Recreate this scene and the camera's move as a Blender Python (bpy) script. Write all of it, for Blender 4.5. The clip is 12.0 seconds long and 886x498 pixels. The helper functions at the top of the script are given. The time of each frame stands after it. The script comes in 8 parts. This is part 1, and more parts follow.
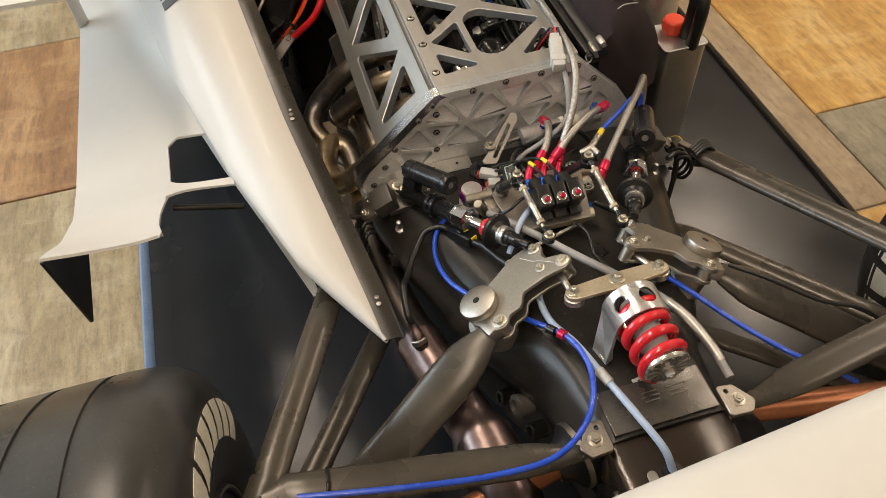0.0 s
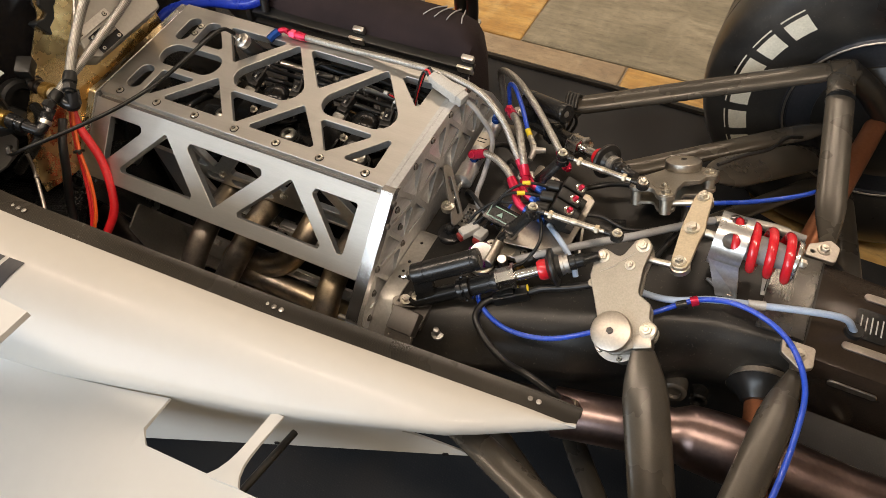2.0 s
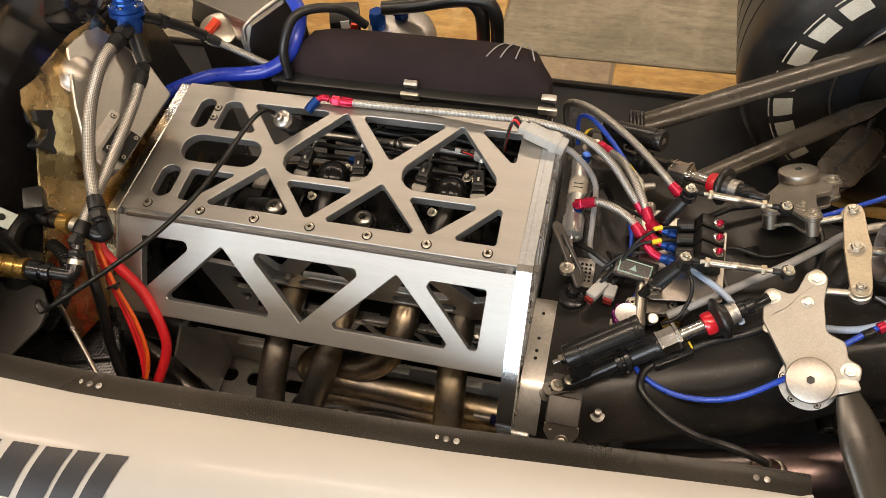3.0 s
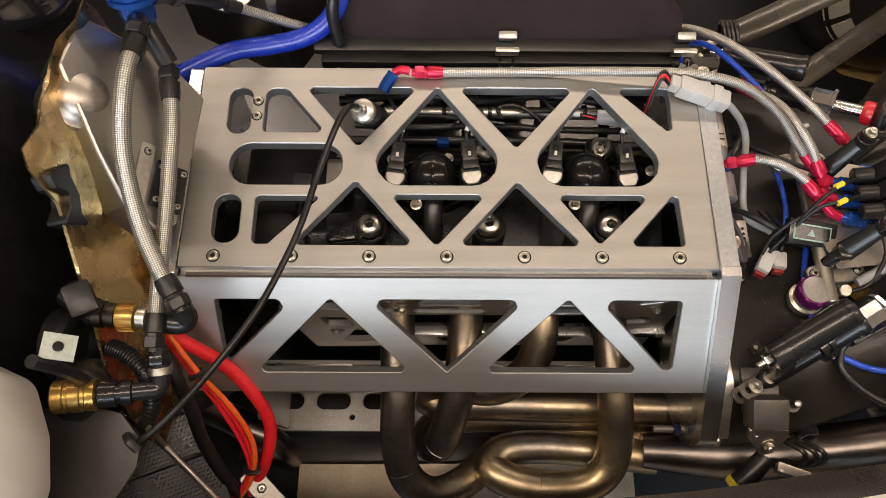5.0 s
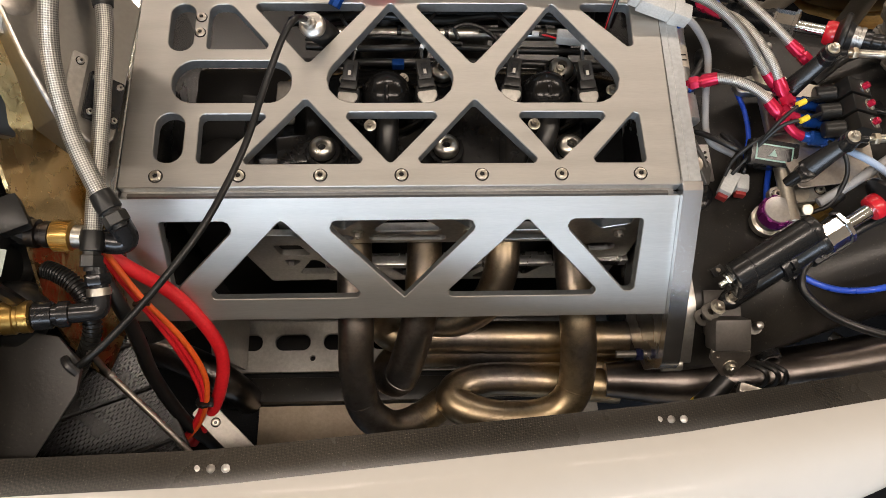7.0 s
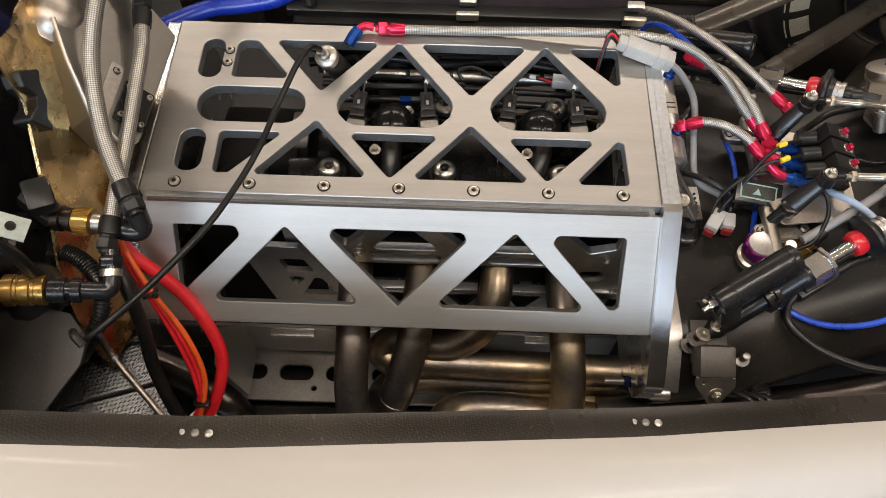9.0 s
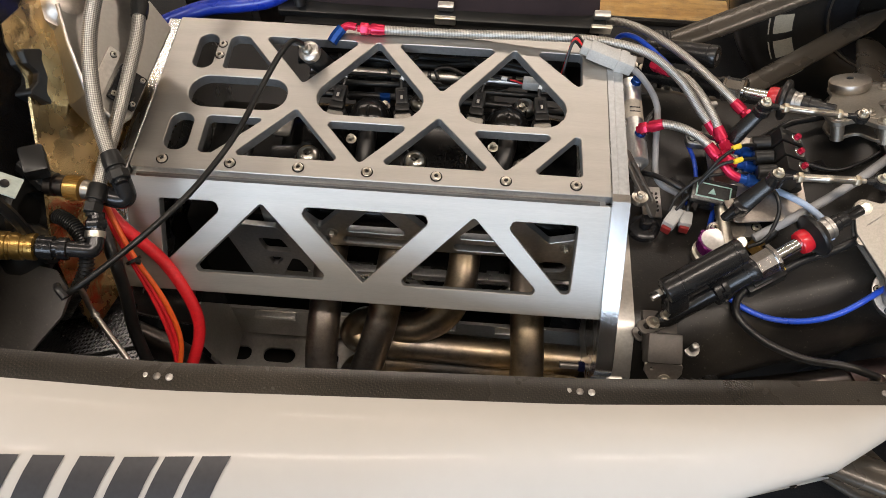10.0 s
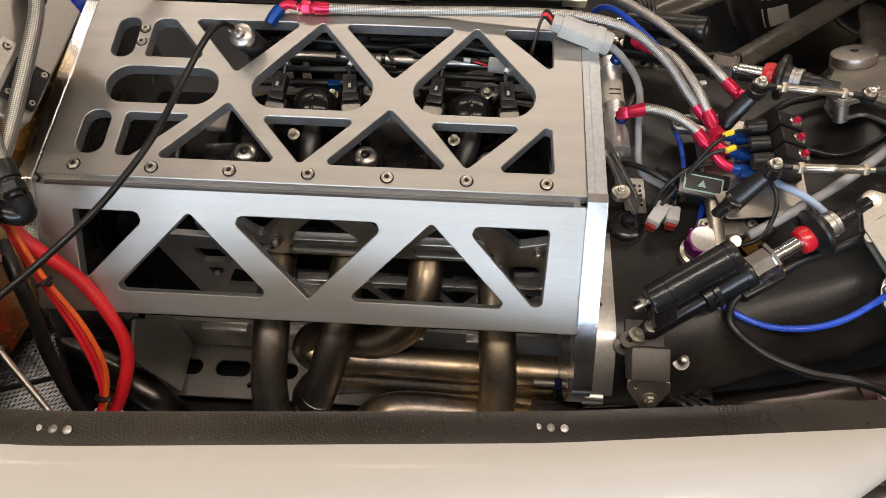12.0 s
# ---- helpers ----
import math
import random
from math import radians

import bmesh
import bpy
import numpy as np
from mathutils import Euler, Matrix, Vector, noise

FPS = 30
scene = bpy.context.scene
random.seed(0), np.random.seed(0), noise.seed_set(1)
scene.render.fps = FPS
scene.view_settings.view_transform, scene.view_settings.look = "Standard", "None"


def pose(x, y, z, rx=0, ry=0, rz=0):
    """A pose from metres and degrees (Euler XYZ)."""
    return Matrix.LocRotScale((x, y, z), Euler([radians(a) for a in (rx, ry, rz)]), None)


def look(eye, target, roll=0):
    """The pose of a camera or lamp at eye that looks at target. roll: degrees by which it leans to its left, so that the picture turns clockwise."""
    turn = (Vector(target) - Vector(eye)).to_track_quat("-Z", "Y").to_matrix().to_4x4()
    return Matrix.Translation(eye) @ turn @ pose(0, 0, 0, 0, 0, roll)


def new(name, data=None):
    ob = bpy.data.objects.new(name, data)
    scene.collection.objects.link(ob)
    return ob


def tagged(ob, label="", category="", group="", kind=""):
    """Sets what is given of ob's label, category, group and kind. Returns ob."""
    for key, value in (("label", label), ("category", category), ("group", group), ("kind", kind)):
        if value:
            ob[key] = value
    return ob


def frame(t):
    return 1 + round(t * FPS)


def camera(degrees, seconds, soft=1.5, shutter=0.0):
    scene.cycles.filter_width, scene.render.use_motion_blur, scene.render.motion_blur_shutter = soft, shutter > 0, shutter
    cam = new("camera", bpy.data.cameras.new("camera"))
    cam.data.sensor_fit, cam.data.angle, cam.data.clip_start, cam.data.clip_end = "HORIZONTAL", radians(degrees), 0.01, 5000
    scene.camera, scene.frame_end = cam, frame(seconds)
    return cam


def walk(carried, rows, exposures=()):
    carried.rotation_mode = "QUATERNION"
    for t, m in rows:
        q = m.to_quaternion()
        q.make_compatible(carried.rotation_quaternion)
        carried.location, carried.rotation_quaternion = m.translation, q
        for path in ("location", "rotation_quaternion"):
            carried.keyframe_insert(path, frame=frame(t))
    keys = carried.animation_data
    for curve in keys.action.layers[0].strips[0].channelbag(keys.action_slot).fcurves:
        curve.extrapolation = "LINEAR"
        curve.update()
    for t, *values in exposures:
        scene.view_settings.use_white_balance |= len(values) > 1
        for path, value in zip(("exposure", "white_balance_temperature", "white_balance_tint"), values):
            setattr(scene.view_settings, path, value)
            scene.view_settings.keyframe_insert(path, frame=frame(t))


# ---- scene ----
cam = camera(62.2, 12.0, 0.62)
PATH = [
    (0, (1.181, -0.346, 1.285), (-0.04, -0.036, -0.269), -2.9),
    (0.5, (1.099, -0.488, 1.3), (-0.017, 0.089, -0.256), -3.7),
    (1, (1.017, -0.645, 1.312), (0.042, 0.133, -0.251), -5.0),
    (1.5, (0.884, -0.707, 1.296), (0.07, 0.228, -0.273), -5.8),
    (2, (0.728, -0.693, 1.304), (0.07, 0.357, -0.266), -6.2),
    (2.5, (0.543, -0.662, 1.292), (0.042, 0.456, -0.29), -6.1),
    (3, (0.364, -0.636, 1.289), (-0.024, 0.496, -0.314), -6.8),
    (3.5, (0.237, -0.551, 1.268), (-0.051, 0.559, -0.371), -6.8),
    (3.7, (0.193, -0.532, 1.266), (-0.057, 0.551, -0.397), -6.7),
    (5.3, (-0.017, -0.403, 1.217), (0.029, 0.378, -0.623), 3.0),
    (5.5, (-0.012, -0.405, 1.208), (0.049, 0.349, -0.644), 4.0),
    (6, (0.004, -0.419, 1.192), (0.09, 0.302, -0.672), 5.8),
    (6.5, (0.006, -0.435, 1.189), (0.101, 0.291, -0.673), 6.3),
    (7, (0.009, -0.452, 1.185), (0.095, 0.315, -0.66), 5.3),
    (8.8, (0.041, -0.542, 1.18), (0.042, 0.456, -0.553), 1.4),
    (9, (0.051, -0.56, 1.182), (0.047, 0.464, -0.536), 1.7),
    (9.5, (0.088, -0.599, 1.196), (0.043, 0.463, -0.498), 1.2),
    (10, (0.126, -0.631, 1.201), (0.049, 0.457, -0.475), 0.6),
    (10.5, (0.153, -0.635, 1.199), (0.06, 0.464, -0.469), 0.1),
    (11, (0.171, -0.609, 1.188), (0.082, 0.479, -0.488), -0.2),
    (11.5, (0.173, -0.577, 1.172), (0.101, 0.483, -0.523), -0.2),
    (12, (0.161, -0.54, 1.137), (0.103, 0.484, -0.581), -0.1),
]
BALANCE = [(0, -0.06, 6900, 12), (0.5, -0.06, 6600, 10), (1.0, -0.08, 6700, 11), (1.5, -0.10, 6900, 13), (2.0, -0.10, 7050, 15), (2.5, -0.11, 7500, 16), (3.0, -0.08, 7200, 16), (3.5, -0.06, 7100, 16),
           (5.5, -0.04, 6700, 16), (6.5, -0.05, 6500, 15), (9.0, -0.14, 6350, 15), (12, -0.15, 6350, 15)]
walk(cam, [(t, look(eye, target, roll)) for t, eye, target, roll in PATH], BALANCE)

# ---- light ----
world = bpy.data.worlds.new("world")
scene.world = world
world.use_nodes = True
wn = world.node_tree
sky = wn.nodes.new("ShaderNodeTexSky")
sky.sky_type = "NISHITA"
sky.sun_disc = False
sky.sun_elevation, sky.sun_rotation = radians(35), radians(200)
wn.links.new(sky.outputs[0], wn.nodes["Background"].inputs[0])
wn.nodes["Background"].inputs[1].default_value = 0.1
scene.view_settings.exposure = -0.06


def area(name, eye, target, sx, sy, watts, col):
    d = bpy.data.lights.new(name, "AREA")
    d.shape, d.size, d.size_y, d.energy, d.color = "RECTANGLE", sx, sy, watts, col
    o = new(name, d)
    o.matrix_world = look(eye, target)
    return o


WARM, COOL = (1.0, 0.865, 0.71), (0.70, 0.86, 1.0)
for lx in (-1.6, 0.4, 2.4):
    for ly in (-0.8, 2.5):
        area("ceiling_lamp", (lx, ly, 3.15), (lx, ly, 0), 1.5, 0.22, 36 if ly > 0 else 37, WARM)
area("window_light", (-1.3, -4.3, 2.38), (-1.3, 0, 0.3), 4.8, 1.7, 235, COOL)


# ---- materials ----
def material(name):
    m = bpy.data.materials.new(name)
    m.use_nodes = True
    nt = m.node_tree
    return m, nt, nt.nodes["Principled BSDF"]


def coords(nt, scale=(1, 1, 1), kind="Object"):
    tc = nt.nodes.new("ShaderNodeTexCoord")
    mp = nt.nodes.new("ShaderNodeMapping")
    mp.inputs["Scale"].default_value = scale
    nt.links.new(tc.outputs[kind], mp.inputs[0])
    return mp.outputs[0]


def noise_node(nt, vec, scale, detail=4.0, rough=0.55):
    n = nt.nodes.new("ShaderNodeTexNoise")
    n.inputs["Scale"].default_value, n.inputs["Detail"].default_value, n.inputs["Roughness"].default_value = scale, detail, rough
    nt.links.new(vec, n.inputs["Vector"])
    return n.outputs["Fac"]


def ramp(nt, fac, stops):
    r = nt.nodes.new("ShaderNodeValToRGB")
    e = r.color_ramp.elements
    while len(e) < len(stops):
        e.new(0.5)
    for el, (p, c) in zip(e, stops):
        el.position = p
        el.color = (*c, 1) if len(c) == 3 else c
    nt.links.new(fac, r.inputs[0])
    return r.outputs[0]


def grey(v):
    return (v, v, v)


def mixc(nt, fac, a, b, mode="MIX"):
    n = nt.nodes.new("ShaderNodeMix")
    n.data_type, n.blend_type = "RGBA", mode
    for sock, v in ((n.inputs[0], fac), (n.inputs[6], a), (n.inputs[7], b)):
        if isinstance(v, (int, float)):
            sock.default_value = v
        elif isinstance(v, tuple):
            sock.default_value = (*v, 1)
        else:
            nt.links.new(v, sock)
    return n.outputs[2]


def bump(nt, b, height, strength, dist=0.001, other=None):
    n = nt.nodes.new("ShaderNodeBump")
    n.inputs["Strength"].default_value, n.inputs["Distance"].default_value = strength, dist
    nt.links.new(height, n.inputs["Height"])
    if other:
        nt.links.new(other, n.inputs["Normal"])
    nt.links.new(n.outputs[0], b.inputs["Normal"])
    return n.outputs[0]


def surface(name, c1, c2, rough=(0.3, 0.5), metal=0.0, coarse=6.0, fine=220.0, stretch=(1, 1, 1), relief=0.15, coat=0.0, vary=0.0, spec=0.5, grain=0.18, dust=0.0):
    """Two tones mixed at a coarse and a fine scale, with rough and relief that follow the grain."""
    m, nt, b = material(name)
    v = coords(nt, stretch)
    big, small = noise_node(nt, v, coarse), noise_node(nt, v, fine, 3.0)
    col = ramp(nt, big, [(0.3, c1), (0.7, c2)])
    dark = ramp(nt, small, [(0.3, grey(1 - grain)), (0.7, grey(1.0))])
    col = mixc(nt, 1.0, col, dark, "MULTIPLY")
    if dust:
        speck = ramp(nt, noise_node(nt, v, 260, 2.0), [(0.66, grey(0)), (0.72, grey(dust))])
        film = ramp(nt, noise_node(nt, v, 11, 6.0, 0.65), [(0.45, grey(0)), (0.8, grey(dust * 0.5))])
        col = mixc(nt, mixc(nt, 1.0, speck, film, "ADD"), col, (0.20, 0.175, 0.14))
    if vary:
        oi = nt.nodes.new("ShaderNodeObjectInfo")
        col = mixc(nt, 1.0, col, ramp(nt, oi.outputs["Random"], [(0, grey(1 - vary)), (1, grey(1.0))]), "MULTIPLY")
    nt.links.new(col, b.inputs["Base Color"])
    r = mixc(nt, big, grey(rough[0]), grey(rough[1]))
    nt.links.new(r, b.inputs["Roughness"])
    b.inputs["Metallic"].default_value = metal
    b.inputs["Coat Weight"].default_value = coat
    b.inputs["Coat Roughness"].default_value = 0.06
    b.inputs["Specular IOR Level"].default_value = spec
    if relief:
        bump(nt, b, small, relief, 0.0006)
    return m


ALU = surface("machined_aluminium", (0.435, 0.425, 0.400), (0.495, 0.483, 0.455), (0.43, 0.53), 1.0, 9, 160, (0.6, 8, 8), 0.05, grain=0.07)
# Blue-grey tone carries the reflections on the cut walls; roughness is the cutter's.
CUT = surface("milled_cut_edge", (0.42, 0.44, 0.45), (0.54, 0.56, 0.57), (0.40, 0.54), 0.9, 14, 200, (1, 1, 1), 0.15)
BULKHEAD = surface("blasted_alloy_bulkhead", (0.66, 0.655, 0.64), (0.78, 0.775, 0.76), (0.46, 0.58), 0.7, 14, 200, (1, 1, 1), 0.08)
ENDCAP = surface("satin_end_plate", (0.70, 0.705, 0.71), (0.78, 0.78, 0.78), (0.20, 0.28), 1.0, 10, 160, (6, 0.6, 0.6), 0.05, grain=0.05)
ALU_EDGE = surface("milled_aluminium", (0.62, 0.63, 0.63), (0.74, 0.74, 0.73), (0.22, 0.32), 1.0, 14, 120, (5, 1, 1), 0.10)
ALU_DULL = surface("dull_aluminium", (0.42, 0.41, 0.39), (0.56, 0.54, 0.51), (0.34, 0.5), 1.0, 10, 260, (1, 1, 1), 0.12)
STEEL = surface("plated_steel", (0.52, 0.49, 0.43), (0.66, 0.62, 0.54), (0.28, 0.42), 1.0, 25, 300, (1, 1, 1), 0.08)
TITAN = surface("bare_titanium", (0.40, 0.37, 0.33), (0.50, 0.46, 0.41), (0.33, 0.45), 1.0, 18, 300, (1, 1, 1), 0.10)
ROCKER = surface("nickel_rocker_plate", (0.30, 0.28, 0.245), (0.38, 0.355, 0.31), (0.44, 0.56), 1.0, 20, 400, (1, 1, 1), 0.08)
GILT = surface("zinc_yellow_plate", (0.54, 0.47, 0.35), (0.63, 0.56, 0.43), (0.44, 0.56), 1.0, 22, 300, (1, 1, 1), 0.08)
CHROME = surface("bright_chrome", grey(0.62), grey(0.72), (0.12, 0.20), 1.0, 10, 100, (1, 1, 1), 0.0)


def heat_steel():
    """Bare exhaust steel: smoky grey, with straw and brown heat tints in broad patches and fine soot."""
    m, nt, b = material("heat_tinted_steel")
    v = coords(nt)
    broad = noise_node(nt, v, 7.5, 4, 0.5)
    col = ramp(nt, broad, [(0.30, (0.17, 0.165, 0.165)), (0.44, (0.25, 0.215, 0.18)), (0.56, (0.39, 0.31, 0.20)), (0.66, (0.50, 0.39, 0.235)), (0.80, (0.28, 0.225, 0.18))])
    soot = noise_node(nt, coords(nt, (1, 1, 1)), 46, 7, 0.7)
    col = mixc(nt, 1.0, col, ramp(nt, soot, [(0.32, grey(0.55)), (0.55, grey(1.0))]), "MULTIPLY")
    nt.links.new(col, b.inputs["Base Color"])
    b.inputs["Metallic"].default_value = 1.0
    nt.links.new(ramp(nt, soot, [(0.3, grey(0.46)), (0.7, grey(0.31))]), b.inputs["Roughness"])
    bump(nt, b, noise_node(nt, v, 180, 3), 0.08, 0.0006)
    return m


EXHAUST = heat_steel()
COPPER = surface("heat_browned_steel", (0.17, 0.125, 0.118), (0.33, 0.245, 0.235), (0.26, 0.40), 1.0, 13, 150, (1, 1, 1), 0.12)
DRIVE = surface("copper_brown_shaft", (0.30, 0.11, 0.05), (0.40, 0.16, 0.08), (0.28, 0.4), 0.7, 10, 200, (1, 1, 1), 0.05)
CARBON = surface("satin_carbon_case", (0.008, 0.0075, 0.007), (0.017, 0.0155, 0.0135), (0.28, 0.42), 0.0, 7, 420, (1, 1, 1), 0.3, spec=0.36, dust=0.22)
ARM = surface("carbon_suspension_arm", (0.052, 0.046, 0.038), (0.092, 0.081, 0.065), (0.22, 0.34), 0.3, 9, 500, (1, 1, 1), 0.10)
BLACK = surface("black_anodised", (0.010, 0.010, 0.010), (0.018, 0.018, 0.018), (0.20, 0.32), 0.2, 15, 300, (1, 1, 1), 0.05)
PLASTIC = surface("black_plastic", (0.007, 0.007, 0.007), (0.014, 0.014, 0.013), (0.28, 0.42), 0.0, 18, 500, (1, 1, 1), 0.15, spec=0.35)
ENGINE = surface("black_cam_cover", (0.005, 0.005, 0.005), (0.010, 0.010, 0.010), (0.14, 0.24), 0.0, 12, 300, (1, 1, 1), 0.10, spec=0.28)
RUBBER = surface("black_rubber_hose", (0.007, 0.007, 0.007), (0.013, 0.013, 0.013), (0.28, 0.42), 0.0, 20, 300, (1, 1, 1), 0.1)
RED = surface("red_anodised", (0.52, 0.012, 0.05), (0.64, 0.024, 0.075), (0.2, 0.3), 0.55, 30, 300, (1, 1, 1), 0.05)
BLUE = surface("blue_anodised", (0.008, 0.055, 0.27), (0.014, 0.09, 0.40), (0.2, 0.3), 0.6, 30, 300, (1, 1, 1), 0.05)
PURPLE = surface("purple_anodised", (0.16, 0.02, 0.14), (0.26, 0.03, 0.22), (0.2, 0.3), 0.6, 30, 300, (1, 1, 1), 0.05)
BRASS = surface("gold_anodised", (0.38, 0.235, 0.065), (0.48, 0.31, 0.10), (0.24, 0.34), 0.9, 30, 300, (1, 1, 1), 0.05)
SPRING = surface("red_spring_enamel", (0.55, 0.01, 0.02), (0.62, 0.02, 0.03), (0.18, 0.28), 0.0, 30, 300, (1, 1, 1), 0.05, 0.5)
REDCABLE = surface("red_cable_sleeve", (0.62, 0.012, 0.018), (0.72, 0.02, 0.028), (0.36, 0.5), 0.0, 20, 300, (1, 1, 1), 0.05)
REDCAP = surface("orange_red_plastic_cap", (0.70, 0.05, 0.02), (0.80, 0.08, 0.03), (0.35, 0.5), 0.0, 20, 300, (1, 1, 1), 0.05)
ORANGE = surface("orange_cable_sleeve", (0.74, 0.10, 0.012), (0.82, 0.14, 0.02), (0.36, 0.5), 0.0, 20, 300, (1, 1, 1), 0.05)
BLUEHOSE = surface("blue_line", (0.012, 0.06, 0.50), (0.02, 0.09, 0.62), (0.22, 0.34), 0.0, 20, 300, (1, 1, 1), 0.05, 0.3)
SILICONE = surface("blue_silicone_hose", (0.008, 0.03, 0.36), (0.015, 0.05, 0.48), (0.22, 0.34), 0.0, 20, 300, (1, 1, 1), 0.1, 0.2)
YELLOW = surface("yellow_marker", (0.75, 0.55, 0.02), (0.8, 0.6, 0.04), (0.4, 0.5), 0.0, 20, 300, (1, 1, 1), 0.05)
GREYWIRE = surface("grey_cable_sleeve", (0.25, 0.25, 0.25), (0.34, 0.34, 0.34), (0.45, 0.6), 0.0, 30, 900, (1, 1, 1), 0.3)
PALEWIRE = surface("pale_blue_cable", (0.32, 0.42, 0.58), (0.40, 0.50, 0.66), (0.4, 0.5), 0.0, 30, 900, (1, 1, 1), 0.1)
GREYPLASTIC = surface("grey_plastic_connector", (0.42, 0.42, 0.40), (0.50, 0.50, 0.48), (0.4, 0.5), 0.0, 30, 500, (1, 1, 1), 0.1)
WHITE = surface("white_gloss_paint", (0.485, 0.475, 0.445), (0.525, 0.515, 0.485), (0.46, 0.54), 0.0, 4, 60, (1, 1, 1), 0.0, 0.15, grain=0.02, spec=0.35)
DECAL = surface("dark_grey_decal", (0.030, 0.030, 0.034), (0.040, 0.040, 0.044), (0.4, 0.5), 0.0, 8, 200, (1, 1, 1), 0.0)
FABRIC = surface("black_knit_fabric", (0.016, 0.011, 0.012), (0.030, 0.020, 0.021), (0.85, 0.95), 0.0, 12, 900, (1, 1, 1), 0.8, 0.0, 0.0, 0.2)
WALLPAINT = surface("cream_wall_paint", (0.60, 0.55, 0.47), (0.66, 0.61, 0.53), (0.7, 0.85), 0.0, 2, 90, (1, 1, 1), 0.1)
LETTER = surface("white_tyre_lettering", (0.62, 0.60, 0.50), (0.74, 0.71, 0.60), (0.55, 0.7), 0.0, 30, 300, (1, 1, 1), 0.1)
RIM = surface("dark_magnesium_rim", (0.05, 0.055, 0.065), (0.09, 0.095, 0.11), (0.28, 0.4), 0.7, 9, 200, (1, 1, 1), 0.05)
TYRE = surface("scuffed_tyre_rubber", (0.012, 0.012, 0.0122), (0.036, 0.0355, 0.034), (0.20, 0.42), 0.0, 9, 160, (1, 1, 1), 0.25, spec=0.6, dust=0.20)
BRACKET = surface("grey_sheet_bracket", (0.20, 0.185, 0.165), (0.28, 0.26, 0.235), (0.35, 0.48), 0.8, 10, 260, (1, 1, 1), 0.1)
BLOCK = surface("engine_dark_casting", (0.007, 0.0068, 0.0065), (0.014, 0.0135, 0.0125), (0.4, 0.6), 0.1, 16, 240, (1, 1, 1), 0.5, spec=0.25)


def gold_foil():
    m, nt, b = material("gold_reflective_foil")
    v = coords(nt)
    n = noise_node(nt, v, 9, 5)
    nt.links.new(ramp(nt, n, [(0.3, (0.56, 0.39, 0.17)), (0.7, (0.80, 0.60, 0.32))]), b.inputs["Base Color"])
    b.inputs["Metallic"].default_value = 1.0
    nt.links.new(ramp(nt, noise_node(nt, v, 40, 4), [(0.3, grey(0.20)), (0.7, grey(0.34))]), b.inputs["Roughness"])
    w = bump(nt, b, n, 0.35, 0.016)
    bump(nt, b, noise_node(nt, v, 70, 3), 0.12, 0.002, w)
    return m


def weave(name, c1, c2, size, rough, dust=0.0, grit=330, relief=0.12):
    """Twill cloth under resin: two tones in a slanted check, with a little dust lying on it."""
    m, nt, b = material(name)
    v = coords(nt, (size, size, size))
    rot = nt.nodes.new("ShaderNodeMapping")
    rot.inputs["Rotation"].default_value = (0.3, 0.2, 0.78)
    nt.links.new(v, rot.inputs[0])
    ch = nt.nodes.new("ShaderNodeTexChecker")
    ch.inputs["Scale"].default_value = 1.0
    nt.links.new(rot.outputs[0], ch.inputs["Vector"])
    ch.inputs["Color1"].default_value, ch.inputs["Color2"].default_value = (*c1, 1), (*c2, 1)
    plain = coords(nt)
    tone = ramp(nt, noise_node(nt, plain, 6, 5), [(0.3, grey(0.75)), (0.7, grey(1.0))])
    col = mixc(nt, 1.0, ch.outputs["Color"], tone, "MULTIPLY")
    if dust:
        d = ramp(nt, noise_node(nt, plain, grit, 2), [(0.66, grey(0)), (0.71, grey(1))])
        film = ramp(nt, noise_node(nt, plain, 3.5, 5), [(0.42, grey(0)), (0.75, grey(0.35))])
        both = mixc(nt, 1.0, d, film, "ADD")
        scaled = mixc(nt, 1.0, both, grey(dust), "MULTIPLY")
        col = mixc(nt, scaled, col, (0.24, 0.21, 0.17))
    nt.links.new(col, b.inputs["Base Color"])
    nt.links.new(ramp(nt, noise_node(nt, plain, 5, 5), [(0.3, grey(rough[0])), (0.7, grey(rough[1]))]), b.inputs["Roughness"])
    b.inputs["Specular IOR Level"].default_value = 0.3
    bump(nt, b, ch.outputs["Fac"], relief, 0.0004)
    return m


def braid_material():
    m, nt, b = material("braided_stainless_sleeve")
    tc = nt.nodes.new("ShaderNodeTexCoord")
    sp = nt.nodes.new("ShaderNodeSeparateXYZ")
    nt.links.new(tc.outputs["UV"], sp.inputs[0])

    def math(op, a, c):
        n = nt.nodes.new("ShaderNodeMath")
        n.operation = op
        for s, v in zip(n.inputs, (a, c)):
            if v is None:
                continue
            if isinstance(v, (int, float)):
                s.default_value = v
            else:
                nt.links.new(v, s)
        return n.outputs[0]

    u, w = math("MULTIPLY", sp.outputs[0], 2 * 3.14159265 * 11), math("MULTIPLY", sp.outputs[1], 1600.0)
    k = math("MULTIPLY", math("SINE", math("ADD", u, w), None), math("SINE", math("SUBTRACT", u, w), None))
    f = math("ADD", math("MULTIPLY", k, 0.5), 0.5)
    nt.links.new(ramp(nt, f, [(0.15, (0.17, 0.165, 0.15)), (0.75, (0.48, 0.465, 0.43))]), b.inputs["Base Color"])
    b.inputs["Metallic"].default_value, b.inputs["Roughness"].default_value = 0.85, 0.36
    bump(nt, b, f, 0.5, 0.0006)
    return m


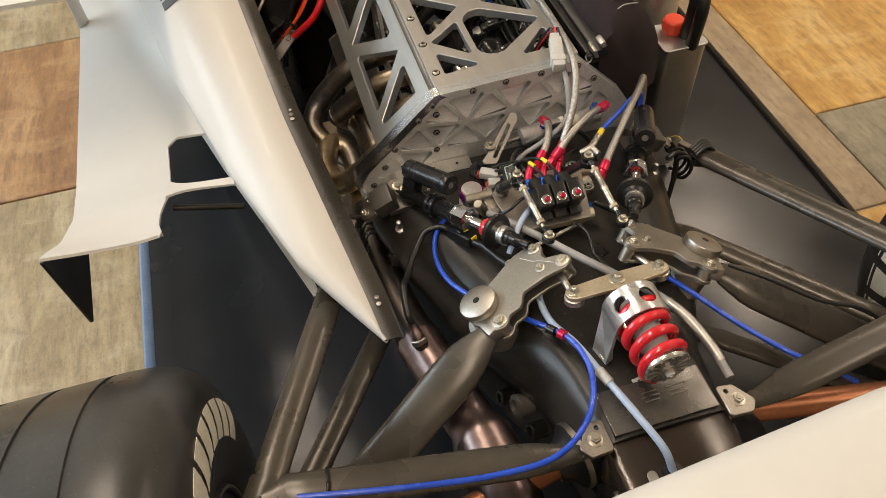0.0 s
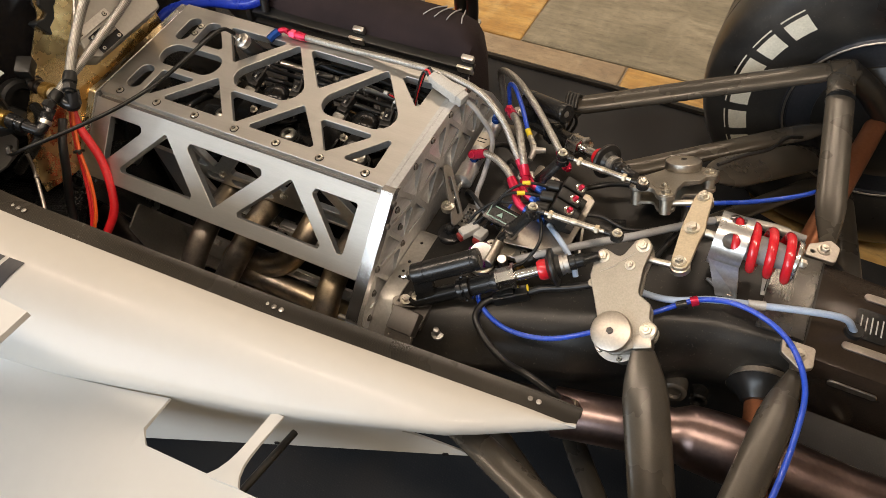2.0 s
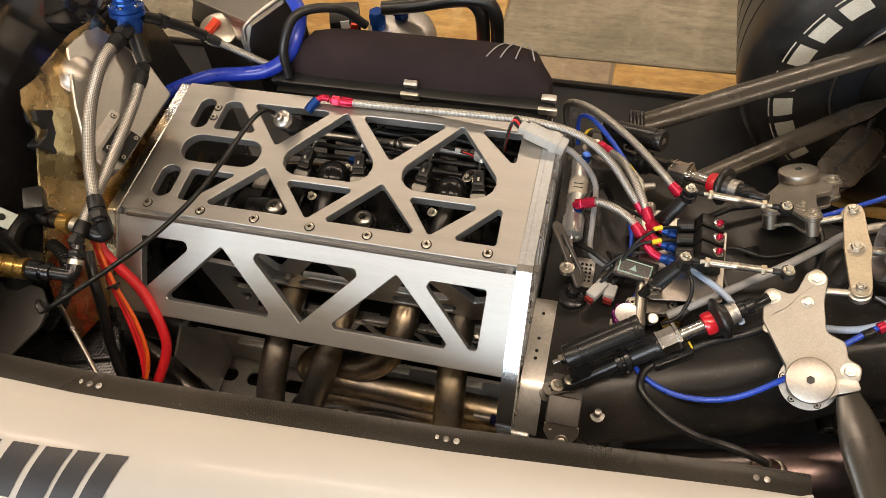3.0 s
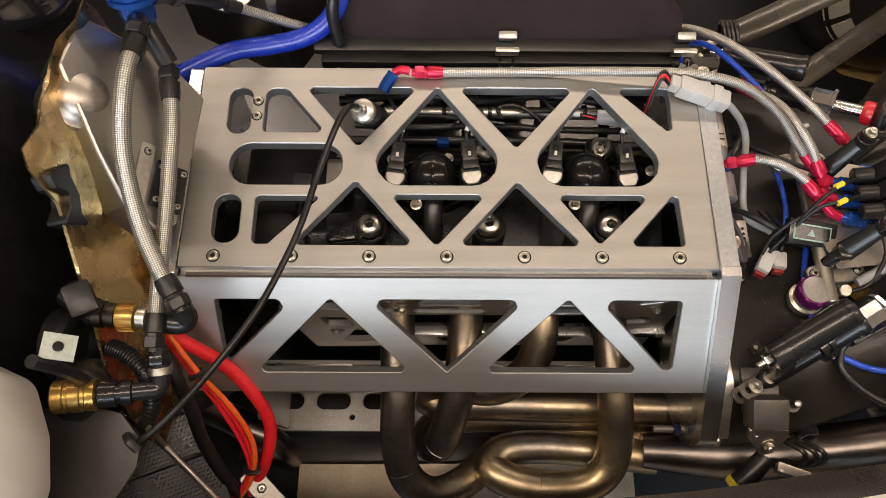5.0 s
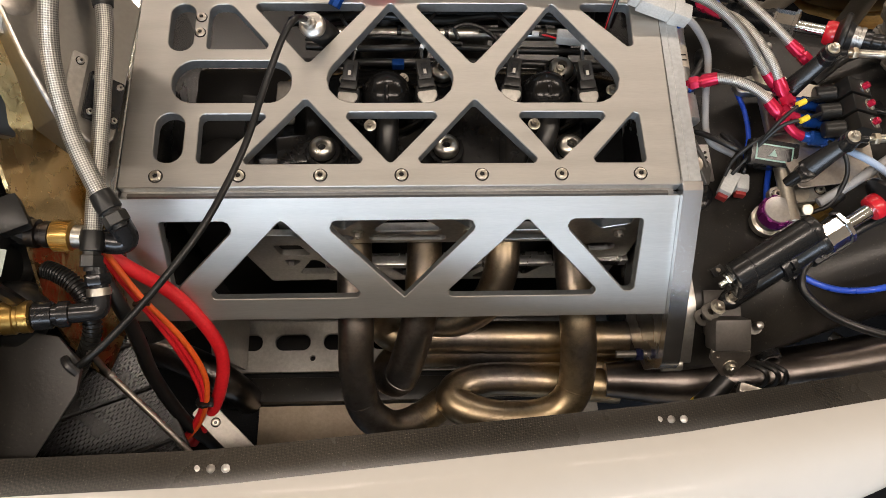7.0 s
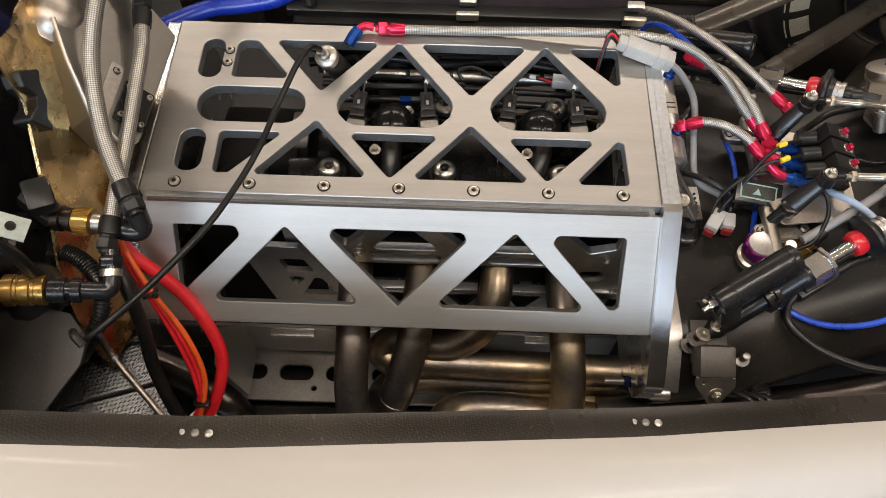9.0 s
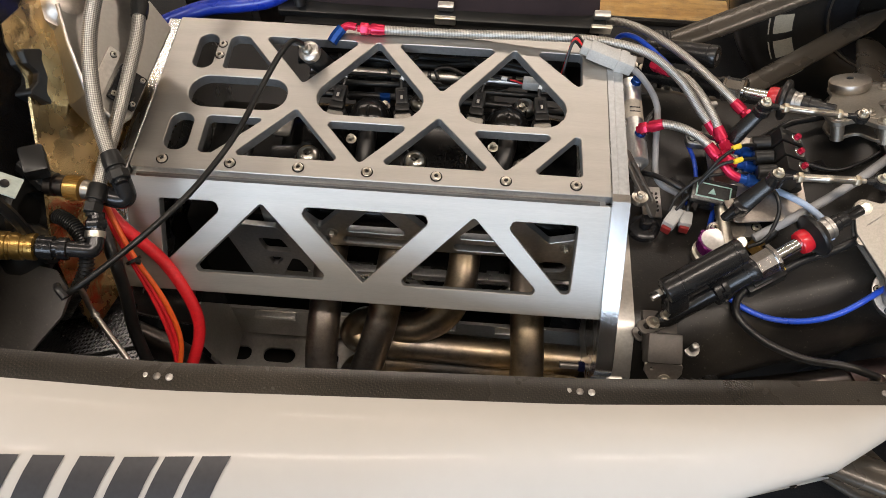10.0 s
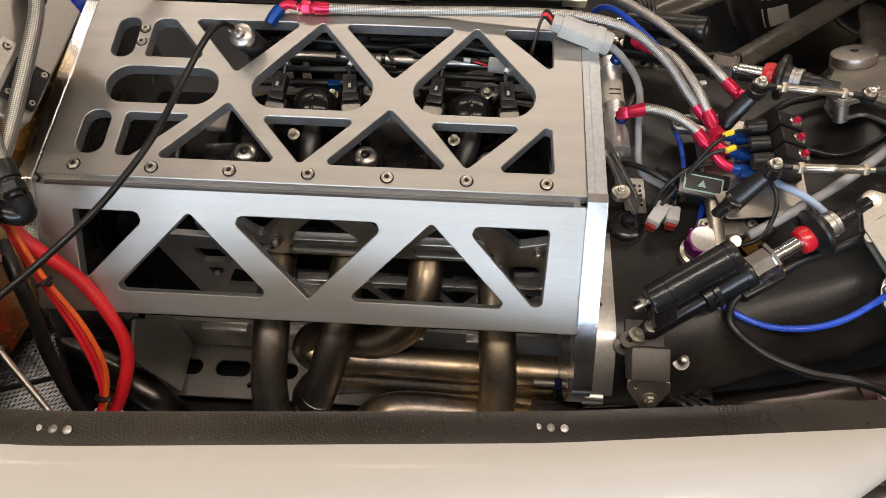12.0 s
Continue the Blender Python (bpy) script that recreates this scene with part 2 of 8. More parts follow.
def stone(name, c1, c2, c3):
    """Cleft slate: bands of mineral colour along the cleavage, a rough face with a dull polish."""
    m, nt, b = material(name)
    v = coords(nt, (1.0, 2.4, 1.0))
    d = noise_node(nt, v, 2.6, 8, 0.62)
    col = ramp(nt, d, [(0.30, c1), (0.5, c2), (0.68, c3)])
    f = noise_node(nt, coords(nt, (1, 2.2, 1)), 26, 9, 0.74)
    streak = noise_node(nt, coords(nt, (1.0, 9.0, 1.0)), 3.2, 9, 0.68)
    cleft = noise_node(nt, coords(nt, (2.6, 1.0, 1.0)), 4.2, 10, 0.60)
    col = mixc(nt, ramp(nt, streak, [(0.44, grey(0)), (0.62, grey(0.75))]), col, c1)
    col = mixc(nt, ramp(nt, cleft, [(0.52, grey(0)), (0.66, grey(0.6))]), col, c3)
    col = mixc(nt, 1.0, col, ramp(nt, f, [(0.30, grey(0.55)), (0.48, grey(0.92)), (0.66, grey(1.10))]), "MULTIPLY")
    nt.links.new(col, b.inputs["Base Color"])
    nt.links.new(ramp(nt, f, [(0.3, grey(0.36)), (0.7, grey(0.62))]), b.inputs["Roughness"])
    w = bump(nt, b, cleft, 0.6, 0.012)
    bump(nt, b, f, 0.6, 0.004, w)
    return m


# Cool sheen on the undertray's carbon lip, put into the base colour.
EDGESHEEN = surface("blue_edge_sheen", (0.13, 0.21, 0.36), (0.21, 0.30, 0.45), (0.3, 0.45), 0.2, 14, 240, (1, 1, 1), 0.1)
MILLED = surface("ball_milled_pocket", (0.74, 0.74, 0.73), (0.88, 0.88, 0.87), (0.38, 0.50), 0.75, 40, 200, (1, 1, 6), 0.25, grain=0.12)
SHEETALU = surface("satin_alloy_sheet", (0.36, 0.35, 0.325), (0.44, 0.43, 0.40), (0.30, 0.40), 1.0, 6, 220, (1, 1, 1), 0.06, grain=0.08)
SILVER = surface("bright_anodised_silver", (0.68, 0.68, 0.675), (0.80, 0.80, 0.79), (0.24, 0.34), 0.9, 16, 240, (1, 1, 1), 0.08)
SHEETMETAL = surface("pale_crumpled_sheet", (0.36, 0.285, 0.20), (0.50, 0.41, 0.31), (0.38, 0.55), 0.25, 9, 240, (1, 1, 1), 0.2)
DARKPIPE = surface("smoke_dark_steel", (0.085, 0.078, 0.075), (0.19, 0.165, 0.15), (0.24, 0.40), 1.0, 10, 180, (1, 1, 1), 0.1)
FLAPCARBON = surface("worn_carbon_flap", (0.016, 0.015, 0.014), (0.034, 0.032, 0.029), (0.30, 0.52), 0.0, 14, 300, (1, 1, 1), 0.4, spec=0.5, dust=0.16)
CLOUDY = surface("cloudy_cast_alloy", (0.50, 0.49, 0.46), (0.66, 0.64, 0.60), (0.30, 0.42), 1.0, 16, 240, (1, 1, 1), 0.1)
FOIL = gold_foil()
BLACKANO = surface("black_anodised_fitting", (0.018, 0.018, 0.019), (0.035, 0.035, 0.036), (0.16, 0.28), 0.5, 24, 400, (1, 1, 1), 0.06)
LIPCARBON = weave("dusty_carbon_flange", (0.010, 0.009, 0.0075), (0.026, 0.0225, 0.0175), 560, (0.20, 0.38), 0.34, 900, 0.05)
TRAYCARBON = weave("carbon_undertray", (0.0215, 0.023, 0.026), (0.025, 0.0265, 0.029), 330, (0.14, 0.28), 0.06, 330, 0.02)
BRAID = braid_material()
STONE_OCHRE = stone("ochre_slate", (0.38, 0.20, 0.05), (0.60, 0.375, 0.12), (0.66, 0.47, 0.21))
STONE_GREY = stone("grey_green_slate", (0.185, 0.17, 0.12), (0.29, 0.26, 0.19), (0.385, 0.345, 0.255))
STONE_TAN = stone("tan_slate", (0.27, 0.20, 0.13), (0.37, 0.29, 0.19), (0.44, 0.36, 0.25))
STONE_RUST = stone("rust_slate", (0.16, 0.075, 0.03), (0.30, 0.16, 0.065), (0.42, 0.26, 0.12))
STONE_HONEY = stone("honey_slate", (0.19, 0.145, 0.078), (0.33, 0.255, 0.140), (0.42, 0.36, 0.24))
GROUT = surface("pale_grout", (0.30, 0.26, 0.20), (0.38, 0.33, 0.26), (0.8, 0.9), 0.0, 12, 300, (1, 1, 1), 0.4)


# ---- mesh tools ----
MIRROR = [False]
MID = 0.005


def part(name, bm, material_, parent=None, label="", sharp=38.0):
    """Links a bmesh, built in world places, as one mesh object under a thing or a part."""
    if MIRROR[0]:
        for v in bm.verts:
            v.co.y = 2 * MID - v.co.y
        bmesh.ops.reverse_faces(bm, faces=bm.faces)
    me = bpy.data.meshes.new(name)
    bm.to_mesh(me)
    bm.free()
    me.polygons.foreach_set("use_smooth", [True] * len(me.polygons))
    me.set_sharp_from_angle(angle=radians(sharp))
    me.materials.append(material_)
    ob = new(name, me)
    if parent is not None:
        ob.parent = parent
        base = parent
        while base.parent is not None:
            base = base.parent
        if parent is base:
            ob.matrix_parent_inverse = base.matrix_basis.inverted()
    if label:
        ob["label"] = label
    return ob


def thing(name, at, label, category, group=""):
    e = new(name)
    y = 2 * MID - at[1] if MIRROR[0] else at[1]
    e.matrix_basis = Matrix.Translation((at[0], y, at[2]))
    e.empty_display_size = 0.02
    return tagged(e, label, category, group)


def solo(name, bm, material_, label, category, group="", kind="", sharp=38.0):
    return tagged(part(name, bm, material_, None, "", sharp), label, category, group, kind)


def frame_of(axis):
    z = Vector(axis).normalized()
    x = z.orthogonal().normalized()
    if abs(z.z) < 0.9:
        x = Vector((0, 0, 1)).cross(z).normalized()
    return x, z.cross(x), z


def add_ring_faces(bm, a, b):
    n = len(a)
    for i in range(n):
        bm.faces.new((a[i], a[(i + 1) % n], b[(i + 1) % n], b[i]))


def lathe(bm, p, axis, profile, seg=24):
    """Turned body on p along axis; profile of (radius, height)."""
    p = Vector(p)
    x, y, z = frame_of(axis)
    rings = []
    for r, h in profile:
        if r < 1e-6:
            rings.append([bm.verts.new(p + z * h)])
            continue
        rings.append([bm.verts.new(p + z * h + (x * math.cos(2 * math.pi * i / seg) + y * math.sin(2 * math.pi * i / seg)) * r) for i in range(seg)])
    for a, b in zip(rings, rings[1:]):
        if len(a) == 1 and len(b) == 1:
            continue
        if len(a) == 1:
            for i in range(seg):
                bm.faces.new((a[0], b[(i + 1) % seg], b[i]))
        elif len(b) == 1:
            for i in range(seg):
                bm.faces.new((a[i], a[(i + 1) % seg], b[0]))
        else:
            add_ring_faces(bm, a, b)
    if len(rings[0]) > 1:
        bm.faces.new(rings[0][::-1])
    if len(rings[-1]) > 1:
        bm.faces.new(rings[-1])
    return bm


def cyl(bm, p, q, r, r2=None, seg=20, bev=0.0):
    p, q = Vector(p), Vector(q)
    h = (q - p).length
    r2 = r if r2 is None else r2
    prof = [(r, 0), (r2, h)] if not bev else [(r - bev, 0), (r, bev), (r2, h - bev), (r2 - bev, h)]
    return lathe(bm, p, q - p, prof, seg)


def spline(pts, n=8):
    pts = [Vector(p) for p in pts]
    if len(pts) == 2:
        return pts
    out = []
    ext = [pts[0] * 2 - pts[1]] + pts + [pts[-1] * 2 - pts[-2]]
    for i in range(1, len(ext) - 2):
        a, b, c, d = ext[i - 1:i + 3]
        for k in range(n):
            t = k / n
            out.append(0.5 * ((2 * b) + (c - a) * t + (2 * a - 5 * b + 4 * c - d) * t * t + (3 * b - a - 3 * c + d) * t ** 3))
    out.append(pts[-1])
    return out


def tube(bm, pts, r, seg=12, n=8, flat=1.0, up=None, raw=False):
    """A round (or flattened) tube along a smooth line, with UV: round the tube, and metres along it."""
    line = [Vector(p) for p in pts] if raw else spline(pts, n)
    uv = bm.loops.layers.uv.verify()
    rr = r if callable(r) else (lambda s: r)
    tang = [(line[min(i + 1, len(line) - 1)] - line[max(i - 1, 0)]).normalized() for i in range(len(line))]
    x = Vector(up) if up is not None else tang[0].orthogonal().normalized()
    rings, lens, s = [], [], 0.0
    total = sum((b - a).length for a, b in zip(line, line[1:])) or 1
    for i, p in enumerate(line):
        x = (x - tang[i] * x.dot(tang[i])).normalized()
        y = tang[i].cross(x)
        if i:
            s += (p - line[i - 1]).length
        rad = rr(s / total)
        rings.append([bm.verts.new(p + x * math.cos(2 * math.pi * k / seg) * rad * flat + y * math.sin(2 * math.pi * k / seg) * rad) for k in range(seg)])
        lens.append(s)
    for j in range(len(rings) - 1):
        for k in range(seg):
            f = bm.faces.new((rings[j][k], rings[j][(k + 1) % seg], rings[j + 1][(k + 1) % seg], rings[j + 1][k]))
            for lp, (uu, vv) in zip(f.loops, ((k, j), (k + 1, j), (k + 1, j + 1), (k, j + 1))):
                lp[uv].uv = (uu / seg, lens[vv])
    bm.faces.new(rings[0][::-1])
    bm.faces.new(rings[-1])
    return bm


def box(bm, c, size, rot=None, bev=0.0):
    m = Matrix.Translation(c) @ (rot.to_4x4() if rot is not None else Matrix.Identity(4)) @ Matrix.Diagonal((*size, 1))
    r = bmesh.ops.create_cube(bm, size=1.0, matrix=m)
    if bev:
        edges = {e for v in r["verts"] for e in v.link_edges}
        bmesh.ops.bevel(bm, geom=list(edges), offset=bev, segments=2, profile=0.6, affect="EDGES")
    return bm


def rot(x=0, y=0, z=0):
    return Euler((radians(x), radians(y), radians(z))).to_matrix()


def basis(x, z):
    """A turn whose third axis is z and whose first is x as near as can be."""
    z = Vector(z).normalized()
    x = Vector(x)
    x = (x - z * x.dot(z)).normalized()
    y = z.cross(x)
    return Matrix((x, y, z)).transposed()


def rounded(pts, r, steps=5):
    """A polygon with its corners rounded; r: one radius or one for each corner."""
    out, n = [], len(pts)
    rs = r if isinstance(r, (list, tuple)) else [r] * n
    for i in range(n):
        p, a, b = Vector(pts[i]), Vector(pts[i - 1]), Vector(pts[(i + 1) % n])
        u, v = (a - p), (b - p)
        lu, lv = u.length, v.length
        u, v = u / lu, v / lv
        ang = math.acos(max(-1, min(1, u.dot(v))))
        if rs[i] <= 0 or ang > 3.1:
            out.append(p)
            continue
        d = min(rs[i] / math.tan(ang / 2), 0.47 * lu, 0.47 * lv)
        rad = d * math.tan(ang / 2)
        c = p + (u + v).normalized() * (rad / math.sin(ang / 2))
        s, e = p + u * d - c, p + v * d - c
        for k in range(steps + 1):
            t = k / steps
            w = s.lerp(e, t)
            out.append(c + w.normalized() * rad if w.length > 1e-9 else p)
    return out


def circle2(x, y, r, n=16):
    return [Vector((x + r * math.cos(2 * math.pi * i / n), y + r * math.sin(2 * math.pi * i / n))) for i in range(n)]


def slot2(x0, y0, x1, y1):
    w, h = x1 - x0, y1 - y0
    return rounded([(x0, y0), (x1, y0), (x1, y1), (x0, y1)], min(w, h) * 0.49, 8)


def area2(loop):
    return sum(a.x * b.y - b.x * a.y for a, b in zip(loop, loop[1:] + loop[:1])) / 2


def plate(bm, outer, holes, t, m, cham=0.0008):
    """A plate of thickness t below the plane of m (its x and y), with holes and a small chamfer on both faces."""
    from mathutils.geometry import tessellate_polygon
    loops = []
    for i, lp in enumerate([outer] + list(holes)):
        lp = [Vector((p[0], p[1])) for p in lp]
        if (area2(lp) > 0) != (i == 0):
            lp = lp[::-1]
        loops.append(lp)

    def inset(lp):
        n, res = len(lp), []
        for i in range(n):
            e1, e2 = (lp[i] - lp[i - 1]), (lp[(i + 1) % n] - lp[i])
            nn = Vector((-e1.y, e1.x)).normalized() + Vector((-e2.y, e2.x)).normalized()
            nn = nn.normalized() if nn.length > 1e-6 else Vector((-e1.y, e1.x)).normalized()
            res.append(lp[i] + nn * cham)
        return res

    ins = [inset(lp) for lp in loops] if cham else loops
    tris = tessellate_polygon([[Vector((p.x, p.y, 0)) for p in lp] for lp in ins])
    flat = [p for lp in ins for p in lp]
    top = [bm.verts.new(m @ Vector((p.x, p.y, 0))) for p in flat]
    bot = [bm.verts.new(m @ Vector((p.x, p.y, -t))) for p in flat]
    for a, b, c in tris:
        if (flat[b] - flat[a]).cross(flat[c] - flat[a]) < 0:
            b, c = c, b
        if abs((flat[b] - flat[a]).cross(flat[c] - flat[a])) < 1e-14:
            continue
        bm.faces.new((top[a], top[b], top[c]))
        bm.faces.new((bot[a], bot[c], bot[b]))
    k = 0
    for lp in loops:
        n = len(lp)
        ta, ba = top[k:k + n], bot[k:k + n]
        if cham:
            t2 = [bm.verts.new(m @ Vector((p.x, p.y, -cham))) for p in lp]
            b2 = [bm.verts.new(m @ Vector((p.x, p.y, cham - t))) for p in lp]
            add_ring_faces(bm, t2, ta)
            add_ring_faces(bm, b2, t2)
            add_ring_faces(bm, ba, b2)
        else:
            add_ring_faces(bm, ba, ta)
        k += n
    return bm


def loft(bm, sections, caps=True, closed=True):
    rings = [[bm.verts.new(p) for p in s] for s in sections]
    for a, b in zip(rings, rings[1:]):
        n = len(a)
        for i in range(n if closed else n - 1):
            bm.faces.new((a[i], a[(i + 1) % n], b[(i + 1) % n], b[i]))
    if caps and closed:
        bm.faces.new(rings[0][::-1])
        bm.faces.new(rings[-1])
    bmesh.ops.recalc_face_normals(bm, faces=bm.faces)
    return bm


def sheet(bm, grid, t):
    """A sheet with thickness t (towards minus its normal) over a grid of places."""
    nu, nv = len(grid), len(grid[0])
    P = [[Vector(p) for p in row] for row in grid]

    def normal(i, j):
        a = P[min(i + 1, nu - 1)][j] - P[max(i - 1, 0)][j]
        b = P[i][min(j + 1, nv - 1)] - P[i][max(j - 1, 0)]
        n = a.cross(b)
        return n.normalized() if n.length > 1e-12 else Vector((0, 0, 1))

    top = [[bm.verts.new(P[i][j]) for j in range(nv)] for i in range(nu)]
    bot = [[bm.verts.new(P[i][j] - normal(i, j) * t) for j in range(nv)] for i in range(nu)]
    for i in range(nu - 1):
        for j in range(nv - 1):
            bm.faces.new((top[i][j], top[i + 1][j], top[i + 1][j + 1], top[i][j + 1]))
            bm.faces.new((bot[i][j], bot[i][j + 1], bot[i + 1][j + 1], bot[i + 1][j]))
    rim_t = [top[i][0] for i in range(nu)] + [top[-1][j] for j in range(1, nv)] + [top[i][-1] for i in range(nu - 2, -1, -1)] + [top[0][j] for j in range(nv - 2, 0, -1)]
    rim_b = [bot[i][0] for i in range(nu)] + [bot[-1][j] for j in range(1, nv)] + [bot[i][-1] for i in range(nu - 2, -1, -1)] + [bot[0][j] for j in range(nv - 2, 0, -1)]
    add_ring_faces(bm, rim_b, rim_t)
    bmesh.ops.recalc_face_normals(bm, faces=bm.faces)
    return bm


def mixp(table, x):
    """Straight-line reading of a table of (x, a, b, ...)."""
    if x <= table[0][0]:
        return table[0][1:]
    for a, b in zip(table, table[1:]):
        if x <= b[0]:
            k = (x - a[0]) / (b[0] - a[0])
            return tuple(p + (q - p) * k for p, q in zip(a[1:], b[1:]))
    return table[-1][1:]


def B():
    return bmesh.new()


def hexnut(bm, p, axis, r, h):
    return lathe(bm, p, axis, [(r * 0.94, 0), (r, h * 0.12), (r, h * 0.85), (r * 0.9, h)], 6)


def socket_bolt(name, parent, p, axis, r, material_=None, h=0.003):
    """A cap screw: washer, round head, dark hex socket."""
    m1 = material_ or STEEL
    ax = Vector(axis).normalized()
    b = part(name, lathe(B(), p, axis, [(r * 1.06, -0.0005), (r * 1.06, h * 0.3), (r, h * 0.35), (r, h * 0.9), (r * 0.9, h), (r * 0.52, h), (r * 0.5, h * 0.45)], 18), m1, parent)
    # black ring paints the shaded gap round the head
    part("gap_shade_ring", lathe(B(), Vector(p) + ax * 0.0001, axis, [(r * 1.34, -0.0008), (r * 1.34, 0.0002), (r * 1.30, 0.0003)], 20), BLACK, b)
    part("socket", lathe(B(), Vector(p) + ax * h * 0.42, axis, [(r * 0.5, 0), (r * 0.5, h * 0.1)], 6), BLACK, b)
    return b


def hex_bolt(name, parent, p, axis, r=0.006, h=0.005):
    """A hex-headed bolt on its washer, with the end of the thread."""
    ax = Vector(axis).normalized()
    bm = lathe(B(), p, axis, [(r * 1.45, 0), (r * 1.45, 0.001), (r * 1.3, 0.0013)], 20)
    hexnut(bm, Vector(p) + ax * 0.0013, axis, r, h)
    cyl(bm, Vector(p) + ax * h, Vector(p) + ax * (h + 0.003), r * 0.5, seg=10, bev=0.0006)
    return part(name, bm, STEEL, parent)


# ---- the room ----
def room():
    solo("ground", box(B(), (0.3, 0, -0.055), (9.4, 9.4, 0.09)), GROUT, "pale grout bed under the stone floor", "floor", kind="structure")
    walls = ((-4.4, 0, 0.15, 9.4, "wall_west"), (5.0, 0, 0.15, 9.4, "wall_east"), (0.3, 4.7, 9.55, 0.15, "wall_north"))
    for cx, cy, sx, sy, nm in walls:
        solo(nm, box(B(), (cx, cy, 1.6), (sx, sy, 3.4)), WALLPAINT, "plain cream painted wall", "wall", kind="structure")
    m = Matrix.Translation((0.3, -4.7, 0)) @ Matrix(((1, 0, 0, 0), (0, 0, 1, 0), (0, 1, 0, 0), (0, 0, 0, 1)))
    solo("wall_south", plate(B(), [(-4.7, -0.1), (4.7, -0.1), (4.7, 3.3), (-4.7, 3.3)], [[(-4.05, 1.5), (0.85, 1.5), (0.85, 3.25), (-4.05, 3.25)]], 0.15, m, 0.0), WALLPAINT,
         "cream wall with a wide window opening", "wall", kind="structure")
    solo("ceiling", box(B(), (0.3, 0, 3.35), (9.4, 9.4, 0.1)), WALLPAINT, "plain pale ceiling", "ceiling", kind="structure")


room()


# ---- the racing car: body ----
LIP = [(-0.90, -0.400, 0.655), (-0.60, -0.398, 0.632), (-0.35, -0.392, 0.602), (-0.151, -0.384, 0.577), (0.242, -0.344, 0.521), (0.582, -0.291, 0.454), (0.645, -0.283, 0.440)]
CREASE = [(-0.90, -0.64, 0.53), (-0.30, -0.590, 0.51), (0.0, -0.538, 0.492), (0.30, -0.460, 0.487), (0.505, -0.386, 0.478), (0.60, -0.325, 0.448), (0.645, -0.296, 0.436)]
SKIRT = [(-0.90, -0.66, 0.10), (-0.30, -0.575, 0.11), (-0.055, -0.513, 0.167), (0.246, -0.438, 0.280), (0.535, -0.369, 0.389)]
BULGE = [(-0.90, 0.030), (0.0, 0.026), (0.30, 0.020), (0.55, 0.008), (0.645, 0.001)]


def pod_place(x, s, lift=0.0):
    """The white top of the sidepod: s runs from the flange (0) to the shoulder (1)."""
    ly, lz = mixp(LIP, x)
    cy, cz = mixp(CREASE, x)
    (bu,) = mixp(BULGE, x)
    y0, z0 = ly - 0.014, lz - 0.001
    y = y0 + (cy - y0) * s
    z = z0 + (cz - z0) * s ** 1.6 + bu * math.sin(math.pi * min(1, s * 1.02)) ** 0.9
    return Vector((x, y, z + lift))


def pod_section(x):
    """Top of the sidepod and its rolled shoulder."""
    cy, cz = mixp(CREASE, x)
    w = max(0.0, min(1.0, (0.645 - x) / 0.12))
    pts = [pod_place(x, i / 12) for i in range(11)]
    a, b, c = pod_place(x, 10.7 / 12), Vector((x, cy - 0.008 * w, cz - 0.003)), Vector((x, cy + 0.005 * w, cz - 0.026 * w - 0.004))
    return pts + [a * (1 - u) ** 2 + b * (2 * u * (1 - u)) + c * u * u for u in (0.0, 0.15, 0.3, 0.45, 0.6, 0.8, 1.0)]


def skirt_section(x):
    """The undercut side below the shoulder; behind x = 0.43 it tapers away downwards."""
    a = pod_section(x)[-1] + Vector((0, 0.0005, 0.003))
    ky, kz = mixp(SKIRT, x)
    cut = 0.0 if x < 0.43 else min(1.0, (x - 0.43) / 0.105) ** 0.55 * 0.97
    row = []
    for i in range(9):
        k = cut + (1 - cut) * i / 8
        row.append(Vector((x, a.y + (ky - a.y) * k + 0.010 * math.sin(math.pi * k), a.z + (kz - a.z) * k)))
    return row


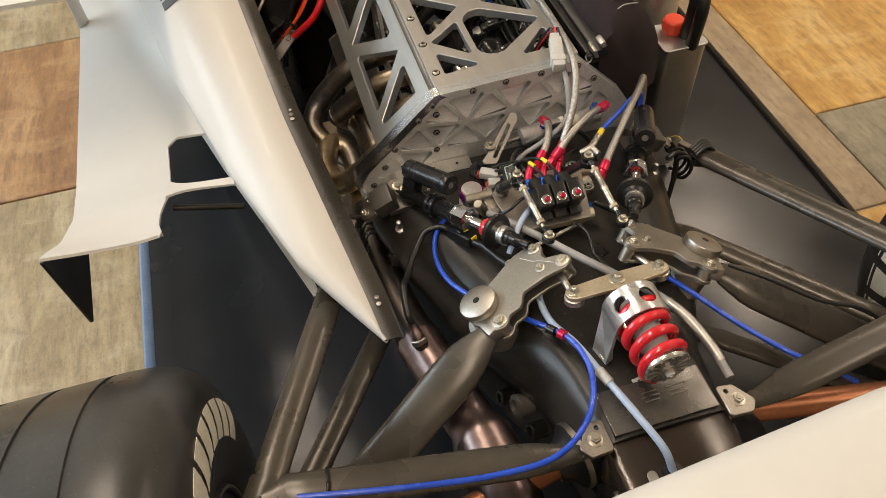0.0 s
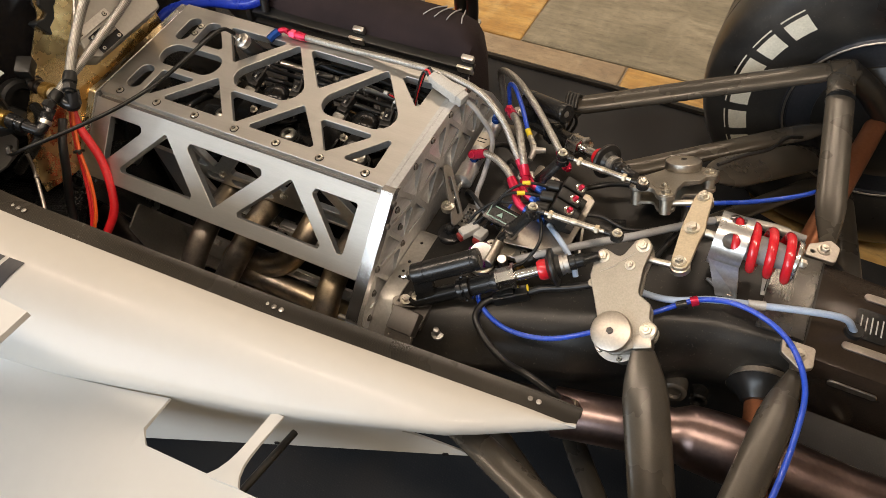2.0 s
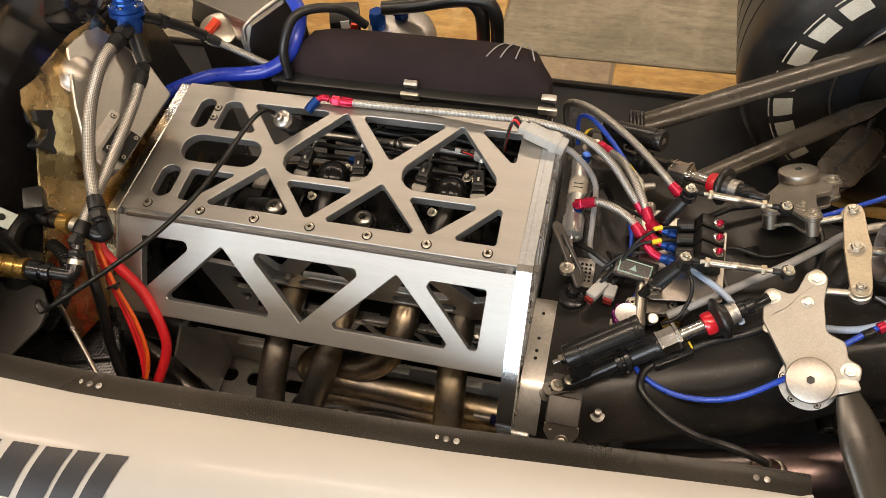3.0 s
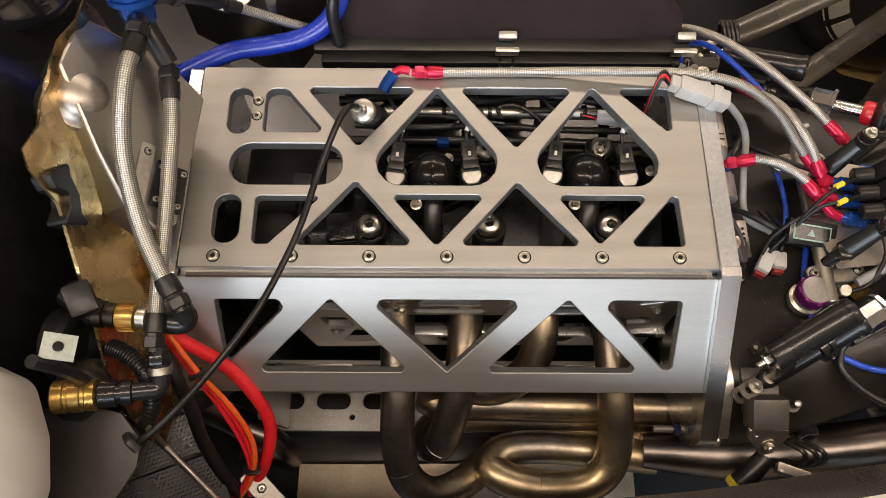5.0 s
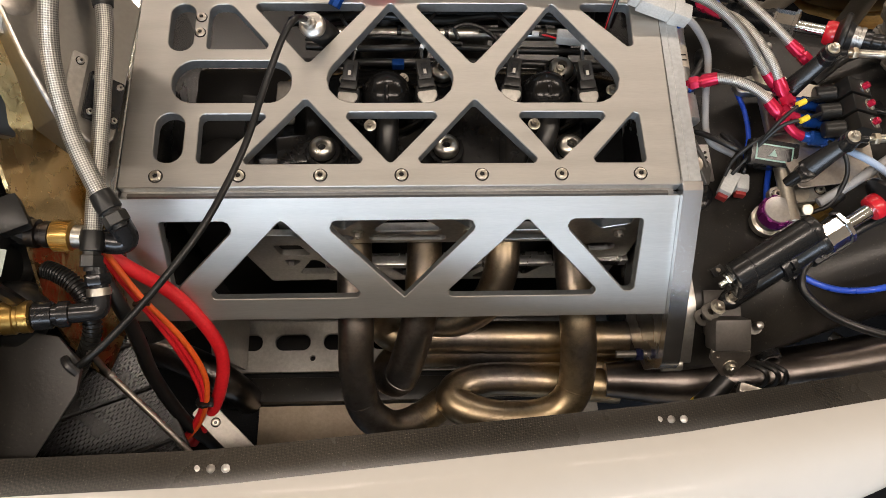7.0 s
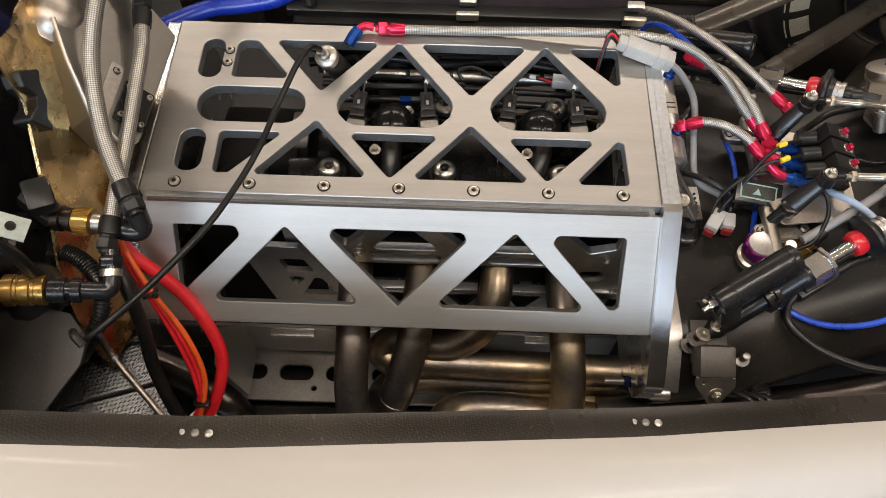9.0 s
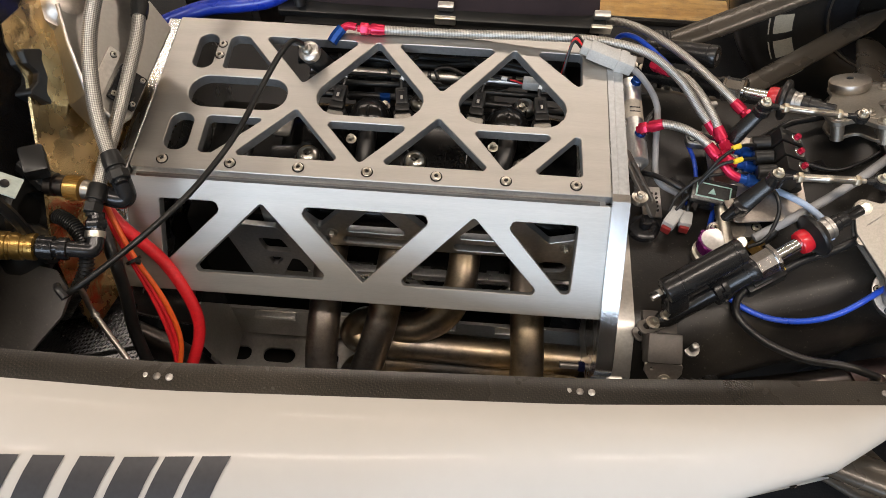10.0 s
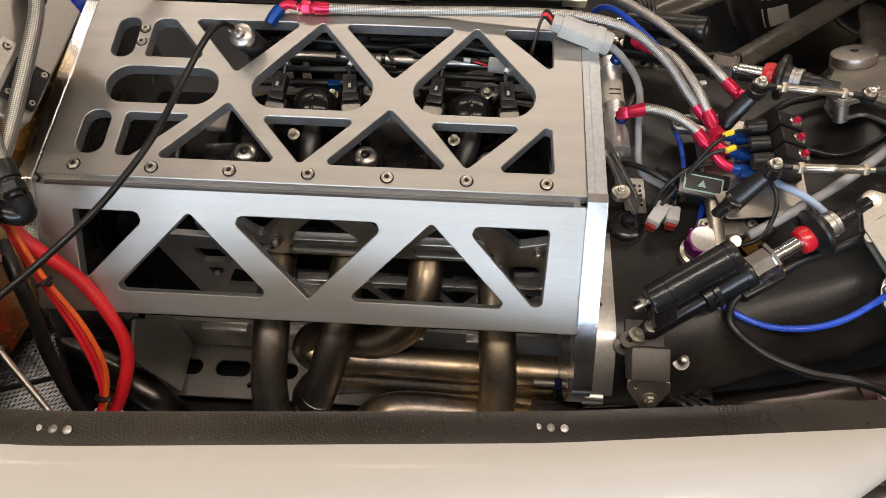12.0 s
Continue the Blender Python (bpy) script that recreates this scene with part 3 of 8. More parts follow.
def sidepod():
    t = thing("sidepod", (0.0, -0.5, 0.06), "glossy white painted sidepod panel with a dusty carbon flange", "car body panel")
    xs = [-0.9 + 1.545 * i / 44 for i in range(45)]
    part("shell", sheet(B(), [pod_section(x) for x in xs], -0.0035), WHITE, t, "white gloss painted panel", 50)
    part("skirt", sheet(B(), [skirt_section(-0.9 + 1.33 * i / 30) for i in range(31)] + [skirt_section(0.43 + 0.105 * i / 12) for i in range(1, 13)], -0.003), WHITE, t, "white undercut side below the shoulder", 60)
    for x, k in ((0.246, 0.93), (0.50, 0.90)):
        row = skirt_section(x)
        q = row[0].lerp(row[-1], k) + Vector((0, -0.001, 0))
        part("vent_slot", box(B(), q, (0.008, 0.003, 0.004), rot(0, -22, 14), 0.0008), BLACK, t, "small dark slot")
    rows = []
    for x in xs:
        ly, lz = mixp(LIP, x)
        rows.append([Vector((x, ly + 0.014, lz - 0.0025)), Vector((x, ly + 0.005, lz - 0.0005)), Vector((x, ly - 0.006, lz)), Vector((x, ly - 0.0145, lz - 0.001))])
    part("flange", sheet(B(), rows, -0.003), LIPCARBON, t, "dusty bare carbon flange")
    rows = []
    for x in xs:
        ly, lz = mixp(LIP, x)
        d = max(0.06, min(1.0, (0.58 - x) / 0.20))
        rows.append([Vector((x, ly + 0.0135, lz - 0.004)), Vector((x, ly + 0.010, lz - 0.004 - 0.046 * d)), Vector((x, ly + 0.006, lz - 0.004 - 0.086 * d)), Vector((x, ly + 0.004, lz - 0.004 - 0.126 * d))])
    part("inner_wall", sheet(B(), rows, 0.003), CARBON, t, "black carbon inner face")
    for x in (-0.545, -0.151, 0.242, 0.582):
        ly, lz = mixp(LIP, x)
        for dx, mt in ((-0.0115, ALU_DULL), (0.0, BRACKET), (0.0115, ALU_DULL)):
            part("rivet", lathe(B(), (x + dx, ly - 0.001, lz), (0, 0, 1), [(0.0036, 0), (0.0036, 0.0005), (0.0026, 0.0012), (0, 0.0014)], 12), mt, t)
    # broad dark characters, kept as plain slanted bars
    x0 = -0.067
    for k, (w, g) in enumerate(((0.053, 0.005), (0.063, 0.012), (0.025, 0.011), (0.058, 0.012), (0.058, 0.012))):
        strokes = ((0.0, 1.0),) if w < 0.03 else ((0.0, 0.44), (0.56, 1.0))
        for a, b in strokes:
            g0 = []
            for i in range(4):
                f = a + (b - a) * i / 3
                g0.append([pod_place(x0 - w * (1 - f) - 0.068 * (s - 0.385), s, 0.0012) for s in [0.385 + 0.40 * j / 6 for j in range(7)]])
            part("lettering_bar", sheet(B(), g0, 0.0004), DECAL, t, "dark grey lettering bar")
        x0 -= w + g
    return t


def winglet():
    t = thing("floor_winglet", (0.1, -0.62, 0.06), "white flared winglet sweeping out beside the sidepod", "car body panel")
    outer = [(-0.90, -0.735, 0.42), (-0.2, -0.715, 0.425), (0.22, -0.708, 0.440), (0.306, -0.702, 0.462), (0.409, -0.692, 0.522), (0.498, -0.683, 0.595)]
    inner = [(0.155, -0.540, 0.454), (0.172, -0.556, 0.452), (0.285, -0.553, 0.466), (0.298, -0.549, 0.472), (0.330, -0.556, 0.487), (0.39, -0.558, 0.517), (0.44, -0.553, 0.545), (0.478, -0.543, 0.566)]

    def row(x, fillet):
        oy, oz = mixp(outer, x)
        if fillet:
            cy, cz = mixp(CREASE, x)
            k = max(0.0, min(1.0, (x + 0.30) / 0.455))
            k = k * k * (3 - 2 * k)
            a = Vector((x, cy + 0.007, (cz - 0.010) * (1 - k) + 0.449 * k))
            e = Vector((x, cy - 0.055 + (-0.570 - cy + 0.055) * k, oz + 0.018 + (0.452 - oz - 0.018) * k))
            base = [Vector((x, a.y + (e.y - a.y) * u, e.z + (a.z - e.z) * (1 - u) ** 2)) for u in (0, 0.25, 0.55, 1.0)]
        else:
            iy, iz = mixp(inner, x)
            base = [Vector((x, iy, iz)), Vector((x, iy - 0.006, iz - 0.0005)), Vector((x, iy - 0.016, iz - 0.001)), Vector((x, iy - 0.03, iz - 0.002))]
        e = base[-1]
        n = 8
        return base + [Vector((x, e.y + (oy - e.y) * k / n, e.z + (oz - e.z) * (k / n) ** 1.4)) for k in range(1, n + 1)]

    front = [row(-0.9 + 1.055 * i / 26, True) for i in range(27)]
    xs = [0.1551, 0.163, 0.172] + [0.172 + 0.306 * i / 16 for i in range(1, 17)]
    rear = [row(x, False) for x in xs]
    oy, oz = mixp(outer, 0.498)
    last = rear[-1]
    rear.append([Vector((p.x + 0.020 * k / (len(last) - 1), p.y, p.z + (0.0132 if k == len(last) - 1 else 0.0132 * k / (len(last) - 1)))) for k, p in enumerate(last)])
    part("sheet", sheet(B(), front + rear, -0.004), WHITE, t, "", 60)
    g = []
    for i in range(9):
        k = i / 8
        c = Vector((0.303, -0.556, 0.4745)).lerp(Vector((0.313, -0.455, 0.472)), k)
        w = 0.0082 + 0.022 * (1 - k) ** 6
        rise = Vector((w, 0, 0.45 * w * (1 - k)))
        g.append([c - rise, c, c + rise])
    part("bridge", sheet(B(), g, 0.004), WHITE, t, "narrow white bridge to the sidepod", 60)
    part("strut", tube(B(), [(0.318, -0.556, 0.452), (0.322, -0.452, 0.425)], 0.0050, 10), CARBON, t, "thin black strut")
    fin = Matrix.Translation((0, -0.6905, 0)) @ Matrix(((1, 0, 0, 0), (0, 0, -1, 0), (0, 1, 0, 0), (0, 0, 0, 1)))
    part("end_fin", plate(B(), rounded([(0.494, 0.580), (0.325, 0.446), (0.478, 0.419)], [0.001, 0.01, 0.006]), [], 0.004, fin, 0.0005), CARBON, t, "black carbon end fin")
    # upper flap over the shoulder of the sidepod
    u = thing("upper_winglet", (-0.1, -0.62, 0.5), "white upper winglet plate held above the sidepod", "car body panel")
    grid = []
    for i in range(9):
        k = i / 8
        grid.append([Vector((0.149 - 0.50 * k, -0.545 + 0.01 * k, 0.728 - 0.02 * k)), Vector((0.139 - 0.50 * k, -0.65, 0.726 - 0.02 * k)), Vector((0.124 - 0.50 * k, -0.76, 0.720 - 0.02 * k))])
    part("flap", sheet(B(), grid, 0.007), WHITE, u, "", 60)
    part("strut", tube(B(), [(-0.22, -0.690, 0.712), (-0.25, -0.700, 0.57), (-0.29, -0.708, 0.428)], 0.013, 10, 6, 0.4), WHITE, u)


def undertray():
    t = thing("undertray", (0.1, 0.0, 0.04), "black carbon undertray with dusty footmarks, lying under the car", "car floor")
    out = rounded([(-1.6, -0.722), (0.60, -0.716), (0.66, -0.60), (0.78, -0.50), (0.90, -0.46), (1.25, -0.45), (1.25, 0.46), (0.90, 0.47), (0.78, 0.51), (0.72, 0.62), (0.70, 0.772), (-1.6, 0.80)], 0.03)
    part("panel", plate(B(), out, [], 0.02, Matrix.Translation((0, 0, 0.062)), 0.002), TRAYCARBON, t)
    # near lip, tinted blue for the sheen it catches
    part("edge_strip", tube(B(), [(-1.6, -0.722, 0.054), (-0.5, -0.7215, 0.054), (0.50, -0.7185, 0.054)], 0.016, 10, 8, 0.7), EDGESHEEN, t, "undertray edge lip with its blue sheen painted on")
    part("rail", tube(B(), [(-1.6, 0.795, 0.066), (-0.5, 0.784, 0.066), (0.68, 0.768, 0.066)], 0.009, 8), CARBON, t)
    for k in range(5):
        part("skid_block", box(B(), (-1.2 + 0.5 * k, 0, 0.022), (0.3, 0.3, 0.043), None, 0.003), CARBON, t)


def rear_wing():
    t = thing("rear_wing", (1.2, 0.0, 0.76), "white rear wing with a rounded leading edge on twin pylons", "car wing")
    prof = [(0.0, 0.0), (0.004, 0.012), (0.018, 0.020), (0.06, 0.024), (0.16, 0.020), (0.30, 0.002), (0.30, -0.004), (0.16, -0.008), (0.05, -0.012), (0.01, -0.009)]
    bm = loft(B(), [[Vector((1.026 + 0.078 * abs(y) + px, y, 0.815 + pz - 0.10 * px)) for px, pz in prof] for y in (-0.46, -0.2, -0.05, 0, 0.05, 0.2, 0.46)])
    part("main_plane", bm, WHITE, t, "white gloss wing plane", 60)
    for y in (-0.06, 0.07):
        part("pylon", box(B(), (1.20, y, 0.615), (0.14, 0.010, 0.40), None, 0.003), CARBON, t)


sidepod()
winglet()
undertray()
rear_wing()


# ---- wheels ----
def wheel(cy_in, sign):
    c = Vector((0.93, cy_in, 0.338))
    t = thing("racing_tyre_assembly", (0.93, cy_in + sign * 0.18, 0.0), "wide racing slick with white sidewall lettering on a dark rim", "wheel", "rear wheels")
    ax = (0, sign, 0)
    R = 0.338
    prof = [(0.172, 0.012), (0.180, 0.004), (0.19, 0.0), (0.235, -0.012), (0.275, -0.012), (0.300, -0.004), (0.318, 0.006), (0.330, 0.024), (0.336, 0.046)]
    for g in (0.085, 0.145, 0.205, 0.265):
        prof += [(R, g - 0.006), (R, g - 0.004), (R - 0.0025, g - 0.003), (R - 0.0025, g + 0.003), (R, g + 0.004), (R, g + 0.006)]
    prof += [(0.336, 0.316), (0.330, 0.336), (0.318, 0.352), (0.300, 0.362), (0.235, 0.372), (0.19, 0.36), (0.172, 0.348)]
    bm = lathe(B(), c, ax, prof, 96)
    tyre = part("tyre", bm, TYRE, t, "black scuffed tyre", 50)
    # sidewall characters as plain bars
    for a0, n in (((-46, 7), (134, 7)) if sign > 0 else ((12, 11), (196, 7))):
        for k in range(n):
            a = a0 + (13.6 if sign > 0 else 9.6) * k
            rows = []
            for i in range(4):
                aa = radians(a + (9.6 if sign > 0 else 7.2) * i / 3)
                rows.append([c + Vector((-math.cos(aa) * r, sign * (-0.0135 + abs(r - 0.255) ** 2 * 4.5), math.sin(aa) * r)) for r in (0.234, 0.249, 0.266, 0.281)])
            part("lettering_bar", sheet(B(), rows, 0.0006), LETTER, tyre, "white lettering bar")
    rim = part("rim", lathe(B(), c, ax, [(0.180, 0.004), (0.176, -0.002), (0.170, 0.0), (0.166, 0.02), (0.160, 0.05), (0.150, 0.10), (0.148, 0.20), (0.05, 0.21), (0.05, 0.22)], 64), RIM, t, "dark metal rim", 40)
    for r, h in ((0.1745, -0.001), (0.163, 0.03)):
        ring = [c + Vector((math.cos(2 * math.pi * k / 60) * r, sign * h, math.sin(2 * math.pi * k / 60) * r)) for k in range(61)]
        part("bead_ring", tube(B(), ring, 0.0022, 6, raw=True), ALU_DULL, rim, "thin bright ring")
    part("brake_drum", lathe(B(), c, ax, [(0.09, -0.02), (0.125, 0.0), (0.13, 0.05), (0.13, 0.14), (0.06, 0.15)], 40), CARBON, t, "black brake shroud")
    return t


wheel(0.54, 1)
wheel(-0.53, -1)


# ---- engine and its machined cage ----
MT = Matrix.Translation((0, -0.104, 0.54)) @ Matrix(((1, 0, 0, 0), (0, 0.9982, -0.0599, 0), (0, 0.0599, 0.9982, 0), (0, 0, 0, 1)))
SN = Vector((0, -0.6925, 0.7215))
MS = Matrix.Translation((0, -0.145, 0.512)) @ Matrix(((1, 0, 0, 0), (0, 0.7215, -0.6925, 0), (0, 0.6925, 0.7215, 0), (0, 0, 0, 1)))


def yz_frame(x):
    """A plate frame that looks rearward: its x is the car's y, its y is up."""
    return Matrix.Translation((x, 0, 0)) @ Matrix(((0, 0, 1, 0), (1, 0, 0, 0), (0, 1, 0, 0), (0, 0, 0, 1)))


def cut_edges(ob, n):
    """Give the walls of a milled plate a cutter finish, toned blue-grey for their reflections."""
    ob.data.materials.append(CUT)
    for p in ob.data.polygons:
        if abs(p.normal.dot(n)) < 0.5:
            p.material_index = 1
    return ob


def cage():
    t = thing("engine_cage", (0, 0, 0.30), "machined aluminium truss cage with triangular cut-outs over the engine", "engine frame")
    f = lambda pts: [(x, y + 0.104) for x, y in pts]
    r = 0.0045
    holes = [slot2(-0.243, 0.144, -0.217, 0.202), rounded(f([(-0.203, 0.098), (-0.180, 0.098), (-0.134, 0.042), (-0.203, 0.042)]), [0.012, 0.012, r, r]),
             slot2(-0.235, 0.082, -0.113, 0.132), slot2(-0.246, 0.015, -0.217, 0.070),
             rounded(f([(-0.203, -0.035), (-0.133, -0.035), (-0.186, -0.090), (-0.203, -0.090)]), [0.006, 0.003, r, 0.006]),
             rounded(f([(-0.098, -0.016), (-0.162, -0.091), (-0.034, -0.091)]), [0.004, r, r]), rounded(f([(-0.159, 0.100), (-0.033, 0.100), (-0.097, 0.024)]), r),
             rounded(f([(-0.011, 0.102), (0.083, -0.022), (-0.105, -0.022)]), [0.004, 0.028, 0.028], 8), rounded(f([(-0.061, -0.033), (0.042, -0.033), (-0.011, -0.092)]), r),
             rounded(f([(0.013, 0.100), (0.143, 0.100), (0.076, 0.023)]), r), rounded(f([(0.076, -0.017), (0.012, -0.091), (0.142, -0.091)]), [0.004, r, r]),
             rounded(f([(0.164, 0.102), (0.258, -0.022), (0.070, -0.022)]), [0.004, 0.028, 0.028], 8), rounded(f([(0.117, -0.033), (0.217, -0.033), (0.159, -0.090)]), r),
             rounded(f([(0.189, 0.100), (0.250, 0.100), (0.249, 0.040)]), r), rounded(f([(0.246, -0.027), (0.248, -0.091), (0.189, -0.091)]), r)]
    tp = part("top_plate", plate(B(), rounded([(-0.276, -0.012), (0.2805, -0.012), (0.2805, 0.230), (-0.276, 0.230)], 0.002, 2), holes, 0.0148, MT), ALU, t, "brushed top plate with triangular holes")
    cut_edges(tp, MT.to_3x3() @ Vector((0, 0, 1)))
    g = lambda pts: [(x, (y + 0.145) / 0.7215) for x, y in pts]
    sh = [rounded(g([(-0.241, -0.142), (-0.160, -0.142), (-0.236, -0.198)]), [0.003, 0.008, 0.003]), rounded(g([(-0.121, -0.141), (-0.204, -0.203), (-0.038, -0.203)]), [0.004, 0.005, 0.005]),
          rounded(g([(-0.082, -0.142), (0.083, -0.142), (0.0015, -0.203)]), [0.007, 0.007, 0.002]), rounded(g([(0.127, -0.141), (0.040, -0.203), (0.209, -0.203)]), [0.004, 0.005, 0.005]),
          rounded(g([(0.160, -0.142), (0.246, -0.142), (0.243, -0.200), (0.233, -0.200)]), [0.007, 0.004, 0.005, 0.004])]
    sp = part("side_plate", plate(B(), rounded(g([(-0.284, -0.124), (0.2805, -0.124), (0.2805, -0.2205), (-0.284, -0.2205)]), 0.002, 2), sh, 0.0138, MS), ALU, t, "brushed side plate with triangular holes")
    cut_edges(sp, SN)
    part("corner_rail", box(B(), (0, -0.117, 0.5235), (0.55, 0.010, 0.012)), ALU_DULL, t)
    # solid grey strip imitating the shade in the slot between the plates
    part("groove", box(B(), (0.0, -0.1222, 0.5315), (0.535, 0.0040, 0.0052), rot(-20, 0, 0)), BRACKET, t, "grey strip drawn for the shaded joint groove")
    yz = [(-0.120, 0.5435), (0.120, 0.553), (0.205, 0.470), (0.262, 0.385), (0.262, 0.345), (0.20, 0.30), (-0.20, 0.30), (-0.258, 0.342), (-0.264, 0.375), (-0.225, 0.440)]
    back = rounded(yz, [0.004, 0.004, 0.02, 0.012, 0.012, 0.01, 0.01, 0.012, 0.012, 0.03], 4)
    rb = part("rear_backing", plate(B(), back, [], 0.007, yz_frame(0.2875), 0.0), ALU_EDGE, t, "milled rear bulkhead")
    nd = dict(a=(-0.112, 0.532), b=(-0.03, 0.535), c=(0.05, 0.538), d=(0.117, 0.537), e=(-0.152, 0.490), f=(-0.07, 0.476), g=(0.01, 0.480), h=(0.09, 0.484), i=(0.162, 0.488), j=(-0.198, 0.444), k=(-0.12, 0.430), l=(-0.04, 0.424), m=(0.04, 0.430), n=(0.13, 0.434), o=(0.205, 0.438), p=(-0.242, 0.392), q=(-0.165, 0.382))
    pk = []
    for tri in ("aef", "abf", "bfg", "bcg", "cgh", "cdh", "dhi", "ejk", "efk", "fkl", "fgl", "glm", "ghm", "hmn", "hin", "ino", "jpq", "jkq"):
        pts = [Vector(nd[ch]) for ch in tri]
        mid = (pts[0] + pts[1] + pts[2]) / 3
        pk.append([tuple(mid + (p - mid) * 0.80) for p in pts])
    rw = part("rear_web", plate(B(), back, [rounded(p, 0.004, 3) for p in pk], 0.0118, yz_frame(0.2995), 0.0003), BULKHEAD, t, "milled web with triangular pockets")
    for ob in (rb, rw):
        cut_edges(ob, Vector((1, 0, 0)))
    # each pocket's floor sweeps out to its lower edge, as the ball cutter left it
    for tri in pk:
        lo, hi = min(p[1] for p in tri), max(p[1] for p in tri)
        grid = []
        for i in range(8):
            z = lo + (hi - lo) * (0.004 + 0.992 * i / 7)
            cross = []
            for a, b in zip(tri, tri[1:] + tri[:1]):
                if (a[1] - z) * (b[1] - z) < 0:
                    cross.append(a[0] + (b[0] - a[0]) * (z - a[1]) / (b[1] - a[1]))
            if len(cross) == 2:
                x = 0.2882 + 0.0105 * (1 - i / 7) ** 2
                grid.append([Vector((x, min(cross) - 0.001, z)), Vector((x, max(cross) + 0.001, z))])
        part("pocket_floor", sheet(B(), grid, 0.0012), MILLED, rw, "", 60)
    # one solid sloping cap over the bulkhead's edge, and the drilled flange behind it
    edge = [(-0.1155, 0.5445), (-0.1245, 0.5425), (-0.2620, 0.4125), (-0.2675, 0.4050), (-0.2690, 0.3940), (-0.2650, 0.3800), (-0.2520, 0.3620)]
    part("end_cap", loft(B(), [[Vector((x, y, z)) for y, z in edge] + [Vector((x, y + 0.012, z - 0.008)) for y, z in edge[::-1]] for x in (0.2800, 0.2812, 0.2985, 0.3000)]), ENDCAP, t, "bright sloping edge of the end plate", 30)
    lie = [(-0.070, 0.4030), (-0.196, 0.4030), (-0.210, 0.3970), (-0.254, 0.3600)]
    fl2 = part("drilled_flange", loft(B(), [[Vector((x, y, z)) for y, z in lie] + [Vector((x, y, z - 0.004)) for y, z in lie[::-1]] for x in (0.3005, 0.3310)]), CLOUDY, t, "drilled alloy flange on the gearbox front", 30)
    for y in (-0.094, -0.134, -0.1535, -0.165):
        part("drilled_hole", lathe(B(), (0.3145, y, 0.4026), (0, 0, 1), [(0.0024, 0), (0.0024, 0.0008)], 12), BLACK, fl2)
    fz = [(-0.124, 0.541), (0.124, 0.552), (0.200, 0.470), (0.20, 0.22), (-0.16, 0.22), (-0.236, 0.40), (-0.225, 0.430)]
    part("front_plate", plate(B(), rounded(fz, 0.006, 3), [], 0.016, yz_frame(-0.2765), 0.001), ALU_EDGE, t, "milled front bulkhead")
    n = MT.to_3x3() @ Vector((0, 0, 1))
    for i in range(7):
        socket_bolt("bolt", t, MT @ Vector(((i - 3) * 0.08, 0, 0.0003)), n, 0.0053)
    for y in (0.081, 0.062):
        socket_bolt("bolt", t, MT @ Vector((-0.2105, y + 0.104, 0.0)), n, 0.0045)
    for y, z in ((-0.128, 0.525), (-0.152, 0.5), (-0.195, 0.45), (-0.122, 0.505), (-0.123, 0.468), (-0.124, 0.43), (-0.06, 0.537), (-0.005, 0.541), (0.055, 0.543), (0.118, 0.542), (0.15, 0.51), (-0.215, 0.415), (-0.238, 0.38)):
        socket_bolt("bolt", t, (0.2995, y, z), (1, 0, 0), 0.0042, BRACKET)
    part("stud", cyl(B(), (0.245, -0.243, 0.358), (0.288, -0.243, 0.358), 0.0042, seg=12), BRACKET, t, "threaded stud")
    hexnut(bm3 := B(), Vector((0.268, -0.243, 0.358)), Vector((1, 0, 0)), 0.0070, 0.008)
    part("stud_nut", bm3, DARKNUT, t, "dark blue anodised nut")
    part("spacer", cyl(B(), (0.298, -0.254, 0.352), (0.322, -0.254, 0.352), 0.0085, seg=18, bev=0.001), CLOUDY, t)
    # inner web behind the side plate
    upright = Matrix(((1, 0, 0, 0), (0, 0, -1, 0), (0, 1, 0, 0), (0, 0, 0, 1)))
    truss = [slot2(-0.038, 0.411, 0.048, 0.426), slot2(0.103, 0.411, 0.195, 0.426), slot2(-0.092, 0.411, -0.056, 0.426)]
    truss += [rounded(p, 0.004, 3) for p in ([(-0.036, 0.437), (0.046, 0.437), (0.005, 0.492)], [(0.028, 0.500), (0.122, 0.500), (0.075, 0.441)], [(0.106, 0.437), (0.190, 0.437), (0.148, 0.492)],
                                             [(0.172, 0.500), (0.252, 0.500), (0.252, 0.452), (0.222, 0.441)], [(-0.020, 0.500), (-0.112, 0.500), (-0.066, 0.441)], [(-0.105, 0.437), (-0.078, 0.437), (-0.120, 0.492)])]
    truss.append(slot2(0.214, 0.374, 0.250, 0.398))
    tr = part("inner_truss", plate(B(), rounded([(-0.135, 0.510), (0.272, 0.510), (0.272, 0.356), (0.208, 0.356), (0.206, 0.404), (-0.110, 0.404), (-0.135, 0.420)], 0.004), truss, 0.011, Matrix.Translation((0, -0.119, 0)) @ upright, 0.0008), CLOUDY, t, "milled inner truss bar with oval slots")
    cut_edges(tr, Vector((0, 1, 0)))
    for x in (-0.05, 0.075, 0.243):
        hex_bolt("bolt", tr, (x, -0.1192, 0.434), (0, -1, 0), 0.0055, 0.006)
    rail = part("port_rail", box(B(), (0.09, -0.118, 0.347), (0.37, 0.014, 0.017), None, 0.002), ALU_EDGE, t, "bright port flange rail")
    for x in (-0.016, 0.072, 0.158):
        part("pad", box(B(), (x, -0.1225, 0.353), (0.046, 0.012, 0.010), None, 0.0015), SILVER, rail)
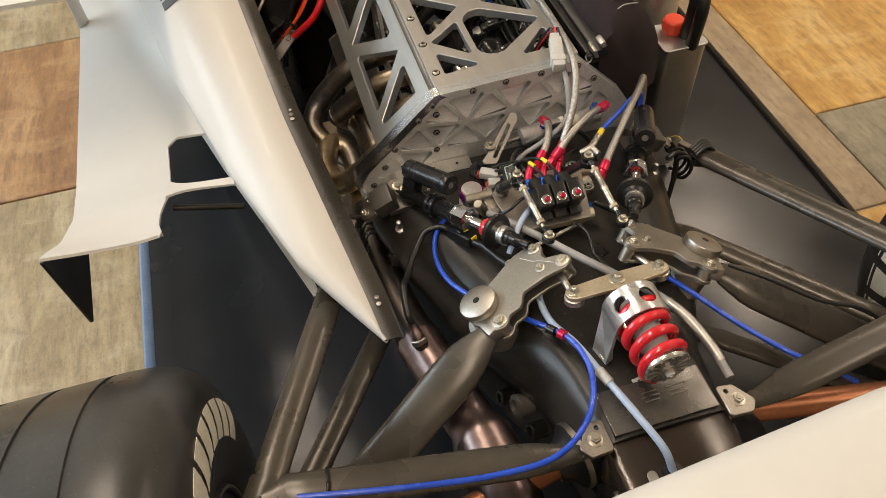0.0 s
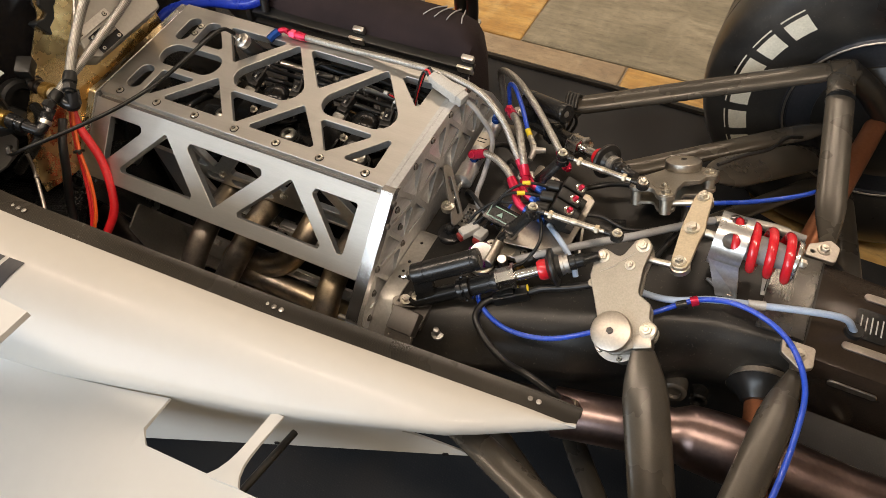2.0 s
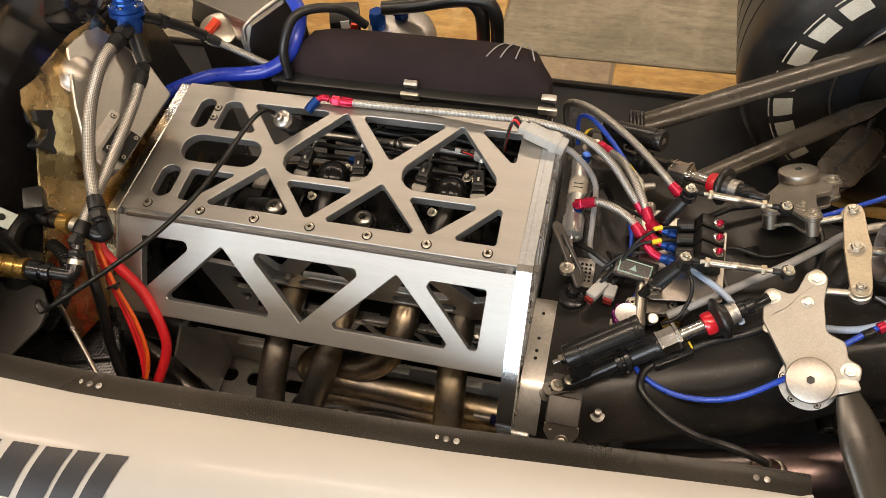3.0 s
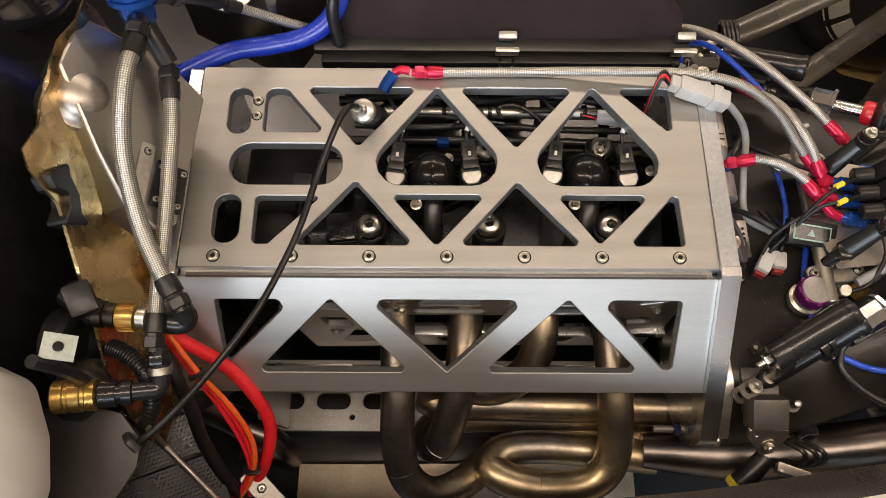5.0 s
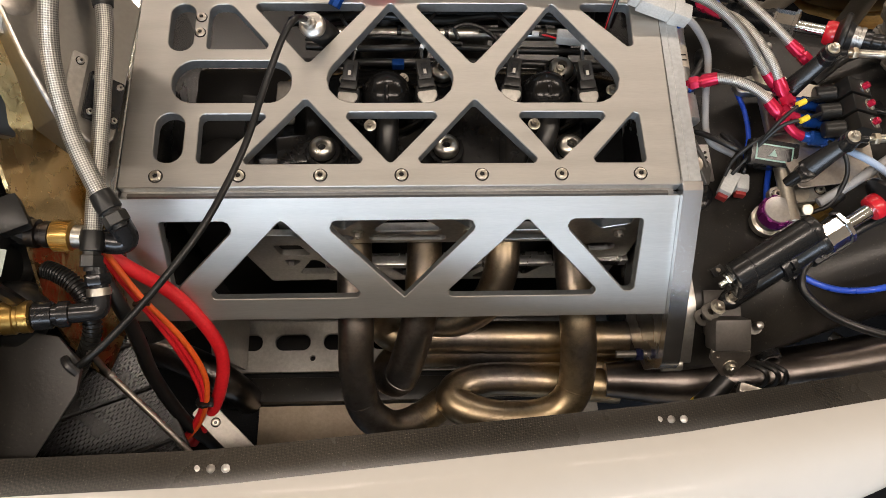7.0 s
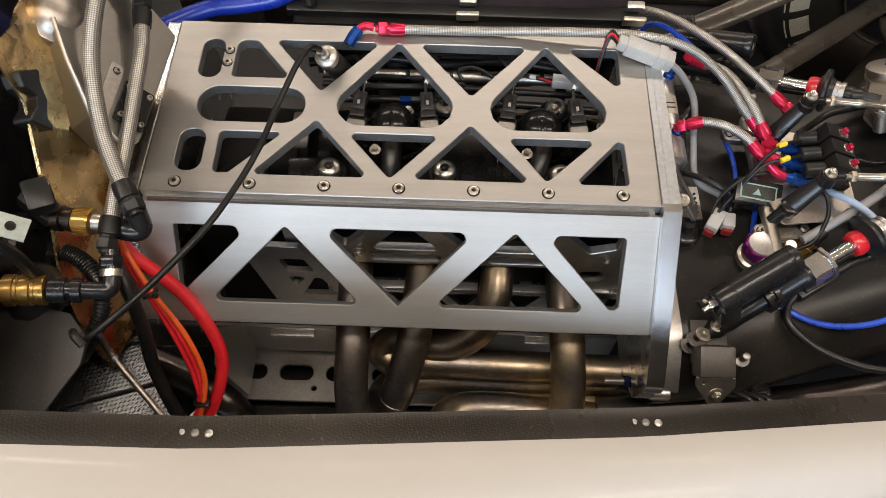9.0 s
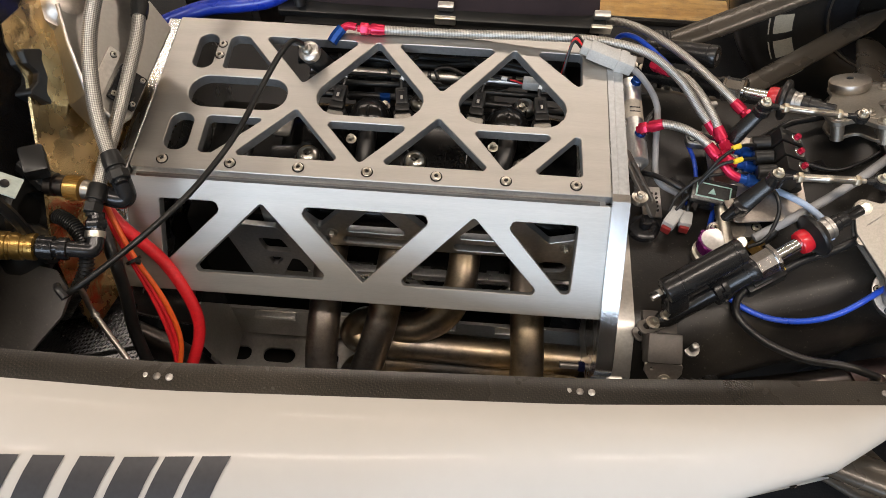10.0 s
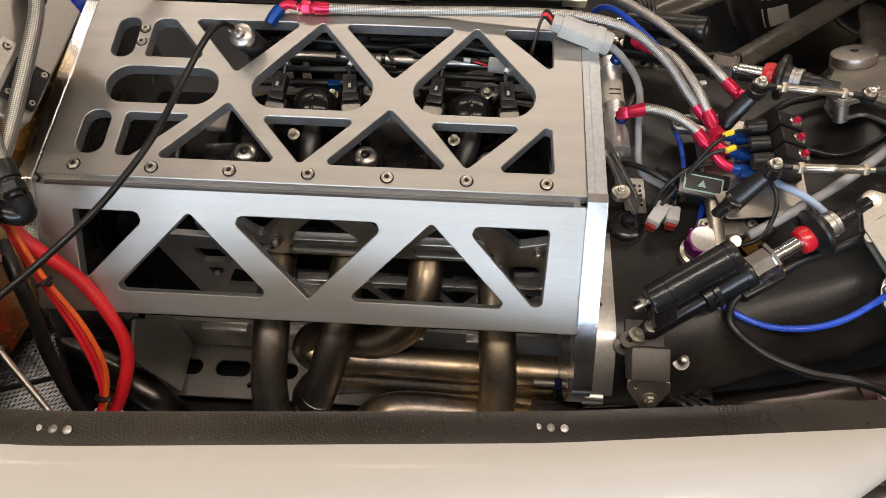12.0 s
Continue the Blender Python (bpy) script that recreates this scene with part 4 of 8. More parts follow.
    part("lower_web", plate(B(), rounded([(-0.10, 0.336), (0.27, 0.336), (0.27, 0.262), (-0.10, 0.262)], 0.004), [rounded(p, 0.004, 3) for p in ([(-0.03, 0.330), (0.03, 0.330), (0.0, 0.275)], [(0.045, 0.330), (0.11, 0.330), (0.078, 0.275)], [(0.125, 0.330), (0.19, 0.330), (0.157, 0.275)], [(0.205, 0.330), (0.26, 0.330), (0.232, 0.275)],
                                             [(0.008, 0.268), (0.066, 0.268), (0.037, 0.315)], [(0.086, 0.268), (0.148, 0.268), (0.117, 0.315)])], 0.007, Matrix.Translation((0, -0.112, 0)) @ upright, 0.0006), CLOUDY, t, "milled lower web")
    lat = Matrix.Translation((0, -0.13, 0)) @ Matrix(((1, 0, 0, 0), (0, 0, -1, 0), (0, 1, 0, 0), (0, 0, 0, 1)))
    cuts = [[(-0.146, 0.425), (-0.116, 0.425), (-0.106, 0.396), (-0.140, 0.396)], [(-0.140, 0.382), (-0.118, 0.382), (-0.136, 0.356)], [(-0.108, 0.382), (-0.099, 0.378), (-0.083, 0.336), (-0.128, 0.336)], [(-0.066, 0.352), (-0.058, 0.336), (-0.072, 0.336)]]
    part("inner_lattice", plate(B(), rounded([(-0.19, 0.455), (-0.118, 0.452), (-0.040, 0.318), (-0.165, 0.312)], 0.006), [rounded(p, 0.004, 3) for p in cuts], 0.008, lat, 0.0006), ALU_DULL, t, "milled inner lattice")


def engine():
    t = thing("engine", (0, 0.0, 0.10), "gloss black four cylinder engine with coil packs, seen through the cage", "engine")
    part("block", box(B(), (0.0, 0.02, 0.25), (0.52, 0.22, 0.30), None, 0.01), BLOCK, t)
    # sculpted cover: a broad crowned shell with a step down to the flange
    rows = []
    for i in range(25):
        x = -0.135 + 0.390 * i / 24
        k = 1 - abs((i - 12) / 12) ** 8
        rows.append([Vector((x, y, z - 0.012 * (1 - k))) for y, z in ((-0.100, 0.402), (-0.098, 0.436), (-0.092, 0.446), (-0.070, 0.452), (-0.040, 0.462), (-0.006, 0.470), (0.030, 0.474), (0.062, 0.470), (0.080, 0.458), (0.088, 0.440), (0.090, 0.402))])
    cover = part("cam_cover", sheet(B(), rows, 0.006), ENGINE, t, "gloss black cam cover", 45)
    part("cover_flange", box(B(), (0.06, -0.005, 0.404), (0.41, 0.215, 0.012), None, 0.003), ENGINE, t)
    for x, bend in ((-0.016, 0.0), (0.161, -0.014)):
        dome = part("breather", lathe(B(), (x, 0.018, 0.468), (0, 0, 1), [(0.031, -0.010), (0.031, 0.008), (0.0285, 0.012), (0.0285, 0.026), (0.027, 0.036), (0.022, 0.046), (0.013, 0.0525), (0, 0.0545)], 36), ENGINE, t, "gloss black domed breather", 60)
        part("ridge", tube(B(), [(x, 0.040, 0.499), (x, 0.030, 0.513), (x, 0.015, 0.5205), (x, 0.000, 0.516), (x, -0.010, 0.502)], 0.0028, 8), ENGINE, dome)
        part("outlet", tube(B(), [(x, 0.004, 0.498), (x + 0.001, -0.016, 0.499), (x + bend * 0.4, -0.040, 0.489), (x + bend, -0.062, 0.470), (x + bend * 1.4, -0.078, 0.448)], 0.0118, 16), RUBBER, dome, "satin black outlet pipe")
        ring = [(x + 0.040 * math.cos(a) * (1.12 if abs(math.cos(a)) > 0.7 else 1.0), 0.020 + 0.036 * math.sin(a), 0.476) for a in [2 * math.pi * k / 28 for k in range(29)]]
        part("rib", tube(B(), ring, 0.0034, 8, raw=True), ENGINE, cover)
        for dx in (-0.048, 0.050):
            part("rib", box(B(), (x + dx, -0.030, 0.463), (0.007, 0.060, 0.014), rot(6, 0, 4 if dx > 0 else -4), 0.002), ENGINE, cover)
    for x, y, a in ((-0.0575, 0.006, 8), (0.028, 0.008, -8), (0.119, 0.009, 8), (0.2036, 0.006, -8)):
        m = Matrix.Translation((x, y, 0.516)) @ (rot(16, 0, -a)).to_4x4()
        head = rounded([(-0.0125, -0.004), (-0.007, -0.0125), (0.007, -0.0125), (0.0125, -0.004), (0.0115, 0.011), (-0.0115, 0.011)], 0.004)
        c = part("coil_pack", plate(B(), head, [], 0.050, m, 0.0012), PLASTIC, t, "black coil pack with a silver head")
        part("silver_head", plate(B(), [(0.86 * p[0], 0.86 * p[1]) for p in rounded([(-0.0125, -0.004), (-0.007, -0.0125), (0.007, -0.0125), (0.0125, -0.004), (0.0125, 0.004), (-0.0125, 0.004)], 0.004)], [], 0.0015, m @ Matrix.Translation((0, 0, 0.0022)), 0.0006), CLOUDY, c, "bright metal head")
        part("neck", box(B(), m @ Vector((0, 0.011, 0.000)), (0.018, 0.010, 0.012), rot(16, 0, -a), 0.0015), PLASTIC, c)
        plug = part("plug", box(B(), m @ Vector((0, 0.026, 0.001)), (0.0155, 0.023, 0.013), rot(16, 0, -a), 0.002), PLASTIC, c, "black plug with a latch")
        part("latch", box(B(), m @ Vector((0, 0.025, 0.0085)), (0.007, 0.013, 0.003), rot(16, 0, -a), 0.0008), BLACKANO, plug)
        part("latch_slot", box(B(), m @ Vector((0, 0.022, 0.0100)), (0.003, 0.005, 0.001), rot(16, 0, -a)), ALU_DULL, plug)
        lead = [m @ Vector((0, 0.036, 0.0)), m @ Vector((0.001, 0.050, 0.003)), m @ Vector((0.003 - a * 0.0008, 0.066, 0.004)), m @ Vector((-a * 0.002, 0.084, -0.006)), m @ Vector((-a * 0.003, 0.098, -0.022))]
        part("lead", tube(B(), lead, 0.0021, 8), PLASTIC, c)
        part("lead_tag", cyl(B(), lead[1], lead[1] + (lead[2] - lead[1]) * 0.45, 0.0028, seg=10), PAPERWHITE, c, "white wire tag")
    for x, y in ((-0.086, -0.045), (0.048, -0.043), (0.184, -0.044), (0.183, 0.059), (0.046, 0.056)):
        b = part("dome_bolt", lathe(B(), (x, y, 0.489), (0, -0.05, 1), [(0.0140, 0), (0.0140, 0.005), (0.0128, 0.0078), (0.0095, 0.0100), (0.0056, 0.0110), (0.0052, 0.0104), (0.0050, 0.0040), (0, 0.0040)], 28), DOME, t, "bright dome-headed bolt")
        part("collar", lathe(B(), (x, y, 0.474), (0, -0.05, 1), [(0.021, -0.03), (0.020, 0.010), (0.0185, 0.0135), (0.0145, 0.0135), (0.0145, 0.004)], 28), ENGINE, b, "black collar")
        part("socket", lathe(B(), (x, y, 0.4935), (0, -0.05, 1), [(0.0048, 0), (0.0048, 0.0004)], 6), BLACK, b)
    for x, y in ((-0.034, -0.023), (0.144, -0.022), (0.0015, 0.037), (0.178, 0.048), (-0.062, 0.036), (0.235, 0.022)):
        b = hex_bolt("small_bolt", t, (x, y, 0.502), (0, -0.1, 1), 0.0046, 0.006)
        part("boss", lathe(B(), (x, y, 0.462), (0, 0, 1), [(0.009, 0), (0.0075, 0.036), (0.0068, 0.040)], 16), ENGINE, b)
    part("fuel_rail", tube(B(), [(-0.11, 0.113, 0.487), (0.20, 0.111, 0.487)], 0.0075, 14), CLOUDY, t, "dull metal fuel rail")
    for x in (-0.080, -0.005, 0.050, 0.165):
        part("rail_clamp", cyl(B(), (x, 0.113, 0.487), (x + 0.005, 0.113, 0.487), 0.0088, seg=14), BLACK, t)
    for x in (-0.055, 0.025, 0.115, 0.195):
        part("injector", lathe(B(), (x, 0.111, 0.482), (0, -0.5, -0.85), [(0.0075, 0), (0.0075, 0.014), (0.0058, 0.016), (0.0058, 0.034)], 14), PLASTIC, t, "black injector")
    part("loom", tube(B(), [(-0.13, 0.124, 0.492), (-0.04, 0.129, 0.499), (0.05, 0.124, 0.496), (0.12, 0.129, 0.499), (0.24, 0.120, 0.488)], 0.0058, 10), PLASTIC, t, "black wiring loom")
    part("loom", tube(B(), [(-0.11, 0.094, 0.486), (-0.03, 0.088, 0.490), (0.05, 0.094, 0.486), (0.13, 0.086, 0.490), (0.24, 0.088, 0.484)], 0.0042, 10), PLASTIC, t)
    part("loom", tube(B(), [(-0.12, 0.080, 0.474), (0.0, 0.078, 0.478), (0.12, 0.080, 0.474), (0.24, 0.074, 0.472)], 0.0050, 10), RUBBER, t)
    part("connector", box(B(), (0.196, 0.096, 0.500), (0.034, 0.013, 0.014), rot(0, 0, -6), 0.002), GREYPLASTIC, t, "grey plug connector")
    part("connector", box(B(), (0.216, 0.090, 0.500), (0.012, 0.010, 0.010), rot(0, 0, -6), 0.002), GREYPLASTIC, t)
    part("connector", box(B(), (0.030, 0.100, 0.496), (0.030, 0.012, 0.014), rot(0, 0, 6), 0.002), PLASTIC, t, "small plug connector")
    for pts, r, mt in (([(-0.11, 0.100, 0.492), (-0.07, 0.096, 0.498), (-0.02, 0.102, 0.494), (0.03, 0.094, 0.498), (0.07, 0.09, 0.496)], 0.0024, PLASTIC), ([(0.066, 0.098, 0.496), (0.062, 0.106, 0.504), (0.078, 0.108, 0.508), (0.098, 0.102, 0.504), (0.119, 0.086, 0.496)], 0.0024, PLASTIC),
                       ([(0.090, 0.104, 0.502), (0.13, 0.100, 0.507), (0.165, 0.097, 0.503), (0.182, 0.097, 0.500)], 0.0026, PLASTIC), ([(0.150, 0.098, 0.505), (0.168, 0.0955, 0.504), (0.180, 0.0945, 0.500)], 0.0012, REDCABLE), ([(0.02, 0.132, 0.502), (0.08, 0.126, 0.508), (0.14, 0.132, 0.502), (0.22, 0.124, 0.496)], 0.0036, PLASTIC)):
        part("wire", tube(B(), pts, r, 8), mt, t)
    part("wire_tag", cyl(B(), (0.150, 0.0985, 0.505), (0.158, 0.0975, 0.5045), 0.0032, seg=10), PAPERWHITE, t, "white wire tag")
    part("injector_clip", box(B(), (-0.004, 0.072, 0.482), (0.014, 0.009, 0.010), None, 0.001), BLUE, t, "blue clip")
    # chain case at the front of the head, with a breather box and bare pipes
    part("chain_case", box(B(), (-0.130, -0.060, 0.440), (0.080, 0.050, 0.060), rot(0, 0, 4), 0.008), ENGINE, t, "gloss black end casting")
    part("case_step", box(B(), (-0.112, -0.040, 0.476), (0.050, 0.034, 0.020), rot(8, 0, 6), 0.005), ENGINE, t)
    part("drain_pipe", tube(B(), [(-0.165, -0.076, 0.470), (-0.135, -0.074, 0.474), (-0.100, -0.076, 0.468)], 0.0095, 14), RUBBER, t)
    part("link_pipe", tube(B(), [(-0.172, 0.030, 0.450), (-0.170, -0.010, 0.470), (-0.166, -0.050, 0.480), (-0.158, -0.086, 0.470)], 0.0058, 12), RUBBER, t)
    part("relay", box(B(), (-0.168, 0.022, 0.468), (0.022, 0.018, 0.030), rot(10, 0, -8), 0.002), PLASTIC, t, "black relay")
    part("bracket_leaf", plate(B(), rounded([(-0.140, -0.010), (-0.118, -0.010), (-0.118, 0.046), (-0.140, 0.046)], 0.004), [], 0.003, Matrix.Translation((0, 0, 0.486)), 0.0004), BRACKET, t, "bare alloy bracket leaf")
    part("pulley_cover", lathe(B(), (-0.205, -0.035, 0.430), (0, 0, 1), [(0.034, 0), (0.034, 0.012), (0.026, 0.016), (0, 0.017)], 28), BLOCK, t)
    return t


DARKNUT = surface("dark_blue_nut", (0.010, 0.012, 0.05), (0.02, 0.025, 0.09), (0.2, 0.3), 0.7, 30, 300, (1, 1, 1), 0.05)
DOME = surface("turned_bolt_head", (0.50, 0.48, 0.43), (0.62, 0.59, 0.53), (0.24, 0.34), 1.0, 30, 300, (1, 1, 1), 0.05)
PAPERWHITE = surface("white_wire_tag", (0.6, 0.6, 0.58), (0.7, 0.7, 0.68), (0.5, 0.6), 0.0, 30, 300, (1, 1, 1), 0.05)


PRIMARY = [(0.0207, [(-0.058, -0.070, 0.383), (-0.058, -0.11, 0.381), (-0.057, -0.160, 0.376), (-0.056, -0.205, 0.361), (-0.057, -0.250, 0.328), (-0.049, -0.286, 0.295), (-0.030, -0.303, 0.276), (-0.008, -0.306, 0.264), (0.022, -0.293, 0.255), (0.055, -0.268, 0.247), (0.09, -0.246, 0.243), (0.15, -0.230, 0.242), (0.28, -0.236, 0.248)]),
           (0.0207, [(0.026, -0.070, 0.383), (0.025, -0.11, 0.380), (0.022, -0.155, 0.373), (0.017, -0.195, 0.353), (0.004, -0.232, 0.318), (-0.008, -0.252, 0.290), (-0.022, -0.242, 0.266), (-0.012, -0.220, 0.256), (0.03, -0.208, 0.253), (0.12, -0.208, 0.253), (0.28, -0.212, 0.258)]),
           (0.0207, [(0.118, -0.070, 0.385), (0.118, -0.112, 0.382), (0.114, -0.146, 0.367), (0.098, -0.173, 0.340), (0.065, -0.186, 0.321), (0.025, -0.184, 0.315), (-0.010, -0.178, 0.309), (-0.024, -0.190, 0.297), (-0.002, -0.200, 0.291), (0.06, -0.200, 0.290), (0.28, -0.204, 0.290)]),
           (0.0214, [(0.198, -0.070, 0.383), (0.199, -0.11, 0.381), (0.201, -0.16, 0.374), (0.204, -0.205, 0.358), (0.207, -0.245, 0.328), (0.202, -0.276, 0.305), (0.182, -0.295, 0.292), (0.150, -0.302, 0.286), (0.110, -0.300, 0.283), (0.076, -0.290, 0.280), (0.058, -0.274, 0.274), (0.072, -0.256, 0.267), (0.105, -0.249, 0.264), (0.16, -0.250, 0.262), (0.27, -0.262, 0.266)])]


def exhaust():
    t = thing("exhaust_manifold", (0.1, -0.25, 0.24), "heat-tinted steel four branch exhaust manifold curling below the cage", "exhaust")
    for r, line in PRIMARY:
        p = part("primary_pipe", tube(B(), line, r, 28, 10), EXHAUST, t, "", 60)
        s = spline(line, 10)
        part("port_collar", lathe(B(), s[2], s[4] - s[2], [(r, 0), (r + 0.004, 0.001), (r + 0.004, 0.007), (r, 0.009)], 24), CLOUDY, p, "bright port collar")
        for i in (48, 78):
            if i + 1 < len(s):
                d = (s[i + 1] - s[i - 1]).normalized()
                part("weld_bead", lathe(B(), s[i] - d * 0.0010, d, [(r - 0.0002, 0), (r + 0.0004, 0.0005), (r + 0.0004, 0.0014), (r - 0.0002, 0.0020)], 28), EXHAUST, p)
    part("collector", tube(B(), [(0.25, -0.255, 0.278), (0.37, -0.262, 0.290), (0.48, -0.258, 0.318), (0.58, -0.246, 0.338), (0.66, -0.231, 0.345)], lambda u: 0.0215 + 0.0095 * min(1.0, u / 0.22), 24, 8), DARKPIPE, t, "", 60)
    part("collector", tube(B(), [(0.28, -0.195, 0.28), (0.36, -0.225, 0.285), (0.44, -0.255, 0.31)], 0.026, 20, 8), DARKPIPE, t, "", 60)
    tail = part("tail_pipe", tube(B(), [(0.60, -0.243, 0.341), (0.68, -0.226, 0.346), (0.764, -0.206, 0.346), (0.80, -0.200, 0.345), (0.88, -0.196, 0.343), (0.97, -0.195, 0.340), (1.06, -0.195, 0.336), (1.2, -0.195, 0.33)], lambda s: 0.0355 if s < 0.26 else 0.0355 + 0.0075 * min(1.0, (s - 0.26) / 0.04) + 0.003 * math.sin((s - 0.30) * 15), 24, 8), COPPER, t, "browned tail pipe", 60)
    part("weld_bead", lathe(B(), (0.764, -0.206, 0.346), (0.96, 0.25, 0.0), [(0.0330, 0), (0.0350, 0.001), (0.0350, 0.003), (0.0330, 0.004)], 24), COPPER, tail)
    # sensor screwed into the tail pipe
    s = thing("lambda_sensor", (0.655, -0.29, 0.39), "lambda sensor with a black sheathed lead on the tail pipe", "sensor")
    a, d = Vector((0.632, -0.243, 0.368)), Vector((-0.30, -0.10, 0.42)).normalized()
    part("body", lathe(B(), a, d, [(0.011, 0), (0.011, 0.012), (0.009, 0.013), (0.009, 0.03), (0.0065, 0.034), (0.0065, 0.045)], 14), COPPER, s)
    hexnut(bm2 := B(), a + d * 0.012, d, 0.0125, 0.008)
    part("hex", bm2, STEEL, s)
    e = a + d * 0.042
    part("lead", tube(B(), [e, e + d * 0.02, (0.560, -0.250, 0.428), (0.525, -0.236, 0.410), (0.485, -0.215, 0.405), (0.455, -0.19, 0.412), (0.454, -0.166, 0.416), (0.466, -0.1515, 0.419)], 0.0050, 10), RUBBER, s, "black sheathed lead")


def lower_frame():
    t = thing("engine_bearer", (0.0, -0.18, 0.06), "aluminium engine bearer with oval slots beside the sump", "engine frame")
    sl = [slot2(-0.258 + 0.069 * i, -0.174, -0.208 + 0.069 * i, -0.150) for i in range(8)]
    hs = [circle2(-0.135 + 0.138 * i, -0.186, 0.004) for i in range(3)]
    part("bearer_plate", plate(B(), rounded([(-0.270, -0.206), (0.30, -0.206), (0.30, -0.125), (-0.270, -0.125)], 0.004), sl + hs, 0.006, Matrix.Translation((0, 0, 0.140)), 0.0006), CLOUDY, t)
    part("web", box(B(), (0.015, -0.1275, 0.188), (0.57, 0.005, 0.082)), ALU_DULL, t, "dull upright web")
    for k in range(4):
        part("web_pad", box(B(), (-0.16 + 0.12 * k, -0.134, 0.221), (0.062, 0.012, 0.008), None, 0.0015), CLOUDY, t)
    # coloured black to give the slots above their shade
    part("base", box(B(), (0.01, -0.165, 0.082), (0.55, 0.09, 0.02)), PLASTIC, t)
    end = Matrix.Translation((-0.226, 0, 0)) @ Matrix(((0, 0, 1, 0), (1, 0, 0, 0), (0, 1, 0, 0), (0, 0, 0, 1)))
    part("end_bracket", plate(B(), rounded([(-0.131, 0.1475), (-0.204, 0.1475), (-0.226, 0.32), (-0.185, 0.345), (-0.131, 0.24)], 0.005), [], 0.004, end, 0.0005), ALU_DULL, t)
    for y in (-0.152, -0.186):
        socket_bolt("bolt", t, (-0.235, y, 0.147), (0, 0, 1), 0.005)
    part("sill", box(B(), (0.0, -0.228, 0.10), (0.60, 0.036, 0.05), None, 0.004), CARBON, t, "dark carbon sill")
    part("heat_shield", sheet(B(), [[Vector((x, y, 0.112 + 0.004 * math.sin(9 * x) + 0.004 * math.sin(25 * y + x * 7))) for y in (-0.248, -0.27, -0.29, -0.31, -0.33, -0.352)] for x in [-0.213 + 0.49 * i / 16 for i in range(17)]], 0.0015), SHEETMETAL, t, "crumpled pale heat shield")


cage()
engine()
exhaust()
lower_frame()


# ---- gearbox ----
CASE = [(0.298, 0.205, 0.396, 0.262, 0.345), (0.36, 0.20, 0.402, 0.258, 0.350), (0.44, 0.185, 0.408, 0.240, 0.352), (0.52, 0.165, 0.418, 0.215, 0.358), (0.60, 0.140, 0.428, 0.195, 0.366), (0.68, 0.108, 0.438, 0.160, 0.372),
        (0.76, 0.088, 0.444, 0.118, 0.380), (0.86, 0.080, 0.444, 0.100, 0.384)]


def case_top(x, y):
    wt, zt, ws, zs = mixp(CASE, x)
    d = abs(y - MID)
    return zt if d < wt else zt + (zs - zt) * min(1, (d - wt) / (ws - wt))


